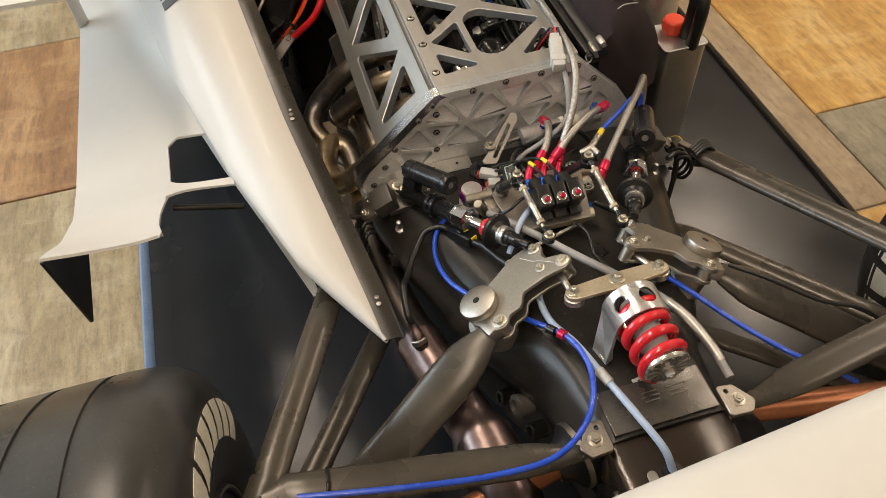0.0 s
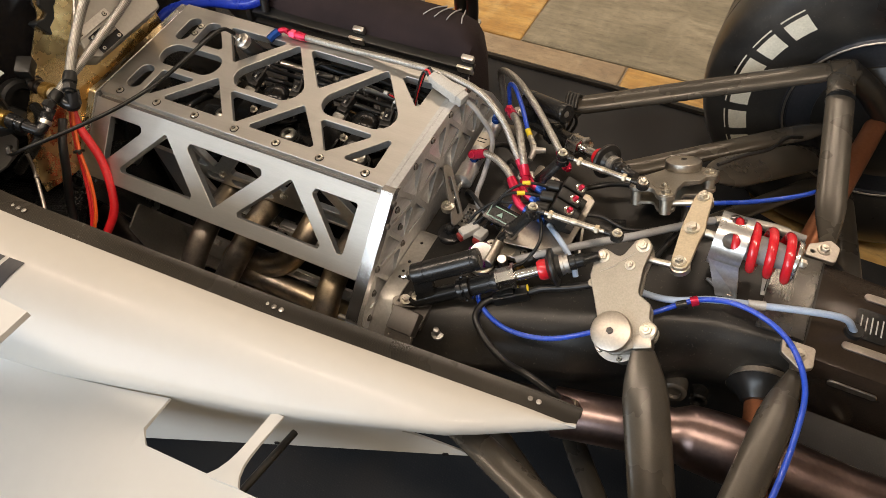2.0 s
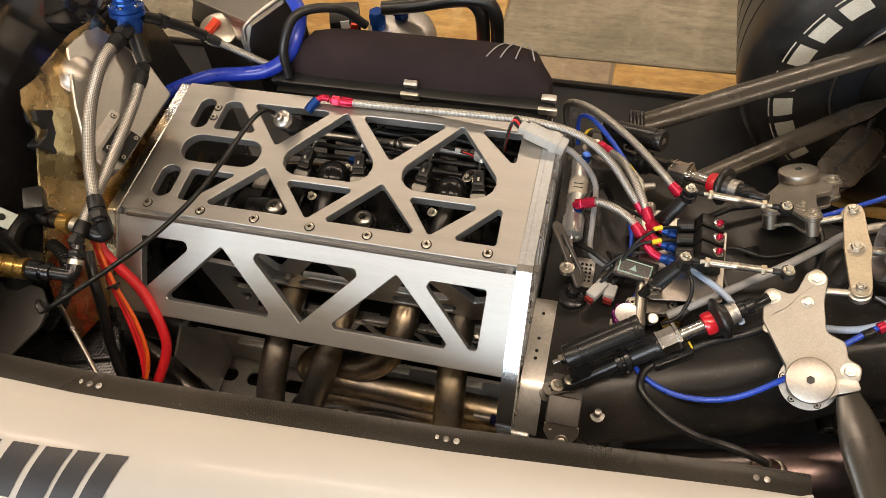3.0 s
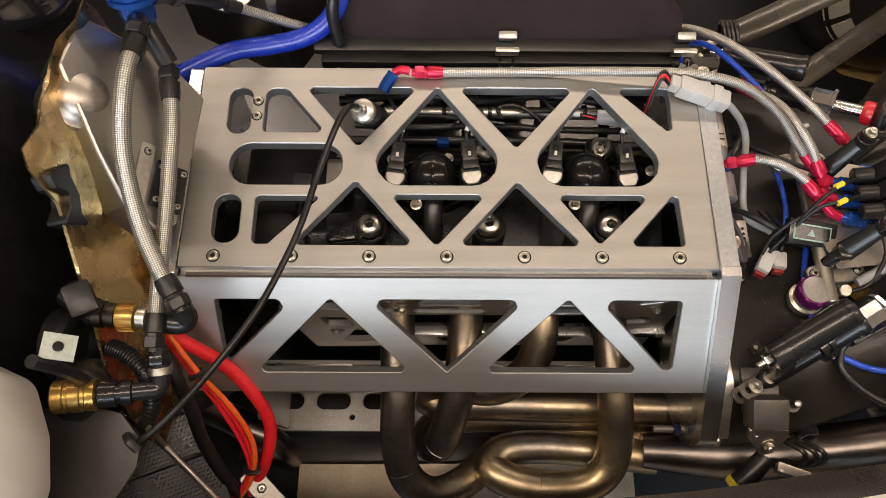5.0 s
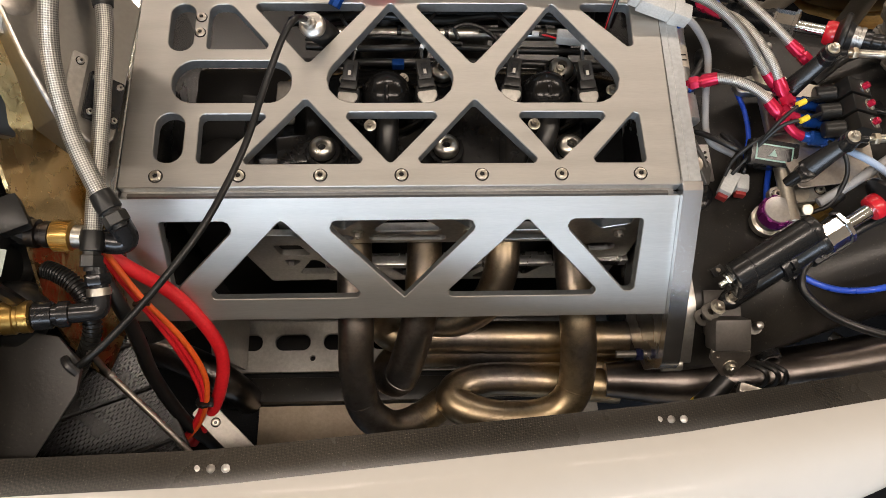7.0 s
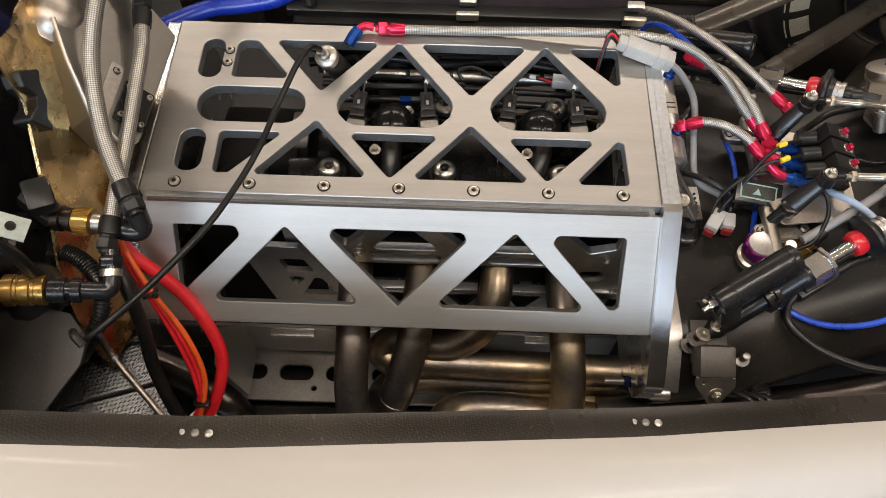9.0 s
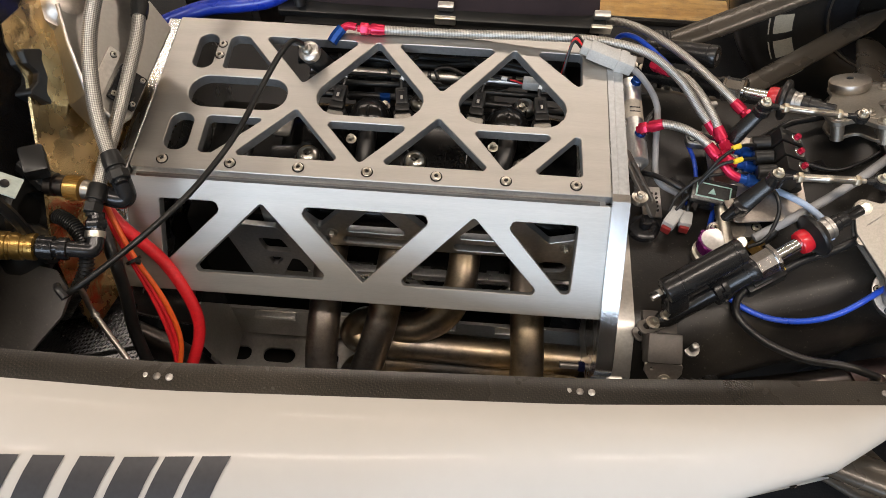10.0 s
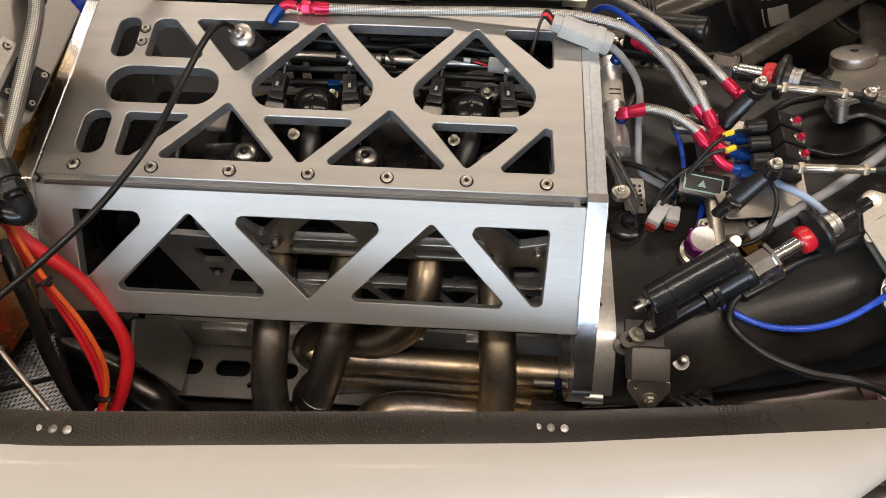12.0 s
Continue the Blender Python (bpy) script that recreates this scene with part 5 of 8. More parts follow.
def gearbox():
    t = thing("gearbox", (0.6, 0.005, 0.10), "satin black carbon gearbox casing carrying the rear suspension", "gearbox")
    secs = []
    for i in range(30):
        x = 0.306 + (0.872 - 0.306) * i / 29
        wt, zt, ws, zs = mixp(CASE, x)
        half = [(0, zt + 0.004), (wt * 0.6, zt + 0.003), (wt * 0.88, zt), (wt, zt - 0.004), (wt + (ws - wt) * 0.5, (zt + zs) / 2 + 0.004), (ws, zs), (ws + 0.003, zs - 0.012), (ws - 0.004, zs - 0.04), (ws - 0.04, 0.24), (ws - 0.05, 0.13)]
        secs.append([Vector((x, MID + y, z)) for y, z in half] + [Vector((x, MID - y, z)) for y, z in half[:0:-1]])
    part("casing", loft(B(), secs), CARBON, t, "", 42)
    tail = []
    for x, w, zt in ((0.8725, 0.082, 0.438), (0.90, 0.083, 0.438), (1.05, 0.078, 0.430), (1.30, 0.066, 0.412)):
        half = [(0, zt + 0.001), (w - 0.012, zt), (w - 0.003, zt - 0.004), (w, zt - 0.012), (w + 0.004, zt - 0.08), (w - 0.004, zt - 0.13)]
        tail.append([Vector((x, MID + y, z)) for y, z in half] + [Vector((x, MID - y, z)) for y, z in half[:0:-1]])
    tb = part("tail_box", loft(B(), tail), COVERBROWN, t, "brown-black carbon tail box with slots", 40)
    for y, x0, x1 in ((0.045, 0.93, 1.005), (-0.045, 0.915, 0.985), (0.045, 1.03, 1.10), (-0.045, 1.02, 1.09)):
        part("slot", plate(B(), slot2(x0, y - 0.006 + MID, x1, y + 0.006 + MID), [], 0.003, Matrix.Translation((0, 0, 0.4395)) @ Matrix.Rotation(radians(0), 4, "Y"), 0.0004), TITAN, tb, "pale recessed slot")
    for x0, x1 in ((0.915, 0.975), (1.01, 1.06)):
        m = Matrix.Translation((0, -0.0815, 0)) @ Matrix(((1, 0, 0, 0), (0, 0, -1, 0), (0, 1, 0, 0), (0, 0, 0, 1)))
        part("slot", plate(B(), slot2(x0, 0.398, x1, 0.409), [], 0.003, m, 0.0004), TITAN, tb, "pale recessed slot")
    pl = part("badge", plate(B(), rounded([(0.925, -0.022), (0.965, -0.022), (0.965, 0.028), (0.925, 0.028)], 0.004), [], 0.0015, Matrix.Translation((0, 0, 0.4395)), 0.0003), BLACK, tb, "small dark maker's plate")
    for k in range(5):
        part("text_bar", box(B(), (0.932 + 0.0065 * k, 0.003, 0.4397), (0.0016, 0.028 - 0.005 * (k % 2), 0.0006)), GREYPLASTIC, pl)
    # stiffening band with the rear arm brackets
    part("band", box(B(), (0.838, MID, 0.449), (0.060, 0.140, 0.006), None, 0.002), CASEGREY, t, "grey metal clamp band")
    for k in range(6):
        part("text_bar", box(B(), (0.826 + 0.006 * (k % 3), MID + (0.03 if k < 3 else -0.006), 0.4525), (0.0016, 0.026 - 0.006 * (k % 2), 0.0005)), BRACKET, t)
    part("label", box(B(), (0.812, 0.012, 0.4475), (0.024, 0.046, 0.0012), rot(0, 0, 6)), GREYPLASTIC, t, "silver paper label")
    for k in range(3):
        part("text_bar", box(B(), (0.806 + 0.005 * k, 0.012, 0.4485), (0.0014, 0.034, 0.0005)), PLASTIC, t)
    for s in (1, -1):
        br = part("arm_bracket", plate(B(), rounded([(0.842, 0.078), (0.884, 0.078), (0.886, 0.108), (0.872, 0.118), (0.845, 0.100)], 0.005), [circle2(0.852, 0.088, 0.003)], 0.008,
                                       Matrix.Translation((0, MID, 0.4475)) @ Matrix.Diagonal((1, s, s, 1)), 0.0008), TITAN, t, "plated steel arm bracket")
        hex_bolt("bolt", br, (0.866, MID + s * 0.096, 0.4475 if s > 0 else 0.4555), (0, 0, 1), 0.0065)
    boot = part("cv_boot", lathe(B(), (0.842, -0.088, 0.366), (0.15, -1, -0.05), [(0.044, -0.02), (0.044, 0.0), (0.044, 0.014), (0.038, 0.018), (0.030, 0.026), (0.026, 0.034), (0.022, 0.04)], 28), RUBBER, t, "black drive joint boot")
    part("clamp", lathe(B(), (0.843, -0.092, 0.3658), (0.15, -1, -0.05), [(0.0435, 0), (0.0455, 0.001), (0.0455, 0.008), (0.0435, 0.009)], 36), STEEL, boot, "steel hose clamp")
    part("cv_boot", lathe(B(), (0.880, 0.095, 0.36), (0.05, 1, -0.05), [(0.055, -0.02), (0.055, 0.0), (0.050, 0.004), (0.046, 0.02), (0.040, 0.028), (0.036, 0.04), (0.028, 0.05)], 28), RUBBER, t)
    for x, y, z, r in ((0.435, -0.236, 0.335, 0.014), (0.74, -0.128, 0.33, 0.018), (0.775, -0.118, 0.315, 0.013), (0.71, -0.14, 0.31, 0.012)):
        part("side_boss", lathe(B(), (x, y, z), (0.1, -1, 0.25), [(r, -0.01), (r, 0.012), (r * 0.85, 0.014), (r * 0.6, 0.014), (r * 0.55, 0.008)], 18), BRACKET if r > 0.015 else BLACK, t, "turned side boss")
    for x, y in ((0.405, -0.217), (0.413, 0.228)):
        part("stud", lathe(B(), (x, y, case_top(x, y) - 0.002), (0, -0.2 if y < 0 else 0.2, 1), [(0.0095, 0), (0.0095, 0.005), (0.006, 0.006), (0.0045, 0.007), (0.0045, 0.02), (0.003, 0.021)], 14), ALU_DULL, t, "bright stud on a washer")
    part("slot_cover", box(B(), (0.585, 0.045, 0.4315), (0.022, 0.014, 0.003), rot(0, 0, 20), 0.001), BLACKANO, t)


CASEGREY = surface("satin_black_clamp", (0.115, 0.108, 0.100), (0.17, 0.16, 0.148), (0.22, 0.34), 0.75, 9, 380, (1, 1, 1), 0.2)
COVERBROWN = surface("brown_black_carbon", (0.028, 0.020, 0.015), (0.048, 0.035, 0.026), (0.12, 0.22), 0.25, 8, 380, (1, 1, 1), 0.2)
gearbox()


# ---- rear suspension, built for one side and mirrored ----
RN = Vector((-0.226, -0.418, 0.88)).normalized()


def on_rocker(p, lift=0.0):
    """p dropped on the rocker's upper face, lifted along its normal."""
    p = Vector(p)
    return p - RN * ((p - Vector((0.639, -0.049, 0.509))).dot(RN)) + RN * lift


def rocker():
    t = thing("suspension_rocker", (0.64, -0.15, 0.40), "nickel-plated suspension rocker plate with a round turned cap", "suspension rocker", "suspension rockers")
    d, a, b, c = (on_rocker(p) for p in ((0.640, -0.166, 0.47), (0.593, -0.071, 0.495), (0.639, -0.049, 0.517), (0.682, -0.151, 0.48)))
    ux = (b - d).normalized()
    m = Matrix.Translation(d) @ basis(ux, RN).to_4x4()
    inv = m.inverted()
    A, Bp, C = (inv @ p for p in (a, b, c))
    side = 1 if A.y > 0 else -1

    def off(p, ang, r):
        return (p.x + r * math.cos(radians(ang)), p.y + side * r * math.sin(radians(ang)))

    out = [off(Bp, 70, 0.013), off(Bp, 0, 0.0145), off(Bp, -80, 0.013), (Bp.x - 0.030, Bp.y - side * 0.010), (Bp.x * 0.48, -side * 0.0145), (C.x + 0.034, C.y + side * 0.006), off(C, 10, 0.0145), off(C, -60, 0.015), off(C, -130, 0.0145),
           (-0.018, -side * 0.024), (-0.027, 0.0), (-0.018, side * 0.024), (0.014, side * 0.0275), (A.x - 0.030, A.y + side * 0.0095), off(A, 120, 0.0125), off(A, 60, 0.0125), off(A, 10, 0.0125), ((A.x + Bp.x) / 2 - 0.010, (A.y + Bp.y) / 2)]
    part("upper_plate", plate(B(), rounded(out, 0.009, 4), [], 0.007, m, 0.0009), ROCKER, t, "pale nickel-plated plate")
    part("lower_plate", plate(B(), rounded([(x * 0.97, y * 0.97) for x, y in out], 0.009, 4), [], 0.005, m @ Matrix.Translation((0, 0, -0.022)), 0.0009), ROCKER, t)
    eng = A.lerp(Bp, 0.45)
    part("engraved_line", tube(B(), [m @ Vector((A.x - 0.022, A.y * 0.95, 0.0003)), m @ Vector((eng.x - 0.020, eng.y, 0.0003)), m @ Vector((eng.x - 0.013, eng.y - side * 0.004, 0.0003)), m @ Vector((Bp.x - 0.012, Bp.y + side * 0.006, 0.0003))], 0.0005, 6, 3), TITAN, t)
    cap = part("cap", lathe(B(), d, RN, [(0.026, 0.0), (0.027, 0.002), (0.0275, 0.010), (0.0265, 0.0125), (0.020, 0.0145), (0.005, 0.0152), (0.005, 0.012)], 40), TITAN, t, "round turned titanium cap")
    part("socket", lathe(B(), d + RN * 0.0122, RN, [(0.0049, 0), (0.0049, 0.0032)], 6), BLACK, cap)
    fl = part("bearing_flange", lathe(B(), d - RN * 0.034, RN, [(0.030, -0.035), (0.031, 0.0), (0.034, 0.001), (0.034, 0.006), (0.028, 0.007), (0.024, 0.007), (0.024, 0.028)], 36), ALU_DULL, t, "silver bearing flange on a boss")
    for k in range(6):
        an = 2 * math.pi * k / 6 + 0.4
        socket_bolt("bolt", fl, d - RN * 0.0275 + (m.to_3x3() @ Vector((math.cos(an), math.sin(an), 0))) * 0.029, RN, 0.0032, STEEL)
    for p, r in ((a, 0.0062), (b, 0.0068), (c, 0.0072)):
        hex_bolt("bolt", t, p + RN * 0.0002, RN, r, 0.005)
        part("spacer", lathe(B(), p - RN * 0.023, RN, [(0.0085, -0.006), (0.0085, 0.016)], 18), STEEL, t)
    hex_bolt("bolt", t, on_rocker(Vector((0.632, -0.075, 0.5)), 0.0002), RN, 0.005, 0.004)
    part("tab", lathe(B(), on_rocker((0.588, -0.112, 0.49), -0.006), RN, [(0.006, 0), (0.006, 0.005), (0.0026, 0.005), (0.0026, 0.004)], 14), ROCKER, t)


def damper():
    t = thing("damper", (0.345, -0.208, 0.39), "black damper with a piggyback reservoir, chrome shaft and red bump rubber", "damper", "rear dampers")
    shift = Vector((0, -0.006, 0.010)) if MIRROR[0] else Vector((0, 0, 0))
    p0, p1 = Vector((0.347, -0.207, 0.408)) + shift, Vector((0.589, -0.072, 0.491)) + shift * 0.6
    ax = (p1 - p0).normalized()
    L = (p1 - p0).length

    def seg(name, prof, mt, label="", n=28, parent=None):
        return part(name, lathe(B(), p0, ax, prof, n), mt, parent or t, label)

    seg("body", [(0.008, 0.012), (0.0115, 0.020), (0.0120, 0.024), (0.0120, 0.088), (0.0138, 0.091), (0.0138, 0.134), (0.0160, 0.137), (0.0160, 0.144)], BLACK, "gloss black damper body")
    cl = seg("clamp_ring", [(0.0120, 0.084), (0.0178, 0.085), (0.0178, 0.091), (0.0150, 0.092), (0.0150, 0.095), (0.0178, 0.096), (0.0178, 0.102), (0.0135, 0.103)], BLACK, "", 24)
    for k in range(8):
        an = 2 * math.pi * k / 8
        x, y, z = frame_of(ax)
        q = p0 + ax * 0.0935 + (x * math.cos(an) + y * math.sin(an)) * 0.0172
        part("notch", box(B(), q, (0.004, 0.004, 0.004), basis(ax, x * math.cos(an) + y * math.sin(an)), 0.0006), BLACK, cl)
    seg("spring_nut", [(0.0155, 0.143), (0.0180, 0.1435), (0.0180, 0.146), (0.0168, 0.1465), (0.0170, 0.166), (0.0200, 0.167), (0.0200, 0.171), (0.0165, 0.172)], CHROME, "bright hexagonal nut", 8)
    seg("shaft", [(0.0082, 0.160), (0.0082, 0.255)], CHROME, "chrome shaft")
    seg("bump_rubber", [(0.0083, 0.203), (0.0135, 0.204), (0.0150, 0.208), (0.0150, 0.214), (0.0135, 0.219)], SPRING, "red bump rubber")
    seg("boot", [(0.0085, 0.216), (0.0165, 0.217), (0.0200, 0.220), (0.0268, 0.2225), (0.0278, 0.2255), (0.0265, 0.2285), (0.0180, 0.230), (0.0150, 0.236)], RUBBER, "black rubber dished stop")
    seg("collar", [(0.0140, 0.235), (0.0140, 0.240), (0.0130, 0.2405), (0.0130, 0.243), (0.0140, 0.2435), (0.0140, 0.248)], ALU_DULL, "bright collar")
    seg("rod_end", [(0.0108, 0.248), (0.0112, 0.256), (0.0095, 0.258), (0.0100, 0.268), (0.0070, 0.272), (0.0065, L)], BLACK, "black rod end")
    part("clevis", tube(B(), [p0 + ax * 0.022, p0 + ax * 0.002], 0.0075, 12), BLACK, t)
    up = Vector((0.2, 0.1, 1)).normalized()
    for s in (1, -1):
        part("fork_plate", plate(B(), rounded([(-0.013, -0.010), (0.030, -0.008), (0.030, 0.008), (-0.013, 0.010)], 0.008), [circle2(-0.002, 0, 0.0042)], 0.003, Matrix.Translation(p0 - ax * 0.006 + up * (0.008 * s)) @ basis(ax, up).to_4x4(), 0.0005), BRACKET, t, "grey fork plate")
    hex_bolt("bolt", t, p0 + up * 0.0095, up, 0.006, 0.005)
    hex_bolt("bolt", t, p0 + ax * 0.017 + up * 0.010, up, 0.005, 0.008)
    r0, r1 = (Vector((0.3605, -0.209, 0.466)), Vector((0.447, -0.163, 0.497))) if MIRROR[0] else (Vector((0.3535, -0.186, 0.4555)), Vector((0.440, -0.140, 0.4865)))
    rx = (r1 - r0).normalized()
    LR = (r1 - r0).length
    res = part("reservoir", lathe(B(), r0, rx, [(0.0115, 0.0), (0.0155, 0.002), (0.0160, 0.005), (0.0160, 0.020), (0.0152, 0.0205), (0.0152, 0.022), (0.0160, 0.0225), (0.0160, LR - 0.012), (0.0152, LR - 0.0115), (0.0152, LR - 0.0095), (0.0160, LR - 0.009), (0.0160, LR - 0.002), (0.0145, LR), (0.006, LR), (0.0055, LR - 0.002)], 32), BLACK, t, "gloss black reservoir")
    part("end_screw", lathe(B(), r1 - rx * 0.002, rx, [(0.0055, 0), (0.005, 0.0015), (0.002, 0.0018)], 14), ALU_DULL, res)
    bmn = lathe(B(), r0, -rx, [(0.0060, 0), (0.0060, 0.006), (0.0035, 0.007), (0.0035, 0.015), (0.0025, 0.016)], 12)
    hexnut(bmn, r0 - rx * 0.001, -rx, 0.0078, 0.006)
    part("valve", bmn, CHROME, res, "bright filler valve")
    mid = (r0 + rx * 0.015 + p0 + ax * 0.035) / 2
    dirn = ((r0 + rx * 0.015) - (p0 + ax * 0.035))
    part("bridge_block", box(B(), mid, (0.028, 0.020, dirn.length), basis(ax, dirn), 0.003), BLACK, t)


def damper_mount():
    t = thing("damper_mount", (0.375, -0.245, 0.36), "grey steel damper mount with a bolted lower lug", "bracket", "damper mounts")
    a = Vector((0.361, -0.233, 0.404))
    n = Vector((0.05, -0.45, 0.9)).normalized()
    part("cover", box(B(), a, (0.042, 0.036, 0.028), basis((1, 0, 0), n), 0.004), CARBONGREY, t, "worn dark cover block")
    part("foot", box(B(), (0.362, -0.205, 0.394), (0.042, 0.05, 0.012), basis((1, 0, 0), (0, -0.15, 1)), 0.002), CARBONGREY, t)
    m = Matrix.Translation((0.362, -0.2635, 0.392)) @ basis((1, 0, 0), Vector((0.0, -0.75, 0.66))).to_4x4()
    lug = part("lug", plate(B(), rounded([(-0.022, 0.016), (0.022, 0.016), (0.022, 0.004), (0.006, -0.018), (-0.006, -0.018), (-0.022, 0.004)], 0.003), [circle2(-0.014, 0.009, 0.0018, 10)], 0.006, m, 0.0006), TITAN, t, "plated steel lug")
    hex_bolt("bolt", lug, m @ Vector((0.002, -0.006, 0)), m.to_3x3() @ Vector((0, 0, 1)), 0.006, 0.005)
    part("boot", tube(B(), [(0.366, -0.276, 0.372), (0.352, -0.292, 0.362), (0.340, -0.304, 0.350)], lambda u: 0.0105 + 0.004 * u, 14, 4), RUBBER, t, "black rubber boot")
    part("yellow_ring", cyl(B(), (0.341, -0.303, 0.351), (0.336, -0.308, 0.346), 0.0148, seg=18), YELLOW, t, "yellow ring")
    for dx in (0.0, 0.012, 0.022):
        part("cable_loop", tube(B(), [(0.385 + dx, -0.262, 0.385), (0.398 + dx, -0.276, 0.398), (0.405 + dx, -0.284, 0.375), (0.396 + dx, -0.282, 0.345), (0.38 + dx, -0.275, 0.335)], 0.003, 8, 6), RUBBER, t)


def arms():
    t = thing("upper_wishbone", (0.6, -0.38, 0.38), "grey-black carbon upper wishbone with two streamlined legs", "suspension arm", "upper wishbones")
    f0, el, r0 = Vector((0.400, -0.300, 0.386)), Vector((0.822, -0.480, 0.468)), Vector((0.870, -0.108, 0.437))
    full = lambda w, k0, k1: (lambda s: w * min(1.0, 0.45 + s / k0 * 0.55 if s < k0 else 1.0, 0.45 + (1 - s) / k1 * 0.55 if s > 1 - k1 else 1.0))
    part("front_leg", tube(B(), [f0.lerp(el, i / 14) for i in range(15)], full(0.0205, 0.06, 0.02), 20, raw=True, flat=0.52, up=(0.1, 0.1, 1)), ARM, t, "", 60)
    part("rear_leg", tube(B(), [r0.lerp(el, i / 14) for i in range(15)], full(0.0225, 0.18, 0.02), 20, raw=True, flat=0.55, up=(0, 0, 1)), ARM, t, "", 60)
    part("outer_knuckle", tube(B(), [f0.lerp(el, 0.955), el.lerp(f0, 0.01) + Vector((0.012, -0.004, 0.0)), r0.lerp(el, 0.93)], 0.0225, 20, 8, 0.62, (0, 0, 1)), ARM, t, "", 60)
    part("sleeve_joint", lathe(B(), r0.lerp(el, 0.80), el - r0, [(0.0230, 0), (0.0236, 0.001), (0.0236, 0.002), (0.0230, 0.003)], 20), BLACK, t)
    part("inner_clevis", box(B(), f0 - Vector((0.012, -0.004, 0.003)), (0.036, 0.012, 0.016), rot(0, -8, -22), 0.003), TITAN, t, "steel clevis")
    part("inner_clevis", box(B(), r0 + Vector((0.0, 0.004, -0.001)), (0.014, 0.036, 0.012), rot(0, 0, 6), 0.003), TITAN, t)
    part("upright_link", tube(B(), [el + Vector((0.005, 0, 0.0)), (0.88, -0.500, 0.42), (0.92, -0.53, 0.36)], 0.022, 16), CARBON, t)
    lo = thing("lower_wishbone", (0.6, -0.36, 0.25), "grey-black carbon lower wishbone leg running out to the wheel", "suspension arm", "lower wishbones")
    g0, g1 = Vector((0.455, -0.238, 0.276)), Vector((0.845, -0.502, 0.328))
    part("front_leg", tube(B(), [g0.lerp(g1, i / 10) for i in range(11)], full(0.0190, 0.05, 0.05), 18, raw=True, flat=0.5, up=(0, 0.1, 1)), ARM, lo, "", 60)
    h0, h1 = Vector((0.98, -0.095, 0.245)), Vector((0.90, -0.500, 0.215))
    part("rear_leg", tube(B(), [h0.lerp(h1, i / 10) for i in range(11)], full(0.0190, 0.05, 0.05), 18, raw=True, flat=0.5, up=(0, 0.1, 1)), ARM, lo, "", 60)
    k0, k1 = Vector((0.60, -0.18, 0.20)), Vector((0.885, -0.505, 0.205))
    part("inner_leg", tube(B(), [k0.lerp(k1, i / 10) for i in range(11)], full(0.0180, 0.05, 0.05), 18, raw=True, flat=0.5, up=(0, 0.1, 1)), ARM, lo, "", 60)
    pr = thing("pushrod", (0.69, -0.18, 0.43), "broad grey-black carbon pushrod hanging from the rocker", "pushrod", "pushrods")
    a, b = Vector((0.687, -0.166, 0.452)), Vector((0.842, -0.486, 0.268))
    w = lambda s: 0.032 * (0.50 + 0.50 * math.sin(math.pi / 2 * min(1.0, s / 0.17))) * (1.0 if s < 0.88 else 1.0 - 2.5 * (s - 0.88))
    part("rod", tube(B(), [a.lerp(b, i / 20) for i in range(21)], w, 20, raw=True, flat=0.42, up=Vector((0.35, -0.25, 0.9))), ARM, pr, "", 60)
    part("top_clevis", box(B(), a.lerp(b, 0.0) + Vector((-0.003, 0.008, 0.006)), (0.020, 0.026, 0.020), basis(b - a, RN), 0.004), TITAN, pr)
    ds = thing("driveshaft", (0.90, -0.25, 0.37), "copper-brown painted driveshaft between gearbox and wheel", "driveshaft", "driveshafts")
    part("shaft", cyl(B(), (0.848, -0.125, 0.362), (0.915, -0.52, 0.345), 0.0185, seg=24), DRIVE, ds)


CARBONGREY = surface("worn_grey_casting", (0.060, 0.055, 0.050), (0.11, 0.10, 0.09), (0.34, 0.5), 0.4, 22, 300, (1, 1, 1), 0.2)
for flip in (False, True):
    MIRROR[0] = flip
    rocker()
    damper()
    damper_mount()
    arms()
MIRROR[0] = False


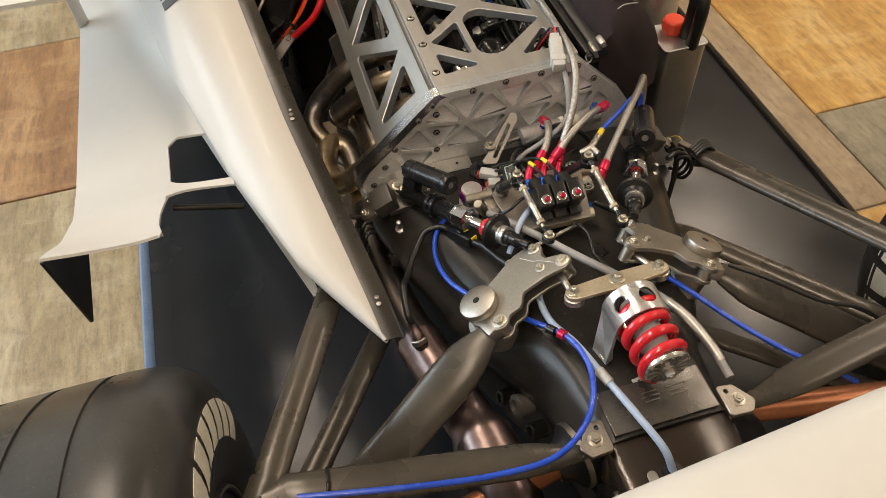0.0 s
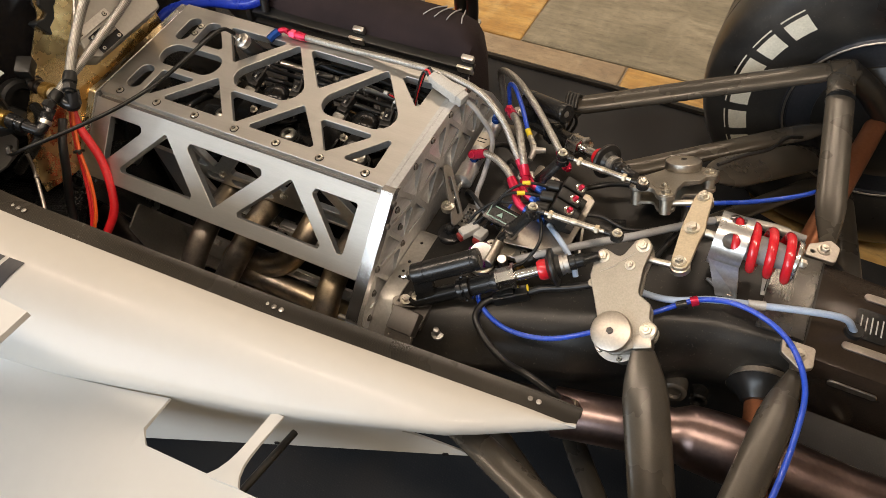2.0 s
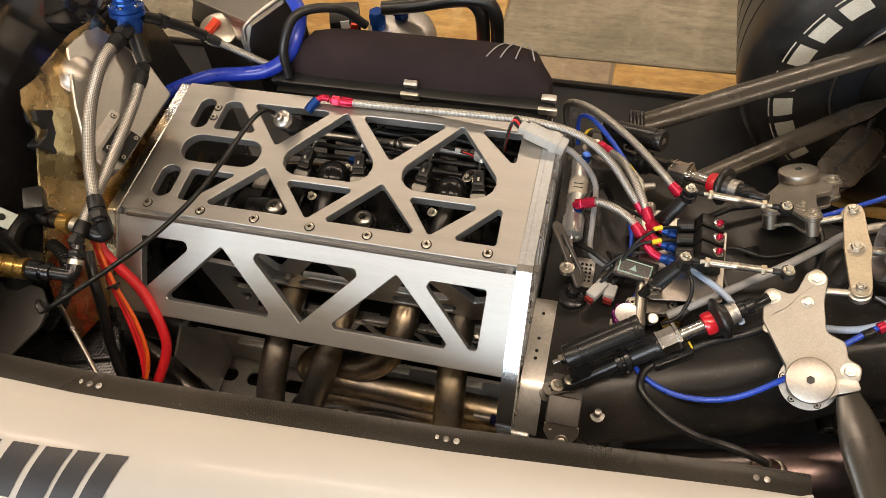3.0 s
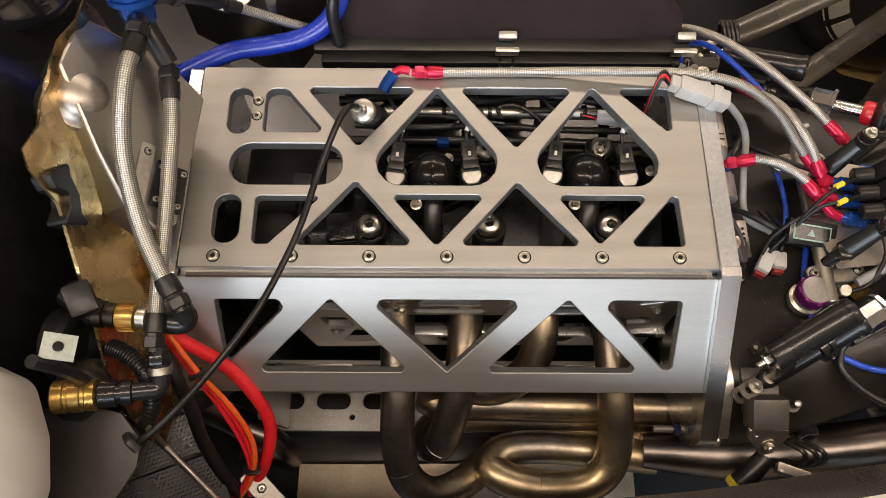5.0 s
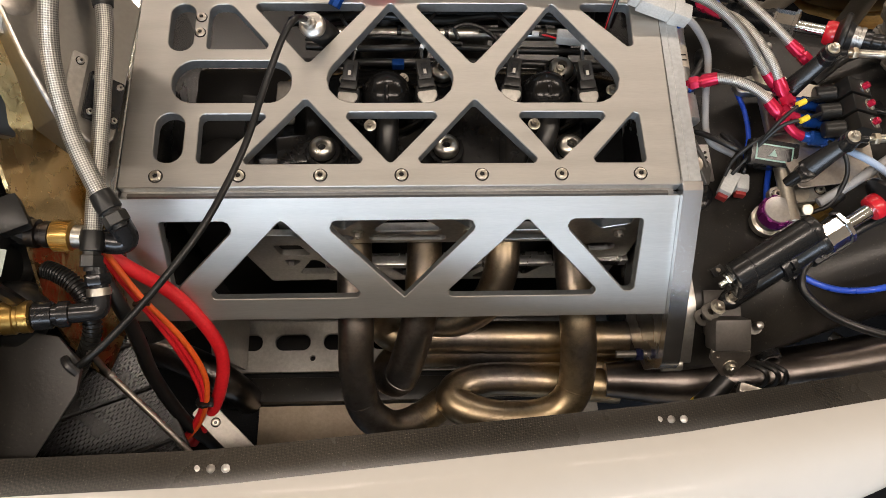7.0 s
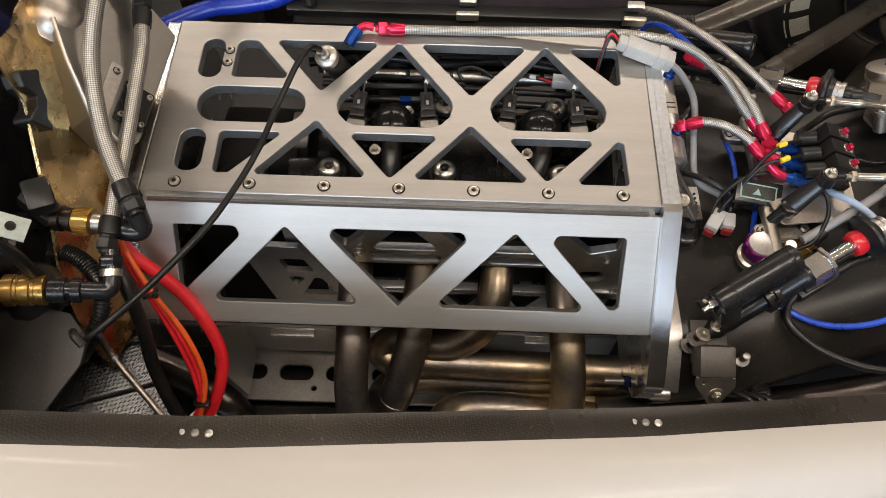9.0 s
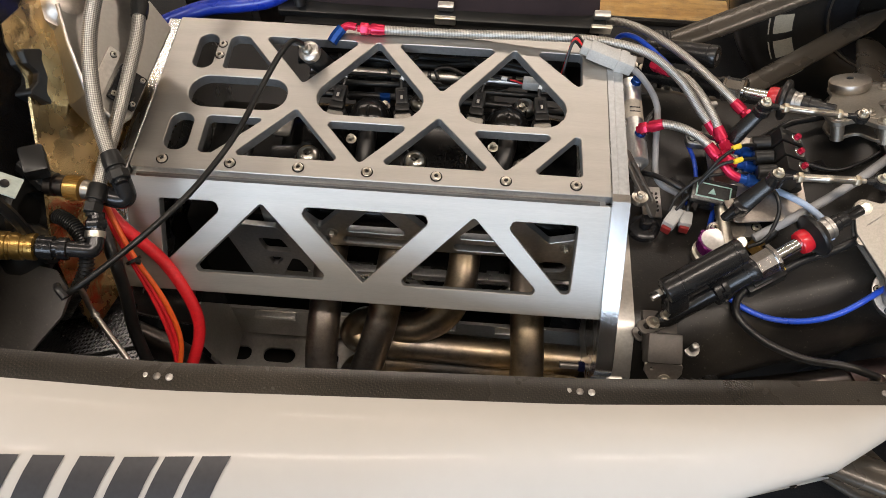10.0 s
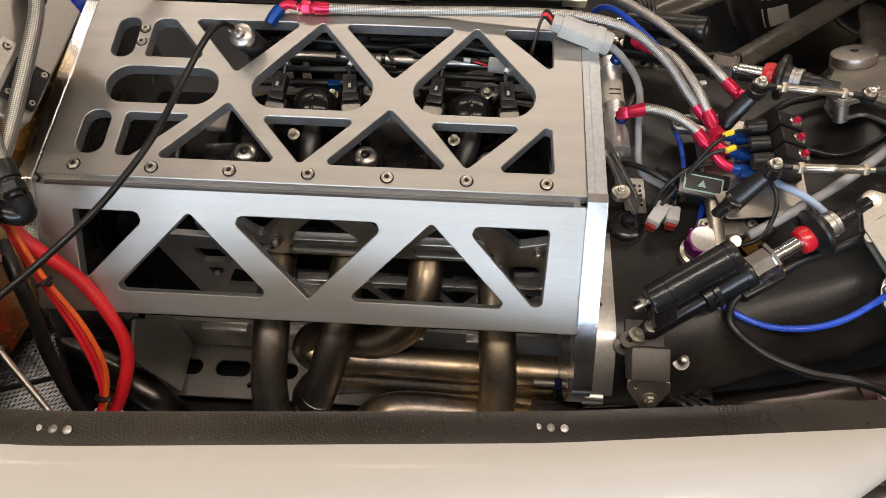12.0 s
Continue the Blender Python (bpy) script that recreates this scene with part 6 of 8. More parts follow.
# ---- third spring and its beam on the gearbox top ----
def third_spring():
    t = thing("third_spring", (0.76, 0.008, 0.445), "red coil spring in a silver drilled cup on the gearbox top", "coil spring")
    c = Vector((0.0, 0.012, 0.507))
    R = 0.037
    bm = B()
    seg, holes = 132, {}
    xs = [0.722 + 0.042 * i / 24 for i in range(25)]
    HR = 0.0112
    drilled = [(0.7435, radians(a)) for a in (76, 132, 20, 208, 332)]

    def near(x, a):
        return min((math.hypot(x - hx, (a - ha) * R), hx, ha) for hx, ha in drilled)

    def on_cup(x, a, r):
        dd, hx, ha = near(x, a)
        if abs(dd - HR) < 0.0011:
            x, a = hx + (x - hx) * HR / dd, ha + (a - ha) * HR / dd
        return c + Vector((x, math.cos(a) * r, math.sin(a) * r))

    for r, fl in ((R, False), (R - 0.003, True)):
        rings = [[bm.verts.new(on_cup(x, radians(k * 360 / seg), r)) for k in range(seg)] for x in xs]
        for i in range(len(xs) - 1):
            for k in range(seg):
                if near((xs[i] + xs[i + 1]) / 2, radians((k + 0.5) * 360 / seg))[0] > HR:
                    q = (rings[i][k], rings[i][(k + 1) % seg], rings[i + 1][(k + 1) % seg], rings[i + 1][k])
                    bm.faces.new(q[::-1] if fl else q)
        holes[fl] = rings
    for i in (0, -1):
        add_ring_faces(bm, holes[False][i], holes[True][i])
    bmesh.ops.recalc_face_normals(bm, faces=bm.faces)
    cup = part("cup", bm, SILVER, t, "silver cup with round holes")
    for s in (1, -1):
        m = Matrix.Translation((0.768, 0.012, 0.4505)) @ Matrix.Diagonal((1, s, s, 1))
        part("foot", plate(B(), rounded([(-0.042, 0.030), (-0.010, 0.030), (0.004, 0.036), (0.004, 0.048), (-0.010, 0.050), (-0.032, 0.036)], 0.006), [], 0.005, m, 0.0006), SILVER, cup)
        quad = [(0.723, 0.0325, 0.503), (0.763, 0.0325, 0.503), (0.775, 0.044, 0.4525), (0.748, 0.050, 0.4525)]
        part("gusset", loft(B(), [[Vector((x, 0.012 + s * (y + dy), z)) for x, y, z in quad] for dy in (0.0, 0.004)]), SILVER, cup)
        hex_bolt("bolt", cup, (0.764, 0.012 + s * 0.042, 0.4515 if s > 0 else 0.4555), (0, 0, 1), 0.0055, 0.004)
    n = 150
    line = []
    for i in range(n + 1):
        a = 2 * math.pi * 3.7 * i / n
        line.append(c + Vector((0.742 + 0.082 * i / n, math.cos(a) * 0.0285, math.sin(a) * 0.0285)))
    part("spring", tube(B(), line, 0.0064, 12, raw=True), SPRING, t, "glossy red coil spring", 60)
    part("rubber_core", lathe(B(), c + Vector((0.73, 0, 0)), (1, 0, 0), [(0.016, 0), (0.019, 0.01), (0.019, 0.06), (0.016, 0.085)], 24), GREYWIRE, t, "grey rubber core")
    end = part("end_cap", lathe(B(), c + Vector((0.8225, 0, 0)), (1, 0, 0), [(0.0285, 0), (0.0295, 0.001), (0.0295, 0.005), (0.0275, 0.0068), (0.012, 0.0078), (0.006, 0.0078)], 36), ALU_EDGE, t, "silver fluted end cap")
    for k in range(12):
        a = 2 * math.pi * k / 12
        part("flute", box(B(), c + Vector((0.8300, math.cos(a) * 0.020, math.sin(a) * 0.020)), (0.0012, 0.013, 0.0028), rot(math.degrees(a), 0, 0)), BRACKET, end)
    hex_bolt("bolt", end, c + Vector((0.8303, 0, 0)), (1, 0, 0), 0.0062, 0.008)
    part("through_rod", cyl(B(), c + Vector((0.69, 0, 0)), c + Vector((0.725, 0, 0)), 0.006, seg=14), STEEL, t)


def t_bar():
    t = thing("roll_bar_beam", (0.69, 0.01, 0.445), "pale gold plated cross beam with three bolts between the rockers", "suspension link")
    n = Vector((-0.25, -0.05, 1)).normalized()
    m = Matrix.Translation((0.6905, 0.010, 0.5105)) @ basis((0, 1, 0), n).to_4x4()
    out = [(-0.073, -0.010), (-0.060, -0.014), (-0.02, -0.016), (0.0, -0.019), (0.02, -0.016), (0.060, -0.014), (0.073, -0.010), (0.074, 0.008), (0.060, 0.012), (0.022, 0.014), (0, 0.015), (-0.022, 0.014), (-0.060, 0.012), (-0.074, 0.008)]
    part("beam", plate(B(), rounded([(x * 0.97, y * 0.95) for x, y in out], 0.008, 3), [], 0.006, m, 0.0008), GILT, t, "pale gold plated beam")
    for x in (-0.060, 0.0, 0.060):
        hex_bolt("bolt", t, m @ Vector((x, 0, 0.0002)), n, 0.0075 if x == 0 else 0.0062, 0.006)
        if x:
            part("ball_joint", lathe(B(), m @ Vector((x, 0, -0.018)), n, [(0.010, 0), (0.0135, 0.002), (0.0135, 0.010), (0.010, 0.012)], 20), STEEL, t)
    part("post", cyl(B(), m @ Vector((0, 0, -0.006)), (0.692, 0.01, 0.436), 0.0085, 0.011, 16), TITAN, t)
    for s in (1, -1):
        a = Vector((0.639, 0.005 + s * 0.054, 0.488))
        b = m @ Vector((s * 0.060, 0, -0.012))
        part("link", tube(B(), [a, a.lerp(b, 0.3), a.lerp(b, 0.7), b], 0.0048, 10), STEEL, t, "short plated link")


third_spring()
t_bar()


def link_rod(name, a, b, label):
    """A turnbuckle link: ball joints, lock nuts and a ribbed bright tube."""
    t = thing(name, a, label, "link rod", "roll bar links")
    a, b = Vector(a), Vector(b)
    d = (b - a).normalized()
    L = (b - a).length
    part("tube", lathe(B(), a, d, [(0.0030, 0.016), (0.0030, 0.026), (0.0046, 0.027), (0.0046, L * 0.5 - 0.004), (0.0052, L * 0.5 - 0.003), (0.0052, L * 0.5 + 0.003), (0.0046, L * 0.5 + 0.004), (0.0046, L - 0.027), (0.0030, L - 0.026), (0.0030, L - 0.016)], 14), STEEL, t, "bright steel turnbuckle")
    for k in (-1, 0, 1):
        off = Vector((0, 0, 1)).cross(d).normalized() * (0.0027 * k) + Vector((0, 0, 0.0040 - 0.0010 * abs(k)))
        part("rib", tube(B(), [a + d * 0.030 + off, a + d * (L - 0.030) + off], 0.0007, 6), BRACKET, t)
    for h in (0.024, L - 0.031):
        hexnut(bm := B(), a + d * h, d, 0.0066, 0.006)
        part("lock_nut", bm, GILT, t)
    for p, s in ((a, 1), (b, -1)):
        part("joint", lathe(B(), p - Vector((0, 0, 0.005)), (0, 0, 1), [(0.006, 0), (0.0092, 0.001), (0.0092, 0.009), (0.006, 0.010)], 18), BLACK, t)
        part("neck", cyl(B(), p, p + d * s * 0.018, 0.005, 0.0036, 12), BLACK, t)
        hex_bolt("bolt", t, p + Vector((0, 0, 0.005)), (0, 0, 1), 0.0048, 0.005)


link_rod("roll_bar_link", (0.483, 0.058, 0.524), (0.606, 0.056, 0.516), "ribbed steel roll bar link with gold lock nuts, far rocker")
link_rod("roll_bar_link", (0.482, -0.0525, 0.519), (0.604, -0.051, 0.519), "ribbed steel roll bar link with gold lock nuts, near rocker")


# ---- control hardware behind the engine ----
def fitting(t, p, d, length=0.030, r=0.0085, mt=None):
    """An anodised hose end: two hex collars and a tapered sleeve."""
    p, d = Vector(p), Vector(d).normalized()
    bm = lathe(B(), p, d, [(r * 0.62, 0), (r * 0.62, length * 0.12)], 16)
    lathe(bm, p + d * length * 0.10, d, [(r * 0.95, 0), (r * 1.05, 0.0008), (r * 1.05, length * 0.26), (r * 0.95, length * 0.30)], 6)
    lathe(bm, p + d * length * 0.40, d, [(r * 0.8, 0), (r * 0.8, length * 0.08), (r * 1.02, length * 0.10), (r * 1.02, length * 0.36), (r * 0.92, length * 0.58)], 12)
    return part("hose_end", bm, mt or RED, t, "red anodised hose end" if mt is None else "", 30)


def hose(name, pts, r, label, ends=(True, True), mt=None, group="", endmt=None, n=10):
    t = thing(name, pts[0], label, "hose", group)
    s = spline(pts, n)
    part("sleeve", tube(B(), s, r, 16, raw=True), mt or BRAID, t, "", 60)
    if ends[0]:
        fitting(t, s[0] - (s[1] - s[0]).normalized() * 0.020, s[1] - s[0], 0.036, r * 1.32, endmt)
    if ends[1]:
        fitting(t, s[-1] + (s[-1] - s[-2]).normalized() * 0.020, s[-2] - s[-1], 0.036, r * 1.32, endmt)
    return t


HOSES = "braided hoses"
hose("braided_hose", [(0.428, 0.040, 0.492), (0.408, 0.055, 0.508), (0.375, 0.080, 0.538), (0.330, 0.098, 0.562), (0.27, 0.108, 0.569), (0.18, 0.113, 0.566), (0.08, 0.116, 0.560), (-0.020, 0.114, 0.561)], 0.0056, "braided stainless hose with red ends lying along the cage top", (True, True), group=HOSES)
hose("braided_hose", [(0.428, 0.006, 0.484), (0.412, 0.022, 0.492), (0.388, 0.036, 0.496), (0.364, 0.044, 0.494), (0.350, 0.046, 0.486)], 0.0058, "short braided stainless hose with red ends beside the actuator", group=HOSES)
hose("braided_hose", [(0.436, 0.028, 0.492), (0.418, 0.058, 0.512), (0.392, 0.100, 0.520), (0.366, 0.135, 0.505)], 0.0058, "braided stainless hose with red ends rising from the valve block", group=HOSES)
hose("braided_hose", [(0.474, 0.092, 0.480), (0.440, 0.124, 0.494), (0.390, 0.170, 0.506), (0.340, 0.214, 0.505), (0.302, 0.242, 0.490), (0.296, 0.252, 0.455), (0.31, 0.248, 0.39)], 0.0058, "braided stainless hose arching behind the airbox", (True, False), group=HOSES)
t = thing("blue_line", (0.41, 0.13, 0.48), "thin blue line with a yellow marker sleeve", "hose")
part("sleeve", tube(B(), [(0.320, 0.235, 0.41), (0.318, 0.236, 0.465), (0.338, 0.212, 0.490), (0.372, 0.166, 0.493), (0.400, 0.123, 0.490)], 0.0038, 12), BLUEHOSE, t)
part("marker", cyl(B(), (0.400, 0.123, 0.490), (0.408, 0.114, 0.487), 0.0046), YELLOW, t, "yellow marker sleeve")
part("coupling", lathe(B(), (0.408, 0.114, 0.487), (0.6, -0.7, -0.2), [(0.004, 0), (0.0052, 0.001), (0.0052, 0.008), (0.004, 0.009), (0.004, 0.013), (0.0058, 0.014), (0.0058, 0.020), (0.004, 0.021)], 10), STEEL, t, "plated coupling")
yp = Vector((0.424, 0.094, 0.480))
bm = B()
for d in ((-0.6, 0.8, 0.4), (0.8, 0.3, 0.0), (0.0, -0.9, -0.3)):
    cyl(bm, yp, yp + Vector(d).normalized() * 0.018, 0.006, 0.0045, 12)
part("y_piece", bm, ALU_DULL, t, "small cast y-piece")


def valve_block():
    t = thing("valve_block", (0.50, 0.005, 0.42), "three black solenoid valves with red caps on silver bracket", "valve block")
    m = Matrix.Translation((0, 0, 0.436)) @ Matrix.Rotation(radians(-3), 4, "Y")
    part("bracket", plate(B(), rounded([(0.430, 0.058), (0.455, 0.068), (0.545, 0.045), (0.540, -0.072), (0.450, -0.080), (0.432, -0.02)], 0.004), [circle2(0.445, 0.05, 0.003), circle2(0.53, -0.06, 0.003)], 0.0025, m, 0.0004), TITAN, t, "pale plated bracket plate")
    part("tray_lip", box(B(), (0.543, -0.014, 0.4365), (0.004, 0.115, 0.014), rot(0, 25, 14)), ALU_DULL, t)
    part("rod", cyl(B(), (0.525, -0.060, 0.450), (0.530, 0.055, 0.453), 0.010, seg=18, bev=0.001), GILT, t, "short metal bar")
    for k in range(3):
        y = 0.025 - 0.0235 * k
        c = Vector((0.512, y, 0.490))
        r = rot(0, 22, 0)
        v = part("valve", box(B(), c, (0.034, 0.0205, 0.034), r, 0.002), PLASTIC, t, "black solenoid valve")
        part("pedestal", box(B(), c + Vector((0.006, 0, -0.030)), (0.024, 0.019, 0.034), r, 0.002), PLASTIC, v)
        ring = part("red_cap", lathe(B(), c + r @ Vector((0.007, 0, 0.0165)), r @ Vector((0, 0, 1)), [(0.0075, 0), (0.0075, 0.0012), (0.0066, 0.0016), (0.0030, 0.0016)], 16), CHROME, v, "bright ring")
        part("button", lathe(B(), c + r @ Vector((0.007, 0.001, 0.0172)), r @ Vector((0.15, 0, 1)), [(0.0040, 0), (0.0040, 0.005), (0.0030, 0.006)], 8), RED, ring, "red cap")
        part("plug", cyl(B(), (0.497, y, 0.492), (0.474, y, 0.488), 0.0095, seg=18, bev=0.0015), PLASTIC, v)
        b0 = Vector((0.492, y - 0.004, 0.470))
        bl = lathe(B(), b0, (-1, 0.12, 0.12), [(0.0078, 0), (0.0078, 0.010), (0.0064, 0.011), (0.0064, 0.014), (0.0084, 0.015), (0.0084, 0.026), (0.0062, 0.028), (0.0062, 0.036)], 12)
        part("blue_adaptor", bl, BLUE, v, "blue anodised adaptor")
        part("elbow", tube(B(), [b0 + Vector((-0.034, 0.004, 0.004)), b0 + Vector((-0.046, 0.008, 0.008)), b0 + Vector((-0.056, 0.016, 0.014))], 0.0058, 12), RED, v, "red anodised elbow")
    part("blue_plug", lathe(B(), (0.511, 0.058, 0.450), (0.8, -0.5, 0.25), [(0.006, 0), (0.006, 0.008), (0.008, 0.009), (0.008, 0.018), (0.005, 0.020)], 6), BLUE, t, "blue anodised adaptor")


def levers():
    t = thing("roll_bar_lever", (0.455, -0.06, 0.42), "black roll bar levers on a shaft in silver bearing carriers", "lever")
    for y0, y1, z, k in ((-0.051, -0.070, 0.512, 0.68), (0.058, 0.034, 0.516, 0.8)):
        a, foot = Vector((0.483, y0, z)), Vector((0.440, y1, 0.450))
        b = a.lerp(foot, k)
        l = part("lever", tube(B(), [a, a.lerp(b, 0.5), b], lambda s: 0.0085 + 0.004 * s, 14, 6, 0.6), BLACK, t, "black lever arm")
        part("stem", cyl(B(), b, foot, 0.0085, 0.007, 14), BLACK, l)
        part("tip", lathe(B(), a - Vector((0, 0, 0.006)), (0, 0, 1), [(0.0105, 0), (0.0105, 0.009), (0.008, 0.011)], 18), BLACK, l)
        part("hub", lathe(B(), b + Vector((0, 0, -0.010)), (0.1, 0, 1), [(0.010, 0), (0.011, 0.002), (0.011, 0.016), (0.008, 0.018)], 18), BLACK, l)
    part("shaft", cyl(B(), (0.440, -0.118, 0.446), (0.440, 0.092, 0.446), 0.0085, seg=18, bev=0.001), STEEL, t, "bare steel shaft")
    for y in (-0.086, 0.072):
        m = Matrix.Translation((0.455 if y < 0 else 0.442, y + (0.008 if y < 0 else 0), 0.444)) @ Matrix.Rotation(radians(6), 4, "Z")
        c = part("carrier", plate(B(), rounded([(-0.034, -0.009), (-0.014, -0.013), (0.014, -0.013), (0.034, -0.009), (0.034, 0.009), (0.014, 0.013), (-0.014, 0.013), (-0.034, 0.009)], 0.007), [], 0.010, m, 0.0010), ALU_DULL, t, "silver bearing carrier")
        part("bore", lathe(B(), m @ Vector((0, 0, -0.002)), (0, 0, 1), [(0.0125, 0), (0.0125, 0.0032), (0.0095, 0.0036)], 20), STEEL, c)
        for dx in (-0.026, 0.026):
            socket_bolt("bolt", c, m @ Vector((dx, 0, 0)), (0, 0, 1), 0.0048, STEEL, 0.004)
    part("upright_pin", cyl(B(), (0.455, -0.092, 0.425), (0.457, -0.104, 0.452), 0.0072, seg=16, bev=0.001), STEEL, t)


def actuator():
    t = thing("shift_actuator", (0.335, 0.06, 0.40), "silver shift actuator cylinder with a clevis rod along the bulkhead", "actuator")
    a, b = Vector((0.333, 0.150, 0.462)), Vector((0.336, 0.010, 0.450))
    d = (b - a).normalized()
    L = (b - a).length
    cy = part("cylinder", lathe(B(), a, d, [(0.0105, 0), (0.0145, 0.002), (0.0145, 0.016), (0.0135, 0.017), (0.0135, L - 0.034), (0.0155, L - 0.033), (0.0155, L - 0.002), (0.012, L)], 28), SILVER, t, "polished silver cylinder")
    part("paper_band", lathe(B(), a + d * 0.040, d, [(0.0137, 0), (0.0139, 0.0002), (0.0139, 0.030), (0.0137, 0.0302)], 28), PAPER, cy, "cream paper label")
    for k in range(2):
        part("text_bar", box(B(), a + d * (0.056 + 0.007 * k) + Vector((0, 0, 0.0139)), (0.014, 0.0016, 0.0005)), PLASTIC, cy)
    for h in (0.012, 0.100):
        q = a + d * h + Vector((0.004, 0, 0.013))
        part("port", lathe(B(), q, (0.15, 0, 1), [(0.0075, 0), (0.0075, 0.006), (0.0062, 0.007), (0.0062, 0.014)], 8), BLUE, cy, "blue anodised port")
    part("rod", lathe(B(), b, d, [(0.0042, 0), (0.0042, 0.016), (0.0062, 0.017), (0.0062, 0.024), (0.0052, 0.025), (0.0058, 0.042)], 12), CHROME, t, "chrome rod")
    e = b + d * 0.052
    part("rod_end", lathe(B(), e - Vector((0, 0, 0.005)), (0, 0, 1), [(0.006, 0), (0.0105, 0.001), (0.0105, 0.009), (0.006, 0.010)], 18), STEEL, t)
    hex_bolt("bolt", t, e + Vector((0, 0, 0.005)), (0, 0, 1), 0.005, 0.004)
    part("shift_arm", plate(B(), rounded([(-0.008, -0.010), (0.020, -0.010), (0.058, 0.060), (0.056, 0.072), (0.046, 0.072), (0.006, 0.008)], 0.005), [rounded([(0.014, 0.0), (0.020, 0.0), (0.046, 0.052), (0.042, 0.056)], 0.003)], 0.005,
                                  Matrix.Translation((0.352, -0.058, 0.438)) @ basis((0.25, 0.97, 0), (0.62, -0.16, 0.76)).to_4x4(), 0.0006), BRACKET, t, "skeleton alloy shift arm")
    part("pivot_base", lathe(B(), (0.350, -0.062, 0.402), (0, 0, 1), [(0.020, 0), (0.020, 0.010), (0.016, 0.013), (0.008, 0.013), (0.008, 0.026)], 24), BLACKANO, t, "round black pivot")
    for k in range(5):
        for j in range(3):
            part("hole", lathe(B(), (0.357 + 0.006 * j, -0.035 + 0.007 * k, 0.4125), (0, 0, 1), [(0.0018, 0), (0.0018, 0.0014)], 8), BLACK, t)
    part("perforated_plate", box(B(), (0.362, -0.02, 0.4105), (0.026, 0.05, 0.004), None, 0.001), ALU_DULL, t, "perforated sheet plate")


def small_boxes():
    t = thing("control_module", (0.424, -0.036, 0.43), "small black control module with a printed label", "control module")
    r = rot(22, 4, -8)
    c = Vector((0.428, -0.034, 0.455))
    b = part("case", box(B(), c, (0.056, 0.030, 0.016), r, 0.002), BLACK, t, "black module case")
    part("label", box(B(), c + r @ Vector((-0.001, 0, 0.0082)), (0.044, 0.019, 0.0006), r), LABELTEAL, b, "printed label with a pale green rim")
    part("mark", box(B(), c + r @ Vector((-0.001, 0, 0.0087)), (0.040, 0.0155, 0.0005), r), BLACK, b)
    part("mark", loft(B(), [[c + r @ Vector((-0.008, -0.004, z)), c + r @ Vector((0.002, -0.004, z)), c + r @ Vector((-0.002, 0.004, z))] for z in (0.0088, 0.0094)]), LABELTEAL, b)
    part("stand", box(B(), c - Vector((0, 0, 0.018)), (0.02, 0.016, 0.02), r, 0.002), PLASTIC, b)
    for p, q in (((0.374, -0.072, 0.426), (0.390, -0.046, 0.434)), ((0.398, -0.066, 0.421), (0.402, -0.046, 0.428))):
        k = thing("plug_connector", p, "grey sealed plug connector with a red insert", "connector", "plug connectors")
        p, q = Vector(p), Vector(q)
        part("body", box(B(), (p + q) / 2, (0.016, (q - p).length, 0.014), basis(Vector((q - p)).cross((0, 0, 1)), (0, 0, 1)), 0.003), GREYPLASTIC, k)
        part("insert", box(B(), p + (p - q).normalized() * 0.002, (0.012, 0.006, 0.010), basis(Vector((q - p)).cross((0, 0, 1)), (0, 0, 1)), 0.001), PLUGRED, k, "dark red insert")
        part("tail", tube(B(), [q, q + (q - p) * 0.3 + Vector((0, 0, 0.004)), q + Vector((0.01, 0.03, 0.0)), q + Vector((0.0, 0.06, -0.012))], 0.003, 8), PLASTIC, k)
    t = thing("filler_cap", (0.42, -0.104, 0.405), "purple anodised filler cap with a bright turned top", "cap")
    c = Vector((0.424, -0.103, 0.420))
    part("neck", lathe(B(), c, (0, 0, 1), [(0.019, -0.006), (0.020, 0.004), (0.0165, 0.006), (0.0165, 0.020)], 28), STEEL, t)
    part("collar", lathe(B(), c + Vector((0, 0, 0.014)), (0, 0, 1), [(0.015, 0), (0.0182, 0.001), (0.0182, 0.014), (0.0175, 0.016), (0.0160, 0.016)], 32), PURPLE, t, "purple anodised collar")
    for k in range(8):
        a = 2 * math.pi * k / 8
        part("grip", box(B(), c + Vector((math.cos(a) * 0.0180, math.sin(a) * 0.0180, 0.0235)), (0.003, 0.006, 0.013), rot(0, 0, math.degrees(a)), 0.0008), PURPLE, t)
    part("top", lathe(B(), c + Vector((0, 0, 0.029)), (0, 0, 1), [(0.0164, 0), (0.0160, 0.003), (0.003, 0.0040), (0, 0.0040)], 32), SILVER, t, "bright turned top")
    t = thing("temperature_sender", (0.49, -0.10, 0.41), "brass-coloured sender with a black plug", "sensor")
    p, d = Vector((0.478, -0.098, 0.425)), Vector((0.55, 0.35, 0.75)).normalized()
    part("body", lathe(B(), p, d, [(0.011, 0), (0.011, 0.012), (0.0085, 0.013), (0.0085, 0.020)], 8), BRASS, t, "brass-coloured body")
    part("plug", lathe(B(), p + d * 0.02, d, [(0.0075, 0), (0.0075, 0.016), (0.0055, 0.020)], 14), PLASTIC, t)
    t = thing("sensor_plug", (0.486, -0.126, 0.40), "black sensor plug with a yellow lock and its lead", "connector")
    c, r = Vector((0.488, -0.140, 0.424)), rot(0, -14, 28)
    part("body", box(B(), c, (0.052, 0.018, 0.018), r, 0.003), PLASTIC, t)
    part("latch", box(B(), c + r @ Vector((-0.006, 0, 0.010)), (0.024, 0.012, 0.005), r, 0.001), PLASTIC, t)
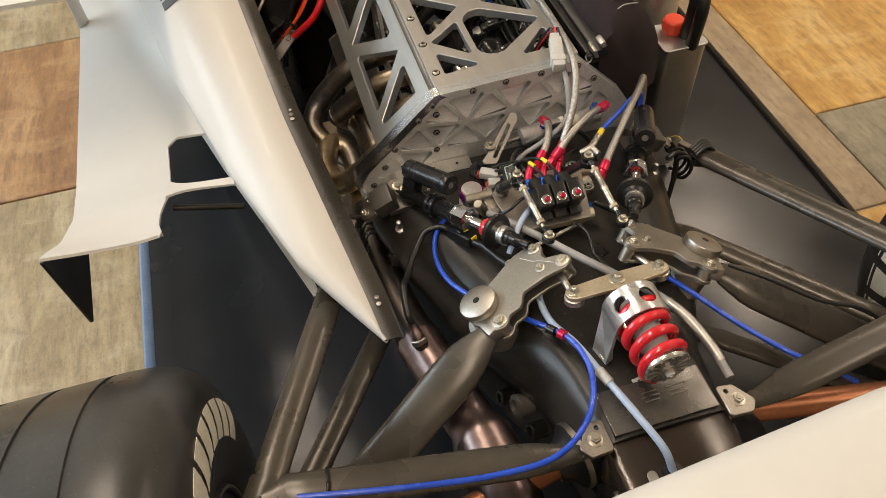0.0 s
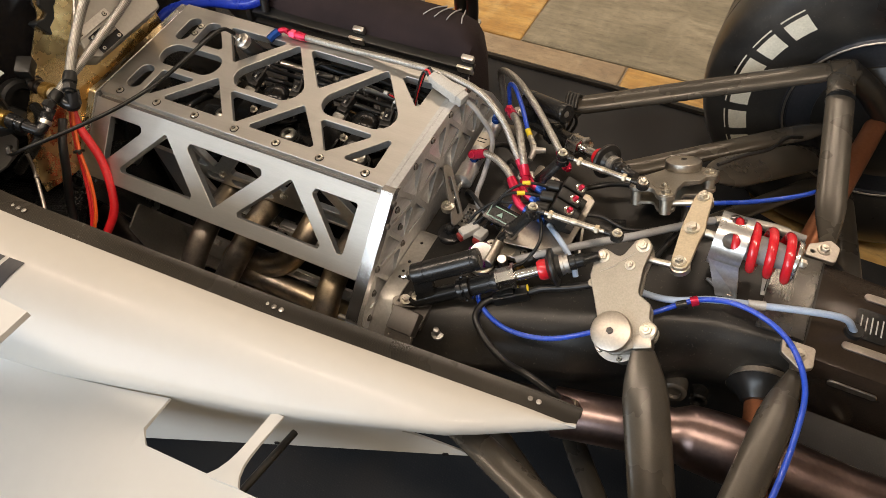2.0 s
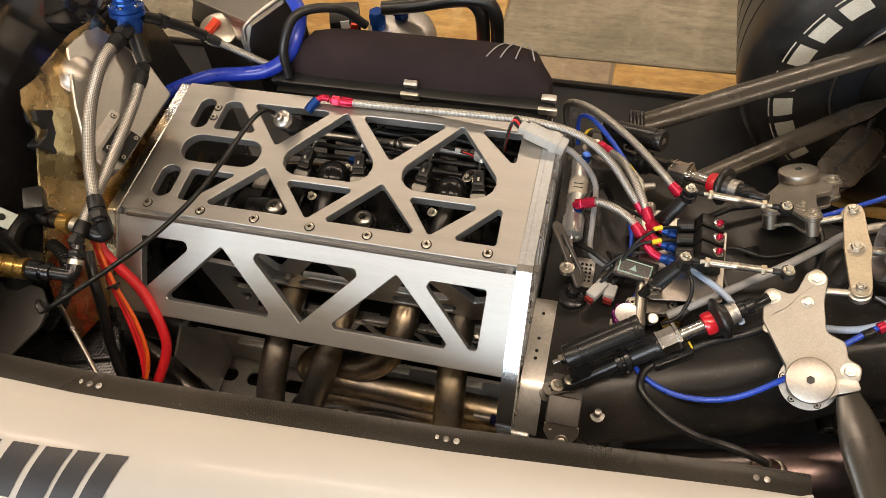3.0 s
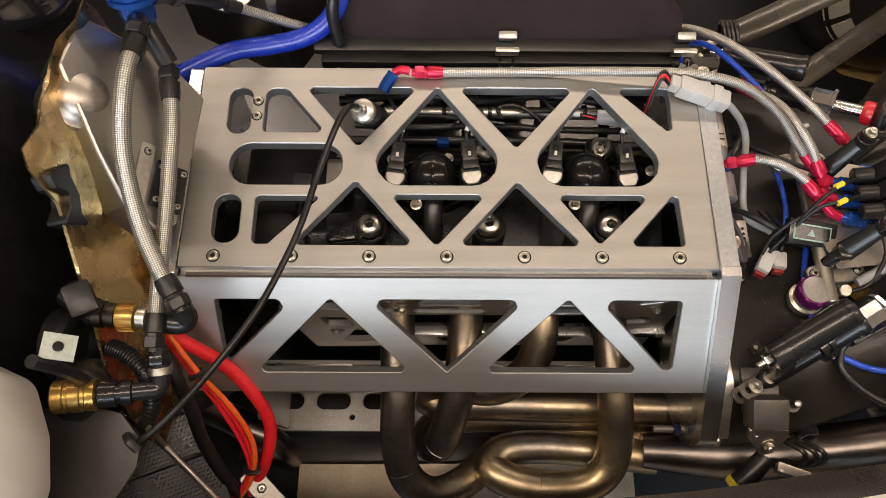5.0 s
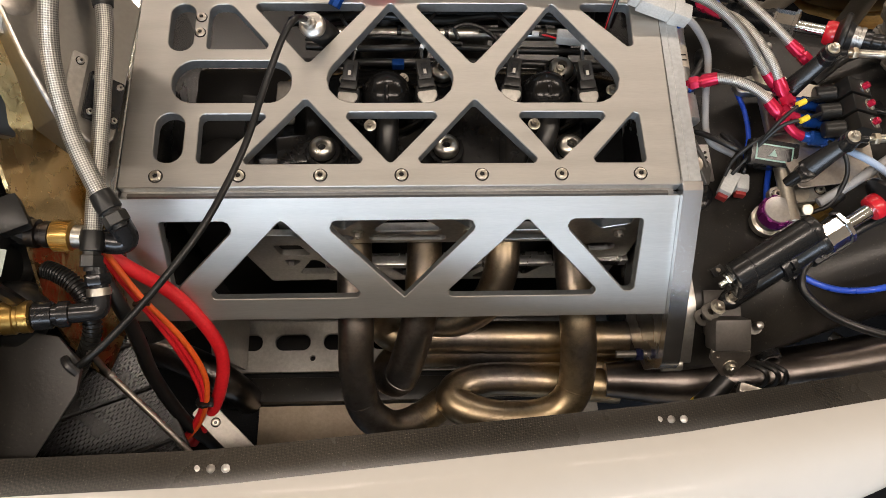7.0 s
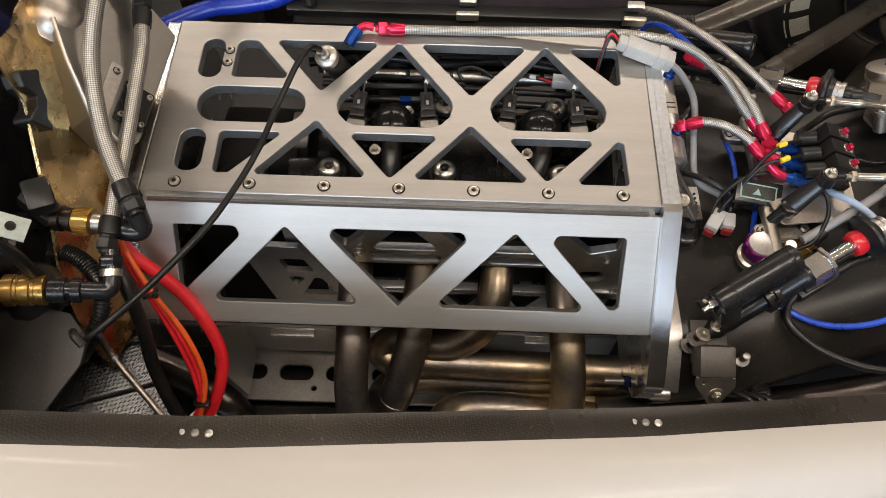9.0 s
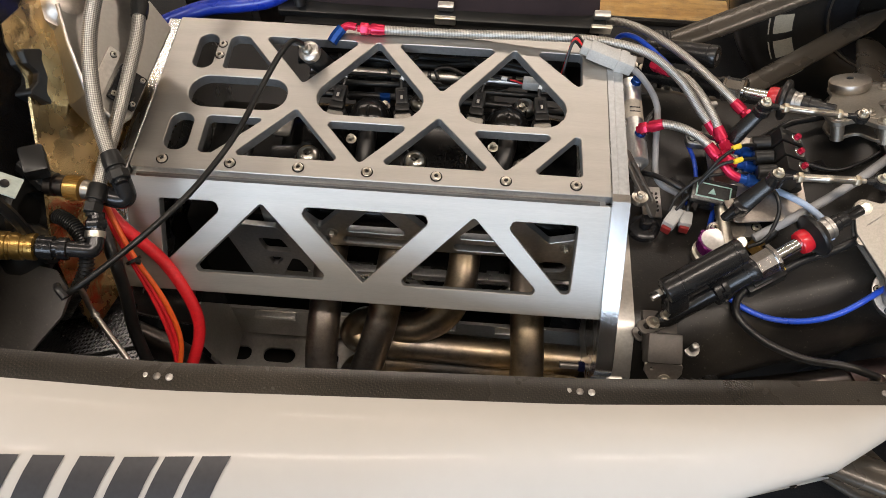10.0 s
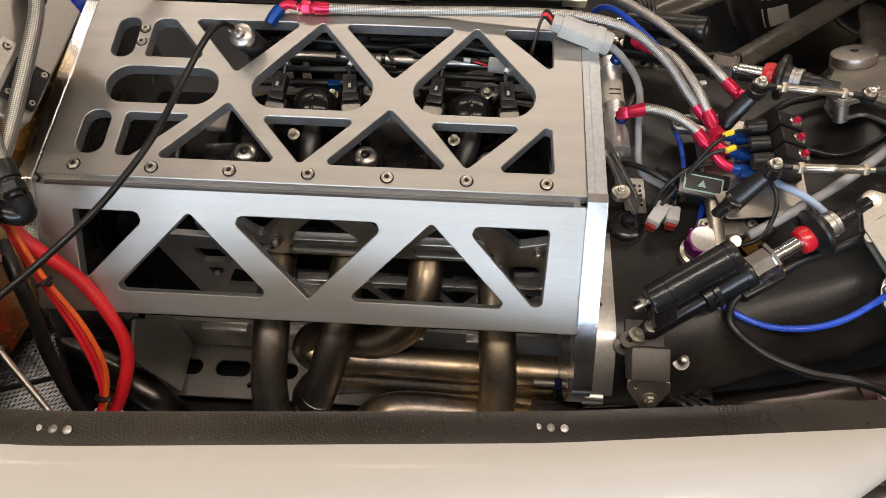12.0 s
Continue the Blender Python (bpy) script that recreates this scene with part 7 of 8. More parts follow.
    part("lock", box(B(), c + r @ Vector((0.026, 0.003, 0.004)), (0.003, 0.010, 0.009), r, 0.0006), YELLOW, t, "yellow lock")
    part("lead", tube(B(), [c + r @ Vector((0.026, 0, 0)), c + r @ Vector((0.05, 0, 0.002)), (0.565, -0.105, 0.445), (0.60, -0.09, 0.455)], 0.0055, 10), RUBBER, t)


LABELTEAL = surface("pale_green_print", (0.20, 0.32, 0.27), (0.26, 0.40, 0.34), (0.3, 0.4), 0.0, 30, 300, (1, 1, 1), 0.02)
PLUGRED = surface("dark_red_seal", (0.24, 0.020, 0.018), (0.32, 0.03, 0.025), (0.35, 0.5), 0.0, 20, 300, (1, 1, 1), 0.05)
PAPER = surface("cream_paper_label", (0.56, 0.50, 0.40), (0.64, 0.58, 0.48), (0.6, 0.7), 0.0, 30, 300, (1, 1, 1), 0.1)
valve_block()
levers()
actuator()
small_boxes()


def cable(name, pts, r, mt, label, category="cable", extra=(), group=""):
    t = thing(name, pts[0], label, category, group)
    part("sleeve", tube(B(), pts, r, 12, 9), mt, t, "", 60)
    for p, d, ln, m2, rr in extra:
        p, d = Vector(p), Vector(d).normalized()
        part("band", cyl(B(), p - d * ln / 2, p + d * ln / 2, rr, seg=14, bev=0.0004), m2, t)
    return t


cable("blue_line", [(0.445, -0.02, 0.420), (0.430, -0.075, 0.418), (0.432, -0.130, 0.414), (0.452, -0.166, 0.412), (0.50, -0.186, 0.410), (0.56, -0.182, 0.418), (0.62, -0.150, 0.432), (0.68, -0.105, 0.452), (0.735, -0.072, 0.474), (0.79, -0.066, 0.479), (0.845, -0.092, 0.480), (0.878, -0.145, 0.474), (0.880, -0.22, 0.476), (0.868, -0.32, 0.486), (0.845, -0.44, 0.492)], 0.0037, BLUEHOSE,
      "bright blue line looping from gearbox top to wishbone", "hose", [((0.726, -0.077, 0.4715), (1, 0.55, 0.35), 0.010, RED, 0.0068), ((0.712, -0.086, 0.466), (1, 0.55, 0.35), 0.014, BLACK, 0.0062)])
cable("blue_line", [(0.665, 0.105, 0.448), (0.70, 0.128, 0.444), (0.76, 0.172, 0.430), (0.82, 0.21, 0.432), (0.848, 0.245, 0.424), (0.872, 0.29, 0.398)], 0.0037, BLUEHOSE, "bright blue line running out along the wishbone", "hose")
cable("pale_cable", [(0.622, -0.070, 0.455), (0.66, -0.080, 0.455), (0.70, -0.080, 0.462), (0.745, -0.066, 0.472), (0.80, -0.052, 0.474), (0.86, -0.038, 0.478), (0.905, -0.024, 0.470), (0.925, -0.016, 0.442)], 0.0048, PALEWIRE, "pale blue-grey sheathed cable ending in the tail box",
      "cable", [((0.80, -0.052, 0.474), (1, 0.25, 0.05), 0.022, GREYPLASTIC, 0.0066)])
cable("grommet", [(0.925, -0.016, 0.436), (0.9255, -0.0155, 0.4445)], 0.012, RUBBER, "black grommet where a cable enters the tail box", "grommet")
cable("conduit", [(0.475, -0.092, 0.445), (0.510, -0.075, 0.458), (0.558, -0.047, 0.470), (0.615, -0.004, 0.470), (0.665, 0.040, 0.466), (0.705, 0.075, 0.462), (0.75, 0.094, 0.462), (0.795, 0.103, 0.458), (0.838, 0.106, 0.452)], 0.0058, GREYWIRE, "grey ribbed wiring conduit crossing the gearbox")
cable("tape_wrap", [(0.715, 0.080, 0.462), (0.75, 0.094, 0.462), (0.795, 0.103, 0.458), (0.815, 0.105, 0.455)], 0.0074, ALU_DULL, "silver taped length of the wiring conduit", "tape")
cable("thin_lead", [(0.500, -0.030, 0.468), (0.530, -0.060, 0.478), (0.556, -0.082, 0.470), (0.566, -0.092, 0.455)], 0.0042, PALEWIRE, "thin pale lead from the valve block")
cable("grey_lead", [(0.302, 0.090, 0.552), (0.330, 0.088, 0.530), (0.358, 0.080, 0.490), (0.362, 0.040, 0.455), (0.366, 0.0, 0.435), (0.395, -0.020, 0.430)], 0.0042, GREYWIRE, "grey lead dropping from the cage top")
for dy, z in ((0.0, 0.49), (0.020, 0.492)):
    cable("sensor_wire", [(0.480, dy, z), (0.452, dy - 0.014, z + 0.010), (0.425, -0.018 + dy * 0.3, z - 0.002), (0.400, -0.036, 0.452), (0.385, -0.05, 0.436)], 0.0022, PLASTIC, "thin black wire with a yellow marker", "cable",
          [((0.448, dy - 0.0150, z + 0.0098), (-1, -0.5, 0.0), 0.012, YELLOW, 0.0034)], "sensor wires")
cable("far_lead", [(0.413, 0.250, 0.40), (0.405, 0.272, 0.395), (0.412, 0.275, 0.35), (0.43, 0.262, 0.29)], 0.0045, RUBBER, "black lead hanging beside the far damper mount")
cable("far_lead", [(0.505, 0.07, 0.446), (0.550, 0.104, 0.446), (0.580, 0.116, 0.445), (0.615, 0.127, 0.443), (0.648, 0.122, 0.443), (0.669, 0.094, 0.446), (0.671, 0.05, 0.450), (0.662, 0.012, 0.450), (0.655, -0.008, 0.446)], 0.0046, RUBBER, "black ribbed lead behind the valve block")
for k in range(4):
    cable("cable_coil", [(0.402 + 0.006 * k, 0.300, 0.398), (0.398 + 0.006 * k, 0.322, 0.408), (0.402 + 0.006 * k, 0.338, 0.392), (0.406 + 0.006 * k, 0.325, 0.372), (0.402 + 0.006 * k, 0.302, 0.376)], 0.0035, RUBBER, "black cable wound round the wishbone end", "cable", group="cable coils")
cable("wishbone_lead", [(0.690, 0.185, 0.470), (0.72, 0.235, 0.455), (0.755, 0.30, 0.425), (0.775, 0.36, 0.405), (0.80, 0.41, 0.372)], 0.003, RUBBER, "thin black lead along the far pushrod")


# ---- small looms and clips round the valve block ----
LOOMS = "small looms"
for pts, r, mt, lab in (
        ([(0.398, -0.028, 0.448), (0.378, -0.018, 0.452), (0.356, 0.002, 0.442), (0.340, 0.020, 0.420), (0.330, 0.035, 0.395)], 0.0036, RUBBER, "black loom leaving the control module"),
        ([(0.450, 0.034, 0.478), (0.430, 0.046, 0.472), (0.404, 0.070, 0.458), (0.384, 0.094, 0.440), (0.372, 0.110, 0.415)], 0.0030, RUBBER, "black wire passing behind the red hose ends"),
        ([(0.462, 0.000, 0.468), (0.438, -0.016, 0.474), (0.410, -0.022, 0.470), (0.386, -0.036, 0.450), (0.376, -0.052, 0.436)], 0.0022, PLASTIC, "thin black wire looping to the plugs"),
        ([(0.385, 0.130, 0.405), (0.372, 0.120, 0.440), (0.366, 0.096, 0.468), (0.352, 0.072, 0.474), (0.340, 0.052, 0.452), (0.338, 0.030, 0.420)], 0.0042, RUBBER, "black corrugated loom arching beside the actuator"),
        ([(0.412, 0.075, 0.432), (0.420, 0.040, 0.430), (0.418, 0.000, 0.428), (0.404, -0.030, 0.424)], 0.0030, BLUEHOSE, "thin blue line under the valve bracket"),
        ([(0.480, -0.020, 0.470), (0.494, -0.046, 0.482), (0.500, -0.070, 0.470), (0.488, -0.094, 0.448), (0.470, -0.100, 0.436)], 0.0026, RUBBER, "black lead dropping to the brass sender"),
        ([(0.530, 0.020, 0.452), (0.560, 0.034, 0.446), (0.600, 0.030, 0.442), (0.640, 0.046, 0.444), (0.680, 0.074, 0.444)], 0.0026, RUBBER, "thin black lead lying on the gearbox top")):
    cable("loom", pts, r, mt, lab, "cable", (), LOOMS)
t = thing("edge_clip", (0.36, -0.165, 0.40), "small black screw clip on the gearbox shoulder", "clip")
part("base", box(B(), (0.362, -0.158, case_top(0.362, -0.158) + 0.002), (0.016, 0.010, 0.003), rot(0, 0, 30), 0.001), PLASTIC, t)
part("screw", lathe(B(), (0.362, -0.158, case_top(0.362, -0.158) + 0.0034), (0, 0, 1), [(0.0030, 0), (0.0026, 0.0012), (0, 0.0014)], 10), STEEL, t)


# ---- front of the engine bay ----
def tub():
    t = thing("cockpit_tub", (-0.9, 0.0, 0.06), "black carbon cockpit tub ahead of the engine", "car body")
    secs = []
    for x, w, zt in ((-1.7, 0.30, 0.62), (-1.2, 0.34, 0.70), (-0.75, 0.35, 0.80), (-0.50, 0.33, 0.82), (-0.405, 0.30, 0.80)):
        half = [(0, zt), (w * 0.35, zt - 0.005), (w * 0.62, zt - 0.05), (w * 0.80, zt - 0.16), (w * 0.92, zt - 0.30), (w, zt - 0.42), (w, 0.066)]
        secs.append([Vector((x, y, z)) for y, z in half] + [Vector((x, -y, z)) for y, z in half[::-1][:-1]])
    part("shell", loft(B(), secs), BLACKGLOSS, t, "", 50)
    part("headrest_pad", lathe(B(), (-0.43, 0.13, 0.735), (0.75, -0.15, 0.6), [(0.085, -0.03), (0.090, 0.0), (0.082, 0.016), (0.05, 0.028), (0, 0.032)], 36), BLACKGLOSS, t, "black moulded pad", 60)
    # gold-faced bulkhead strip beside the tank
    rows = []
    edge = [(0.712, -0.085), (0.700, -0.098), (0.668, -0.112), (0.627, -0.160), (0.592, -0.184), (0.541, -0.240), (0.505, -0.262), (0.470, -0.275), (0.44, -0.28)]
    for i, (z, ya) in enumerate(edge):
        rows.append([Vector((-0.352 + (0.712 - z) * 0.22 + 0.005 * math.sin(k * 1.1 + i * 0.7) + 0.003 * math.sin(k * 2.3 - i * 1.7) + 0.002 * k, ya + (0.075 - ya) * k / 7, z)) for k in range(8)])
    part("foil_panel", sheet(B(), rows, 0.003), FOIL, t, "creased gold reflective foil", 60)
    part("bleed_pipe", tube(B(), [(-0.42, -0.16, 0.215), (-0.33, -0.190, 0.212), (-0.275, -0.212, 0.208), (-0.246, -0.228, 0.196), (-0.232, -0.236, 0.165), (-0.228, -0.238, 0.11)], 0.021, 18), DARKPIPE, t, "smoky bronze pipe")
    part("hose_clip", plate(B(), rounded([(-0.030, -0.018), (-0.016, -0.010), (0.0, -0.016), (0.018, -0.012), (0.030, -0.016), (0.026, 0.016), (0.012, 0.012), (0.004, -0.002), (-0.006, 0.002), (-0.018, 0.018)], 0.003), [], 0.020,
                            Matrix.Translation((-0.331, -0.104, 0.662)) @ basis((0, 0.75, 0.66), (1, 0.1, 0.2)).to_4x4(), 0.001), PLASTIC, t, "black plastic hose clip")
    part("hose_clip", box(B(), (-0.325, -0.182, 0.618), (0.024, 0.030, 0.024), rot(20, 10, 30), 0.004), PLASTIC, t)
    part("label_plate", box(B(), (-0.318, -0.235, 0.650), (0.026, 0.022, 0.002), rot(0, 30, 0)), PALEGREEN, t, "pale green-grey label plate")
    part("label_bolt", lathe(B(), (-0.318, -0.235, 0.651), (0.5, 0, 0.87), [(0.0045, 0), (0.004, 0.002), (0, 0.0025)], 12), BLACK, t)


PALEGREEN = surface("pale_green_label", (0.34, 0.38, 0.33), (0.46, 0.50, 0.44), (0.4, 0.6), 0.0, 60, 400, (1, 1, 1), 0.1)
BLACKGLOSS = surface("black_lacquered_carbon", (0.010, 0.0095, 0.010), (0.018, 0.017, 0.018), (0.12, 0.22), 0.0, 4, 200, (1, 1, 1), 0.05, 0.4)


def tank():
    t = thing("fuel_swirl_box", (-0.33, 0.04, 0.42), "brushed aluminium box with riveted straps ahead of the cage", "tank")
    n = Vector((0.75, -0.10, 0.65)).normalized()
    u = Vector((0.06, 0.99, 0.083)).normalized()
    m = Matrix.Translation((-0.280, -0.139, 0.610)) @ basis(u, n).to_4x4()
    sg = 1 if (m.to_3x3() @ Vector((0, 1, 0))).z > 0 else -1
    out = [(0.030, -0.014), (0.045, -0.026), (0.185, -0.028), (0.205, 0.020), (0.205, 0.105), (0.150, 0.112), (0.085, 0.062), (0.045, 0.026)]
    part("face", plate(B(), rounded([(a, sg * b) for a, b in out], 0.005), [], 0.045, m, 0.002), SHEETALU, t, "brushed face")
    part("seam", tube(B(), [m @ Vector((a, sg * b, 0.0)) for a, b in ((0.120, 0.088), (0.085, 0.062), (0.045, 0.026), (0.032, -0.010))], 0.0026, 8, raw=True), ALU_DULL, t, "welded seam")
    blk = part("slotted_block", plate(B(), rounded([(0.052, sg * -0.024), (0.098, sg * -0.024), (0.098, sg * 0.008), (0.052, sg * 0.008)], 0.002), [], 0.004, m @ Matrix.Translation((0, 0, 0.0045)), 0.0004), BLACKANO, t, "black slotted block with four screws")
    part("slot_rib", plate(B(), rounded([(0.053, sg * -0.0095), (0.097, sg * -0.0095), (0.097, sg * -0.0055), (0.053, sg * -0.0055)], 0.001), [], 0.003, m @ Matrix.Translation((0, 0, 0.0062)), 0.0003), BRACKET, blk)
    for a, b in ((0.058, -0.019), (0.092, -0.019), (0.058, 0.003), (0.092, 0.003)):
        socket_bolt("screw", blk, m @ Vector((a, sg * b, 0.0046)), n, 0.0028)
    st = part("strap", plate(B(), rounded([(0.040, sg * 0.012), (0.110, sg * 0.012), (0.110, sg * 0.026), (0.040, sg * 0.026)], 0.002), [], 0.003, m @ Matrix.Translation((0, 0, 0.0035)), 0.0004), CLOUDY, t, "riveted alloy strap")
    for a in (0.048, 0.102):
        socket_bolt("screw", st, m @ Vector((a, sg * 0.019, 0.0036)), n, 0.0030)
    # added dome; the box has a recessed, dark-rimmed alloy pocket here
    part("neck", lathe(B(), (-0.336, -0.005, 0.676), Vector((0.65, -0.1, 0.75)), [(0.032, -0.03), (0.032, 0.000), (0.026, 0.002), (0.024, 0.008), (0.018, 0.013), (0.010, 0.016), (0, 0.017)], 32), TITAN, t, "grey metal dome in place of a recessed alloy pocket", 60)
    h = thing("header_tank", (-0.24, 0.30, 0.46), "welded aluminium header tank with a red pressure cap", "tank")
    def at(a, b, z):
        """A place on the turned tank: a along it, b across."""
        an = radians(-28)
        return Vector((-0.235 + a * math.cos(an) - b * math.sin(an), 0.275 + a * math.sin(an) + b * math.cos(an), z))

    sec = []
    for a, w, zt in ((-0.090, 0.050, 0.585), (-0.082, 0.058, 0.598), (0.066, 0.062, 0.622), (0.074, 0.056, 0.614)):
        sec.append([at(a, sy * w, z) for sy, z in ((-1, 0.45), (-1, zt - 0.030), (-0.75, zt - 0.004), (0.8, zt), (1, zt - 0.012), (1, 0.45))])
    part("body", loft(B(), sec), SHEETALU, h, "welded alloy body", 25)
    part("weld_seam", tube(B(), [at(0.070, -0.058, 0.592), at(0.070, -0.044, 0.617), at(0.070, 0.048, 0.621), at(0.070, 0.058, 0.608)], 0.0032, 8), CLOUDY, h)
    part("weld_seam", tube(B(), [at(-0.084, -0.043, 0.595), at(0.0, -0.045, 0.608), at(0.068, -0.046, 0.618)], 0.0026, 8), CLOUDY, h)
    c = part("pressure_cap", lathe(B(), (-0.250, 0.206, 0.592), (0.15, -0.30, 0.95), [(0.021, -0.012), (0.021, 0.0), (0.030, 0.002), (0.030, 0.007), (0.027, 0.009), (0.012, 0.011), (0, 0.011)], 32), STEEL, h, "perforated steel pressure cap")
    part("lever", box(B(), (-0.254, 0.200, 0.607), (0.014, 0.026, 0.009), rot(18, 0, -25), 0.003), REDCAP, c, "red lever")
    part("stem", cyl(B(), (-0.22, 0.30, 0.605), (-0.22, 0.30, 0.63), 0.006, seg=12), BRASS, h)


def regulator():
    t = thing("fuel_regulator", (-0.32, 0.12, 0.62), "blue anodised fuel pressure regulator with black hose ends", "regulator")
    c, ax = Vector((-0.291, 0.078, 0.700)), Vector((0.0, 0.30, 0.95)).normalized()
    part("body", lathe(B(), c, ax, [(0.011, -0.018), (0.015, -0.012), (0.017, 0.0), (0.017, 0.008), (0.0235, 0.010), (0.0235, 0.015), (0.021, 0.016), (0.021, 0.0172), (0.0235, 0.018), (0.0235, 0.023), (0.0165, 0.025), (0.0160, 0.028), (0.0145, 0.029), (0.0145, 0.031), (0.0160, 0.032), (0.0150, 0.036), (0.0135, 0.037), (0.0135, 0.039), (0.0145, 0.040), (0.012, 0.046), (0.009, 0.048)], 30), BLUE, t, "blue anodised body")
    for k in range(6):
        x, y, z = frame_of(ax)
        a = 2 * math.pi * k / 6
        socket_bolt("bolt", t, c + ax * 0.023 + (x * math.cos(a) + y * math.sin(a)) * 0.0200, ax, 0.0026, CHROME)
    part("adjuster", lathe(B(), c + ax * 0.044, ax, [(0.006, 0), (0.006, 0.008), (0.004, 0.009), (0.004, 0.022)], 10), STEEL, t)
    part("wing_nut", tube(B(), [c + ax * 0.062 + Vector((-0.022, -0.014, 0.004)), c + ax * 0.060, c + ax * 0.062 + Vector((0.022, 0.014, 0.004))], 0.003, 8), STEEL, t)
    part("cross_pipe", tube(B(), [c + Vector((0.012, 0.012, 0.002)), (-0.272, 0.112, 0.680), (-0.258, 0.138, 0.650), (-0.246, 0.158, 0.622)], 0.0078, 14), PLASTIC, t, "black hose end")
    hexnut(bmx := B(), Vector((-0.272, 0.112, 0.680)), Vector((0.4, 0.7, -0.8)).normalized(), 0.0105, 0.012)
    part("pipe_nut", bmx, PLASTIC, t)
    for q in ((-0.283, 0.046, 0.706), (-0.270, 0.046, 0.658)):
        part("lower_end", tube(B(), [c - ax * 0.008, Vector(q)], 0.010, 12), PLASTIC, t)


hose("braided_hose", [(-0.283, 0.034, 0.704), (-0.287, -0.005, 0.700), (-0.292, -0.055, 0.668), (-0.282, -0.108, 0.634), (-0.264, -0.148, 0.614), (-0.251, -0.169, 0.604)], 0.0080, "thick braided stainless hose with black ends falling from the regulator", group=HOSES, endmt=PLASTIC)
hose("braided_hose", [(-0.268, 0.026, 0.652), (-0.264, -0.010, 0.640), (-0.264, -0.055, 0.627), (-0.265, -0.11, 0.611), (-0.267, -0.160, 0.598), (-0.268, -0.199, 0.586)], 0.0074, "braided stainless hose with black ends crossing the thicker one", group=HOSES, endmt=PLASTIC)
hose("braided_hose", [(-0.240, 0.164, 0.612), (-0.214, 0.172, 0.590), (-0.17, 0.180, 0.560), (-0.13, 0.186, 0.535)], 0.0055, "thin braided line passing the header tank", (True, False), group=HOSES, endmt=PLASTIC)
tub()
tank()
regulator()


def fuel_couplings():
    t = thing("fuel_coupling", (-0.30, -0.22, 0.52), "black hose elbows with gold quick couplings", "coupling")
    part("elbow", tube(B(), [(-0.247, -0.176, 0.592), (-0.245, -0.184, 0.574), (-0.253, -0.188, 0.572), (-0.275, -0.187, 0.580)], 0.0105, 14), BLACKANO, t, "black elbow")
    part("coupling", lathe(B(), (-0.273, -0.187, 0.582), (-1, 0.08, 0.04), [(0.0085, 0), (0.0085, 0.004), (0.0105, 0.005), (0.0105, 0.013), (0.009, 0.014)], 20), STEEL, t, "silver coupling sleeve")
    ring = part("knurled_ring", lathe(B(), (-0.287, -0.186, 0.5826), (-1, 0.08, 0.04), [(0.0115, 0), (0.0132, 0.001), (0.0132, 0.017), (0.0115, 0.018)], 28), BRASS, t, "knurled gold ring")
    for k in range(28):
        an = 2 * math.pi * k / 28
        part("knurl", box(B(), (-0.296, -0.1853 + 0.0132 * math.cos(an), 0.583 + 0.0132 * math.sin(an)), (0.015, 0.0012, 0.0012), rot(math.degrees(an), 0, 0)), BRASS, ring)
    part("adaptor", lathe(B(), (-0.305, -0.1846, 0.5834), (-1, 0.08, 0.06), [(0.010, 0), (0.0118, 0.001), (0.0118, 0.007), (0.0100, 0.008), (0.0100, 0.011), (0.0128, 0.012), (0.0128, 0.020), (0.010, 0.021)], 18), DARKPIPE, t, "bronzed adaptor")
    part("cap", lathe(B(), (-0.325, -0.183, 0.585), (-0.8, 0.55, 0.25), [(0.010, -0.004), (0.0125, 0.0), (0.0125, 0.014), (0.010, 0.016), (0.010, 0.020), (0.0135, 0.021), (0.0135, 0.034), (0.010, 0.036)], 8), PLASTIC, t)
    part("lower_elbow", tube(B(), [(-0.266, -0.212, 0.578), (-0.263, -0.234, 0.568), (-0.264, -0.247, 0.563), (-0.276, -0.251, 0.567), (-0.306, -0.257, 0.578)], 0.0085, 14), BLACKANO, t, "black lower elbow")
    bm = B()
    hexnut(bm, Vector((-0.2655, -0.218, 0.5745)), Vector((0.1, -0.9, -0.42)).normalized(), 0.0112, 0.010)
    part("elbow_nut", bm, BLACKANO, t)
    part("elbow_band", lathe(B(), (-0.2646, -0.229, 0.5695), (0.1, -0.9, -0.42), [(0.0085, 0), (0.0102, 0.0005), (0.0102, 0.007), (0.0085, 0.0075)], 16), STEEL, t, "bright collar")
    part("lower_nut", lathe(B(), (-0.284, -0.253, 0.570), (-1, -0.12, 0.18), [(0.0085, 0), (0.0115, 0.001), (0.0115, 0.009), (0.0095, 0.010), (0.0095, 0.013), (0.0122, 0.014), (0.0122, 0.028), (0.0105, 0.030)], 12), BLACKANO, t, "black hexagonal nut")
    part("lower_coupling", lathe(B(), (-0.313, -0.2565, 0.5755), (-1, -0.12, 0.14), [(0.0120, 0), (0.0140, 0.001), (0.0140, 0.008), (0.0132, 0.009), (0.0132, 0.012), (0.0145, 0.013), (0.0145, 0.022), (0.0136, 0.023), (0.0136, 0.026), (0.0148, 0.027), (0.0148, 0.036), (0.012, 0.038)], 28), BRASS, t, "gold quick coupling")
    part("port", lathe(B(), (-0.352, -0.205, 0.56), (1, -0.1, 0.2), [(0.036, -0.01), (0.036, 0.006), (0.031, 0.010), (0.022, 0.010), (0.020, 0.0)], 30), PLASTIC, t, "black round port")
    part("port", lathe(B(), (-0.340, -0.245, 0.545), (1, -0.1, 0.2), [(0.030, -0.01), (0.030, 0.006), (0.026, 0.012), (0.012, 0.024), (0.012, 0.03)], 30), PLASTIC, t)
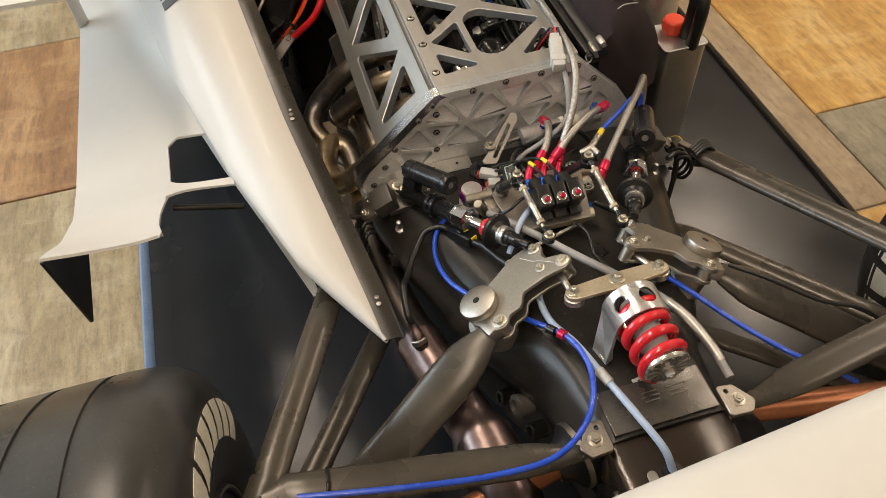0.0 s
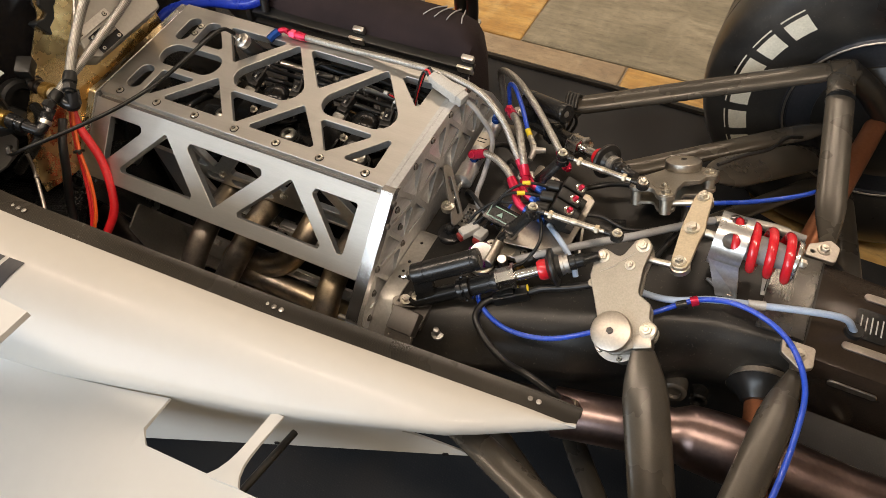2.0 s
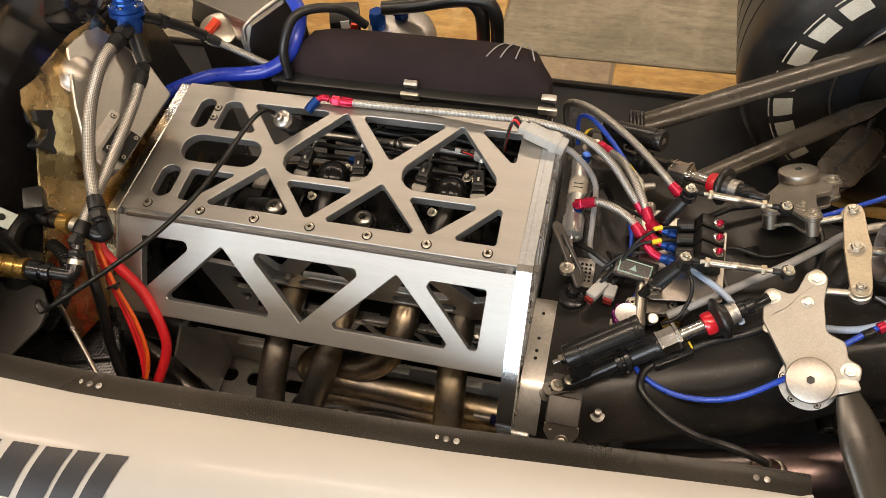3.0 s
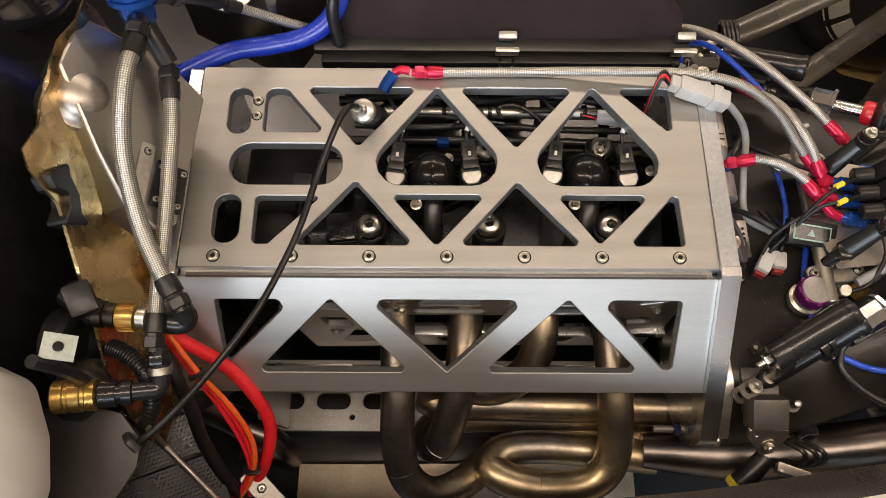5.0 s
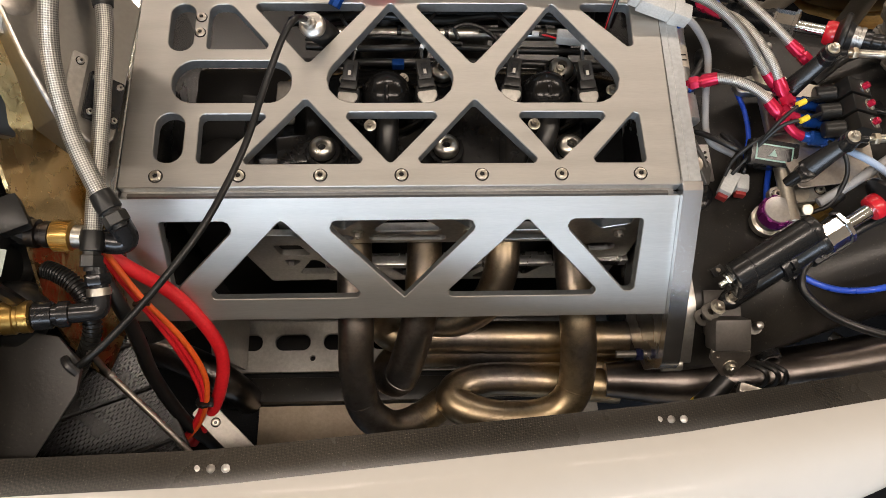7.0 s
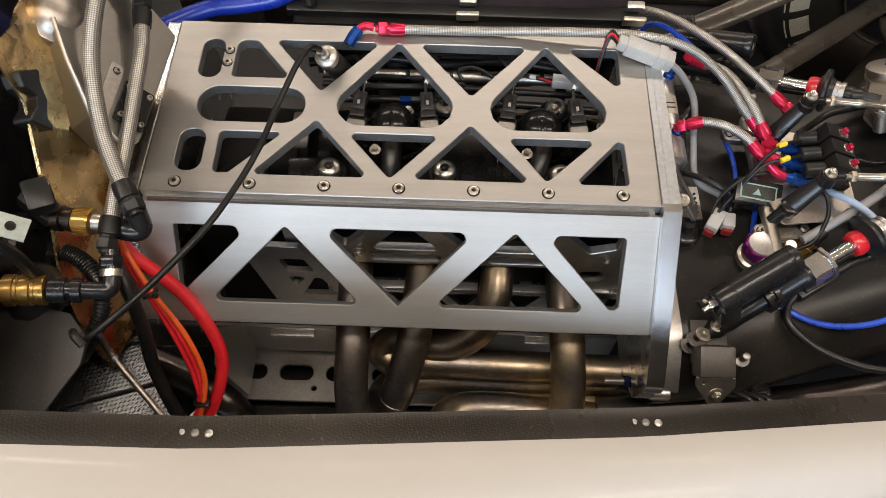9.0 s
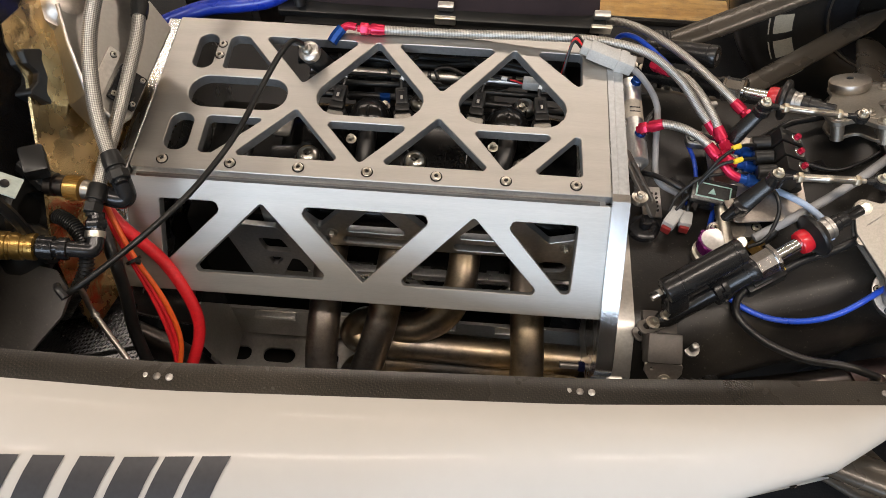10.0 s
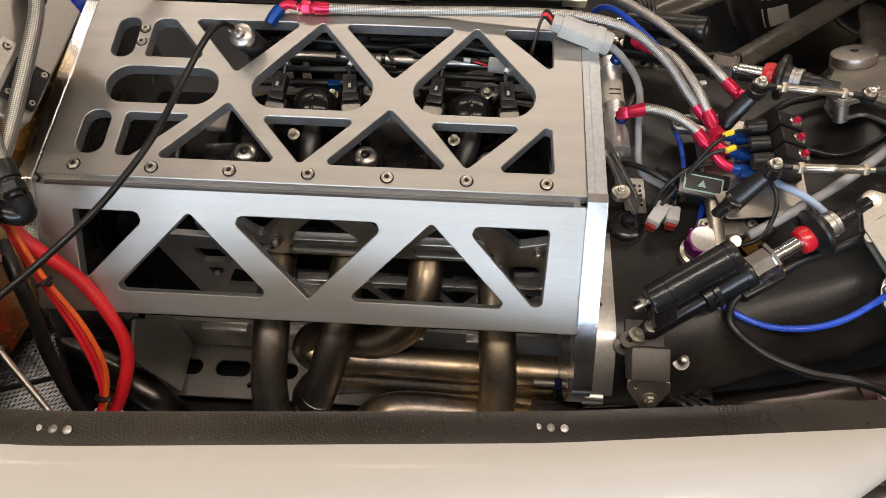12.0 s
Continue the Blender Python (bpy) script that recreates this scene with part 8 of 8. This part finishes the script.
    line = [Vector((-0.318, -0.208, 0.562)), Vector((-0.307, -0.212, 0.562)), Vector((-0.295, -0.219, 0.560)), Vector((-0.284, -0.230, 0.556)), Vector((-0.279, -0.241, 0.550)), Vector((-0.277, -0.256, 0.540)), Vector((-0.283, -0.271, 0.528)), Vector((-0.294, -0.284, 0.515)), Vector((-0.306, -0.295, 0.50))]
    s = spline(line, 5)
    part("ribbed_hose", tube(B(), s, 0.0072, 12, raw=True), PLASTIC, t, "black ribbed hose")
    for i in range(1, len(s) - 1, 1):
        d = (s[i + 1] - s[i - 1]).normalized()
        part("rib", lathe(B(), s[i] - d * 0.0008, d, [(0.0072, 0), (0.0086, 0.0004), (0.0086, 0.0012), (0.0072, 0.0016)], 12), PLASTIC, t)


fuel_couplings()


def sensor():
    t = thing("pressure_sensor", (-0.09, 0.05, 0.53), "silver-headed black pressure sensor in the cage top", "sensor")
    p, d = Vector((-0.085, 0.064, 0.550)), Vector((-0.22, -0.42, 0.88)).normalized()
    part("body", lathe(B(), p - d * 0.03, d, [(0.011, 0), (0.0135, 0.004), (0.0135, 0.046), (0.012, 0.048)], 24), PLASTIC, t, "black body")
    part("head", lathe(B(), p + d * 0.018, d, [(0.0122, 0), (0.0132, 0.002), (0.0132, 0.010), (0.0115, 0.012), (0.007, 0.013), (0.0065, 0.018), (0.0045, 0.020), (0.0045, 0.028)], 24), CLOUDY, t, "bright turned head")
    q = Vector((-0.080, 0.090, 0.545))
    part("blue_adaptor", tube(B(), [q + Vector((0.008, 0.006, 0.006)), q + Vector((0.013, 0.014, 0.011)), q + Vector((0.020, 0.022, 0.016))], 0.0072, 8), BLUE, t, "blue anodised adaptor")
    part("red_elbow", tube(B(), [q + Vector((0.020, 0.022, 0.016)), q + Vector((0.028, 0.026, 0.018)), q + Vector((0.038, 0.025, 0.017))], 0.0050, 12), RED, t, "red anodised elbow")


sensor()
cable("black_cable", [(-0.095, 0.045, 0.592), (-0.102, 0.033, 0.606), (-0.113, 0.012, 0.604), (-0.130, -0.035, 0.590), (-0.144, -0.085, 0.580), (-0.160, -0.128, 0.574), (-0.184, -0.180, 0.570), (-0.222, -0.236, 0.564), (-0.256, -0.276, 0.558), (-0.285, -0.297, 0.546)], 0.0034, PLASTIC, "black throttle cable crossing the cage top")
LOOM = "loom cables"
cable("red_cable", [(-0.292, -0.168, 0.535), (-0.272, -0.184, 0.515), (-0.234, -0.200, 0.472), (-0.206, -0.226, 0.435), (-0.195, -0.250, 0.404), (-0.202, -0.280, 0.375), (-0.220, -0.305, 0.345), (-0.245, -0.325, 0.31)], 0.0072, REDCABLE, "thick red battery cable curving down from the bulkhead", "cable", (), LOOM)
for k, (dx, dz, mt, lab) in enumerate(((0.0, 0.0, REDCABLE, "thin red cable tied into the loom"), (0.0065, 0.002, ORANGE, "thin orange cable tied into the loom"), (-0.006, -0.001, REDCABLE, "thin red cable beside the orange one"))):
    cable("orange_cable" if mt is ORANGE else "red_cable", [(-0.288 + dx * 0.3, -0.170, 0.540 + dz), (-0.276 + dx * 0.5, -0.190, 0.520 + dz), (-0.256 + dx * 0.5, -0.215, 0.492 + dz), (-0.232 + dx, -0.242, 0.452 + dz), (-0.216 + dx, -0.270, 0.415 + dz), (-0.215 + dx * 0.4, -0.294, 0.384 + dz), (-0.232 + dx * 0.4, -0.315, 0.352), (-0.26, -0.335, 0.32)], 0.0030, mt, lab, "cable", (), LOOM)
for p, d in (((-0.256, -0.215, 0.492), (0.55, -0.6, -0.75)), ((-0.215, -0.294, 0.384), (0.0, -0.6, -0.8))):
    p, d = Vector(p), Vector(d).normalized()
    tie = thing("cable_tie", p, "black cable tie round the loom", "tie", "cable ties")
    part("loop", cyl(B(), p - d * 0.0018, p + d * 0.0018, 0.0092, seg=16, bev=0.0004), PLASTIC, tie)
    part("head", box(B(), p + Vector((0.008, -0.004, 0.004)), (0.005, 0.005, 0.005), None, 0.0008), PLASTIC, tie)
cable("black_hose", [(-0.285, -0.195, 0.535), (-0.268, -0.225, 0.515), (-0.260, -0.250, 0.475), (-0.258, -0.275, 0.425), (-0.24, -0.31, 0.36), (-0.22, -0.33, 0.28)], 0.0072, RUBBER, "black hose running down beside the red cables", "hose")
cable("black_hose", [(-0.125, 0.160, 0.555), (-0.128, 0.175, 0.60), (-0.110, 0.21, 0.635), (-0.06, 0.245, 0.625), (-0.03, 0.27, 0.58)], 0.0072, RUBBER, "black hose arching over the blue pipe", "hose")
cable("blue_pipe", [(-0.345, 0.105, 0.515), (-0.319, 0.123, 0.533), (-0.254, 0.150, 0.549), (-0.205, 0.158, 0.553), (-0.167, 0.166, 0.557), (-0.138, 0.178, 0.570), (-0.122, 0.200, 0.590), (-0.122, 0.237, 0.612), (-0.140, 0.262, 0.622), (-0.160, 0.280, 0.626)], 0.0112, SILICONE, "glossy blue silicone coolant pipe curling past the airbox", "hose",
      [((-0.152, 0.272, 0.625), (-0.7, 0.7, 0.12), 0.014, STEEL, 0.0128)])


def radiator_corner():
    t = thing("radiator", (-0.4, -0.32, 0.30), "black meshed radiator face under a carbon flap", "radiator")
    m = Matrix.Translation((-0.40, -0.335, 0.42)) @ basis((1, 0.35, 0), (0.30, -0.25, 0.92)).to_4x4()
    part("core", plate(B(), rounded([(-0.30, -0.10), (0.165, -0.12), (0.150, 0.07), (-0.30, 0.09)], 0.006), [], 0.03, m, 0.001), BLACK, t)
    bm = B()
    for i in range(74):
        for k in range(42):
            p = Vector((-0.20 + 0.0048 * i + 0.0024 * (k % 2), -0.105 + 0.0043 * k, 0.0010))
            d, w = Vector((0.0016, 0.0009, 0.0003)), Vector((-0.0002, 0.00036, 0.0004))
            q = [bm.verts.new(m @ (p + a * d + b * w)) for a, b in ((-1, -1), (1, -1), (1, 1), (-1, 1))]
            lo_ = [bm.verts.new(m @ (p + a * d + b * w - Vector((0, 0, 0.002)))) for a, b in ((-1, -1), (1, -1), (1, 1), (-1, 1))]
            bm.faces.new(q)
            for e in range(4):
                bm.faces.new((q[e], lo_[e], lo_[(e + 1) % 4], q[(e + 1) % 4]))
    part("fin_louvres", bm, BLOCK, t, "fine pale louvres")
    for y in (-0.06, 0.0, 0.05):
        part("core_tube", tube(B(), [m @ Vector((-0.28, y, 0.003)), m @ Vector((0.155, y, 0.003))], 0.0028, 6), BLACK, t)
    f = thing("carbon_flap", (-0.36, -0.29, 0.50), "worn black carbon flap over the radiator edge", "panel")
    part("panel", sheet(B(), [[Vector((-0.278, -0.292, 0.549)), Vector((-0.282, -0.315, 0.540)), Vector((-0.32, -0.372, 0.52))], [Vector((-0.30, -0.268, 0.551)), Vector((-0.34, -0.305, 0.545)), Vector((-0.37, -0.372, 0.53))], [Vector((-0.34, -0.258, 0.545)), Vector((-0.40, -0.29, 0.54)), Vector((-0.44, -0.372, 0.535))], [Vector((-0.40, -0.262, 0.53)), Vector((-0.46, -0.30, 0.53)), Vector((-0.50, -0.372, 0.53))]], 0.004), FLAPCARBON, f, "", 60)
    part("cable_loop", tube(B(), [(-0.289, -0.289, 0.556), (-0.283, -0.296, 0.5605), (-0.276, -0.302, 0.556)], 0.004, 8), RUBBER, f)
    r = thing("stay_rod", (-0.20, -0.36, 0.43), "slim grey stay rod down to the sill", "rod")
    part("rod", tube(B(), [(-0.279, -0.278, 0.534), (-0.277, -0.281, 0.524), (-0.273, -0.2895, 0.4984), (-0.236, -0.326, 0.465), (-0.204, -0.359, 0.435), (-0.186, -0.378, 0.418)], 0.0032, 10), TITAN, r)
    part("knuckle", lathe(B(), (-0.2735, -0.289, 0.4995), (0.6, -0.55, -0.55), [(0.0033, 0), (0.0042, 0.0006), (0.0042, 0.005), (0.0033, 0.0056)], 14), BRACKET, r)
    b = thing("side_bracket", (-0.17, -0.33, 0.30), "flat alloy bracket with two screws near the sill", "bracket")
    m2 = Matrix.Translation((-0.185, -0.335, 0.345)) @ basis((0.7, -0.7, -0.3), (0.2, -0.2, 1)).to_4x4()
    part("strip", plate(B(), rounded([(-0.06, -0.012), (0.06, -0.012), (0.06, 0.012), (-0.06, 0.012)], 0.003), [], 0.004, m2, 0.0004), BRACKET, b)
    for x in (-0.035, 0.03):
        socket_bolt("screw", b, m2 @ Vector((x, 0, 0)), (0.2, -0.2, 1), 0.004)
    w = thing("front_fairing", (-0.45, -0.40, 0.45), "white rounded cockpit side bulging at the bay's front corner", "car body panel")
    rim = rounded([(-0.9, -0.24), (-0.40, -0.232), (-0.352, -0.252), (-0.329, -0.298), (-0.319, -0.340), (-0.322, -0.382), (-0.9, -0.382)], [0.01, 0.03, 0.03, 0.03, 0.02, 0.01, 0.01], 5)
    secs = []
    for z, k in ((0.57, 0.02), (0.60, 0.0), (0.65, 0.012), (0.69, 0.035), (0.715, 0.08), (0.72, 0.16)):
        secs.append([Vector((p[0] - k - 0.006, -0.311 + (p[1] + 0.311) * (1 - 2.2 * k), z)) for p in rim])
    part("shell", loft(B(), secs), WHITE, w, "", 60)
    part("black_edge", tube(B(), [(-0.324, -0.246, 0.56), (-0.324, -0.247, 0.62), (-0.332, -0.250, 0.66)], 0.006, 8), PLASTIC, w)


radiator_corner()


# ---- far side: airbox, tanks ----
def airbox():
    t = thing("airbox", (0.07, 0.25, 0.45), "black knit-covered air filter box clipped beside the engine", "air filter")
    secs = []
    prof = [(0.168, 0.552), (0.176, 0.572), (0.190, 0.590), (0.212, 0.598), (0.245, 0.590), (0.278, 0.562), (0.305, 0.520), (0.318, 0.470), (0.318, 0.420), (0.180, 0.420)]
    for i in range(15):
        u = -1 + 2 * i / 14
        x = 0.070 + 0.203 * u
        k = (1 - abs(u) ** 7) ** 0.5 if abs(u) < 1 else 0.0
        k = 0.35 + 0.65 * k
        secs.append([Vector((x, 0.170 + (y - 0.170) * (0.25 + 0.75 * k), 0.45 + (z - 0.45) * (0.72 + 0.28 * k) if z > 0.45 else z)) for y, z in prof])
    part("filter_sock", loft(B(), secs), FABRIC, t, "black knit filter sock", 60)
    part("lid_rim", box(B(), (0.064, 0.167, 0.545), (0.440, 0.022, 0.016), rot(18, 0, 0), 0.004), PLASTIC, t, "black plastic rim")
    part("lid_rim", box(B(), (0.064, 0.160, 0.529), (0.425, 0.022, 0.018), rot(10, 0, 0), 0.004), PLASTIC, t)
    part("backplate", box(B(), (0.064, 0.170, 0.500), (0.410, 0.018, 0.055), None, 0.004), PLASTIC, t)
    for x in (-0.02, 0.06, 0.14, 0.21):
        part("trumpet", cyl(B(), (x, 0.165, 0.49), (x, 0.125, 0.462), 0.026, 0.022, 20), PLASTIC, t, "black intake trumpet")
    for x in (0.070, 0.276):
        c = part("latch", box(B(), (x, 0.154, 0.549), (0.028, 0.006, 0.016), rot(20, 0, 0), 0.002), STEEL, t, "bright spring latch")
        part("loop", tube(B(), [(x - 0.008, 0.150, 0.540), (x - 0.008, 0.147, 0.532), (x, 0.146, 0.529), (x + 0.008, 0.147, 0.532), (x + 0.008, 0.150, 0.540)], 0.0016, 8), CHROME, c)
        part("tab", box(B(), (x, 0.166, 0.562), (0.022, 0.010, 0.012), rot(25, 0, 0), 0.003), ALU_DULL, c)
    for dx, w in ((-0.030, 0.016), (-0.012, 0.010), (0.008, 0.004), (0.030, -0.010)):
        x = 0.214 + dx
        part("stitched_mark", tube(B(), [(x + w, 0.246, 0.5905), (x + w * 0.4, 0.230, 0.5962), (x, 0.214, 0.5990), (x - w * 0.4, 0.203, 0.5968)], 0.0011, 6), GREYWIRE, t, "pale stitched mark")
    part("end_wire", tube(B(), [(-0.150, 0.175, 0.540), (-0.142, 0.160, 0.528), (-0.120, 0.145, 0.520), (-0.095, 0.135, 0.515)], 0.0016, 8), STEEL, t)


def tanks():
    t = thing("catch_tank", (0.13, 0.42, 0.08), "square aluminium catch tank with a red cap and black hoses", "tank")
    secs = []
    for z, k in ((0.075, 0.94), (0.085, 1.0), (0.392, 1.0), (0.400, 0.96)):
        secs.append([Vector((p.x, p.y, z)) for p in rounded([(0.108 - 0.042 * k, 0.428 - 0.046 * k), (0.108 + 0.042 * k, 0.428 - 0.046 * k), (0.108 + 0.042 * k, 0.428 + 0.046 * k), (0.108 - 0.042 * k, 0.428 + 0.046 * k)], 0.012)])
    part("body", loft(B(), secs), ALU_DULL, t, "dull aluminium body")
    part("rim", plate(B(), rounded([(0.064, 0.380), (0.152, 0.380), (0.152, 0.476), (0.064, 0.476)], 0.010), [], 0.005, Matrix.Translation((0, 0, 0.4045)), 0.001), ALU_DULL, t)
    cap = part("cap", lathe(B(), (0.092, 0.424, 0.402), (0, 0, 1), [(0.018, 0), (0.019, 0.006), (0.0205, 0.008), (0.0205, 0.028), (0.018, 0.031), (0.0, 0.032)], 28), REDCAP, t, "orange-red plastic cap")
    for k in range(14):
        a = 2 * math.pi * k / 14
        part("grip", box(B(), (0.092 + 0.0205 * math.cos(a), 0.424 + 0.0205 * math.sin(a), 0.420), (0.002, 0.003, 0.016), rot(0, 0, math.degrees(a))), REDCAP, cap)
    for dx in (0.0, 0.026):
        part("hose", tube(B(), [(0.118 + dx, 0.440, 0.398), (0.120 + dx, 0.442, 0.455), (0.116 + dx, 0.444, 0.492), (0.098 + dx, 0.447, 0.512), (0.06 + dx * 0.4, 0.450 - dx * 0.3, 0.515), (0.0, 0.452 - dx * 1.2, 0.512), (-0.040 - dx * 0.6, 0.455 - dx * 1.5, 0.505)], 0.0125, 14), RUBBER, t, "thick black hose")
    s = thing("swirl_pot", (-0.04, 0.43, 0.10), "round spun aluminium swirl pot with blue fittings", "tank")
    part("body", lathe(B(), (-0.035, 0.435, 0.07), (0, 0, 1), [(0.065, 0), (0.066, 0.01), (0.066, 0.365), (0.060, 0.382), (0.045, 0.392), (0.028, 0.397), (0.0, 0.398)], 40), ALU_DULL, s, "spun aluminium body", 60)
    for p in ((-0.068, 0.415), (-0.034, 0.448)):
        part("blue_fitting", lathe(B(), (p[0], p[1], 0.455), (0, 0, 1), [(0.014, 0), (0.014, 0.018), (0.016, 0.02), (0.016, 0.040), (0.013, 0.044)], 6), BLUE, s, "blue anodised fitting")
    c = thing("fuse_holder", (-0.10, 0.30, 0.50), "black relay box with a red tag between the tanks", "electrical box")
    part("box", box(B(), (-0.085, 0.315, 0.545), (0.05, 0.045, 0.05), rot(10, 5, 20), 0.004), PLASTIC, c)
    part("tag", box(B(), (-0.055, 0.280, 0.565), (0.012, 0.006, 0.014), rot(0, 20, 30), 0.001), REDCAP, c, "red tag")
    part("label", box(B(), (-0.075, 0.291, 0.560), (0.014, 0.002, 0.014), rot(0, 0, 20)), GREYPLASTIC, c)
    part("post", box(B(), (-0.085, 0.315, 0.30), (0.03, 0.03, 0.46)), CARBON, c)


airbox()
tanks()


def grey_plug():
    t = thing("grey_connector", (0.28, 0.09, 0.55), "grey sealed connector lying on the cage corner", "connector")
    r = rot(0, 12, -14)
    c = Vector((0.284, 0.086, 0.562))
    part("body", box(B(), c, (0.060, 0.020, 0.018), r, 0.003), GREYPLASTIC, t)
    part("collar", box(B(), c + r @ Vector((0.014, 0, 0)), (0.012, 0.023, 0.021), r, 0.003), GREYPLASTIC, t)
    part("nose", box(B(), c + r @ Vector((-0.034, 0, 0)), (0.012, 0.015, 0.013), r, 0.002), GREYPLASTIC, t)
    for dy in (-0.004, 0.0, 0.004):
        part("wire", tube(B(), [c + r @ Vector((-0.038, dy, 0)), c + r @ Vector((-0.052, dy * 1.5, 0.003)), (0.225, 0.075 + dy, 0.53), (0.222, 0.07 + dy, 0.50)], 0.0018, 6), REDCABLE if dy == 0 else PLASTIC, t)


grey_plug()


# ---- stone floor, slab by slab ----
def stone_floor():
    floor = solo("floor", box(B(), (0.3, 0, -0.0105), (9.3, 9.3, 0.003)), GROUT, "slate slab floor in ochre, tan and grey-green", "floor", kind="structure")
    rng, outer = random.Random(5), random.Random(11)
    meshes = {}

    def slab(x0, x1, y0, y1, mt):
        key = (round(x1 - x0, 3), round(y1 - y0, 3), mt.name)
        if key not in meshes:
            w, d, j = (x1 - x0) / 2 - 0.003, (y1 - y0) / 2 - 0.003, 0.004
            bm = B()
            lo = [bm.verts.new((sx * w, sy * d, -0.009)) for sx, sy in ((-1, -1), (1, -1), (1, 1), (-1, 1))]
            md = [bm.verts.new((sx * w, sy * d, -0.003)) for sx, sy in ((-1, -1), (1, -1), (1, 1), (-1, 1))]
            hi = [bm.verts.new((sx * (w - j), sy * (d - j), 0)) for sx, sy in ((-1, -1), (1, -1), (1, 1), (-1, 1))]
            add_ring_faces(bm, lo, md)
            add_ring_faces(bm, md, hi)
            bm.faces.new(hi)
            me = bpy.data.meshes.new("slab")
            bm.to_mesh(me)
            bm.free()
            me.materials.append(mt)
            meshes[key] = me
        o = new("slab", meshes[key])
        o.location = ((x0 + x1) / 2, (y0 + y1) / 2, rng.choice((-0.001, 0.0, -0.0005)))
        o.parent = floor

    rows = [(0.955, 1.555), (0.355, 0.955), (-0.245, 0.355), (-0.68, -0.245), (-1.28, -0.68), (-1.88, -1.28), (1.555, 2.155), (2.155, 2.755), (-2.48, -1.88), (2.755, 3.355), (3.355, 3.955), (3.955, 4.555), (-3.08, -2.48), (-3.68, -3.08), (-4.28, -3.68), (-4.60, -4.28)]
    mats = [STONE_OCHRE, STONE_GREY, STONE_TAN, STONE_RUST]
    for y0, y1 in rows:
        if y0 == 0.955:
            xs, ms = [-3.2, -2.4, -1.6, -0.75, 0.035, 0.85, 1.6, 2.4, 3.2], [STONE_TAN, STONE_RUST, STONE_GREY, STONE_OCHRE, STONE_GREY, STONE_OCHRE, STONE_TAN, STONE_GREY]
        elif y0 == 0.355:
            xs, ms = [-3.2, -2.2, -1.4, -0.55, 0.354, 1.15, 1.9, 2.7, 3.3], [STONE_GREY, STONE_TAN, STONE_GREY, STONE_TAN, STONE_OCHRE, STONE_TAN, STONE_GREY, STONE_RUST]
        elif y0 in (-1.28, -0.68):
            xs, ms = [-3.0, -1.9, -0.96, -0.30, 0.55, 1.3, 2.1, 3.0], [STONE_TAN, STONE_HONEY, STONE_RUST, STONE_HONEY, STONE_TAN, STONE_OCHRE, STONE_GREY]
        else:
            xs, ms = [-3.0 + rng.uniform(-0.1, 0.1)], []
            while xs[-1] < 2.8:
                xs.append(xs[-1] + rng.choice((0.6, 0.75, 0.9)))
                ms.append(rng.choice(mats))
        while xs[0] > -4.3:
            xs.insert(0, max(-4.34, xs[0] - 0.75))
            ms.insert(0, outer.choice(mats))
        while xs[-1] < 4.9:
            xs.append(min(4.94, xs[-1] + 0.75))
            ms.append(outer.choice(mats))
        for a, b, m in zip(xs, xs[1:], ms):
            slab(a, b, y0, y1, m)


stone_floor()
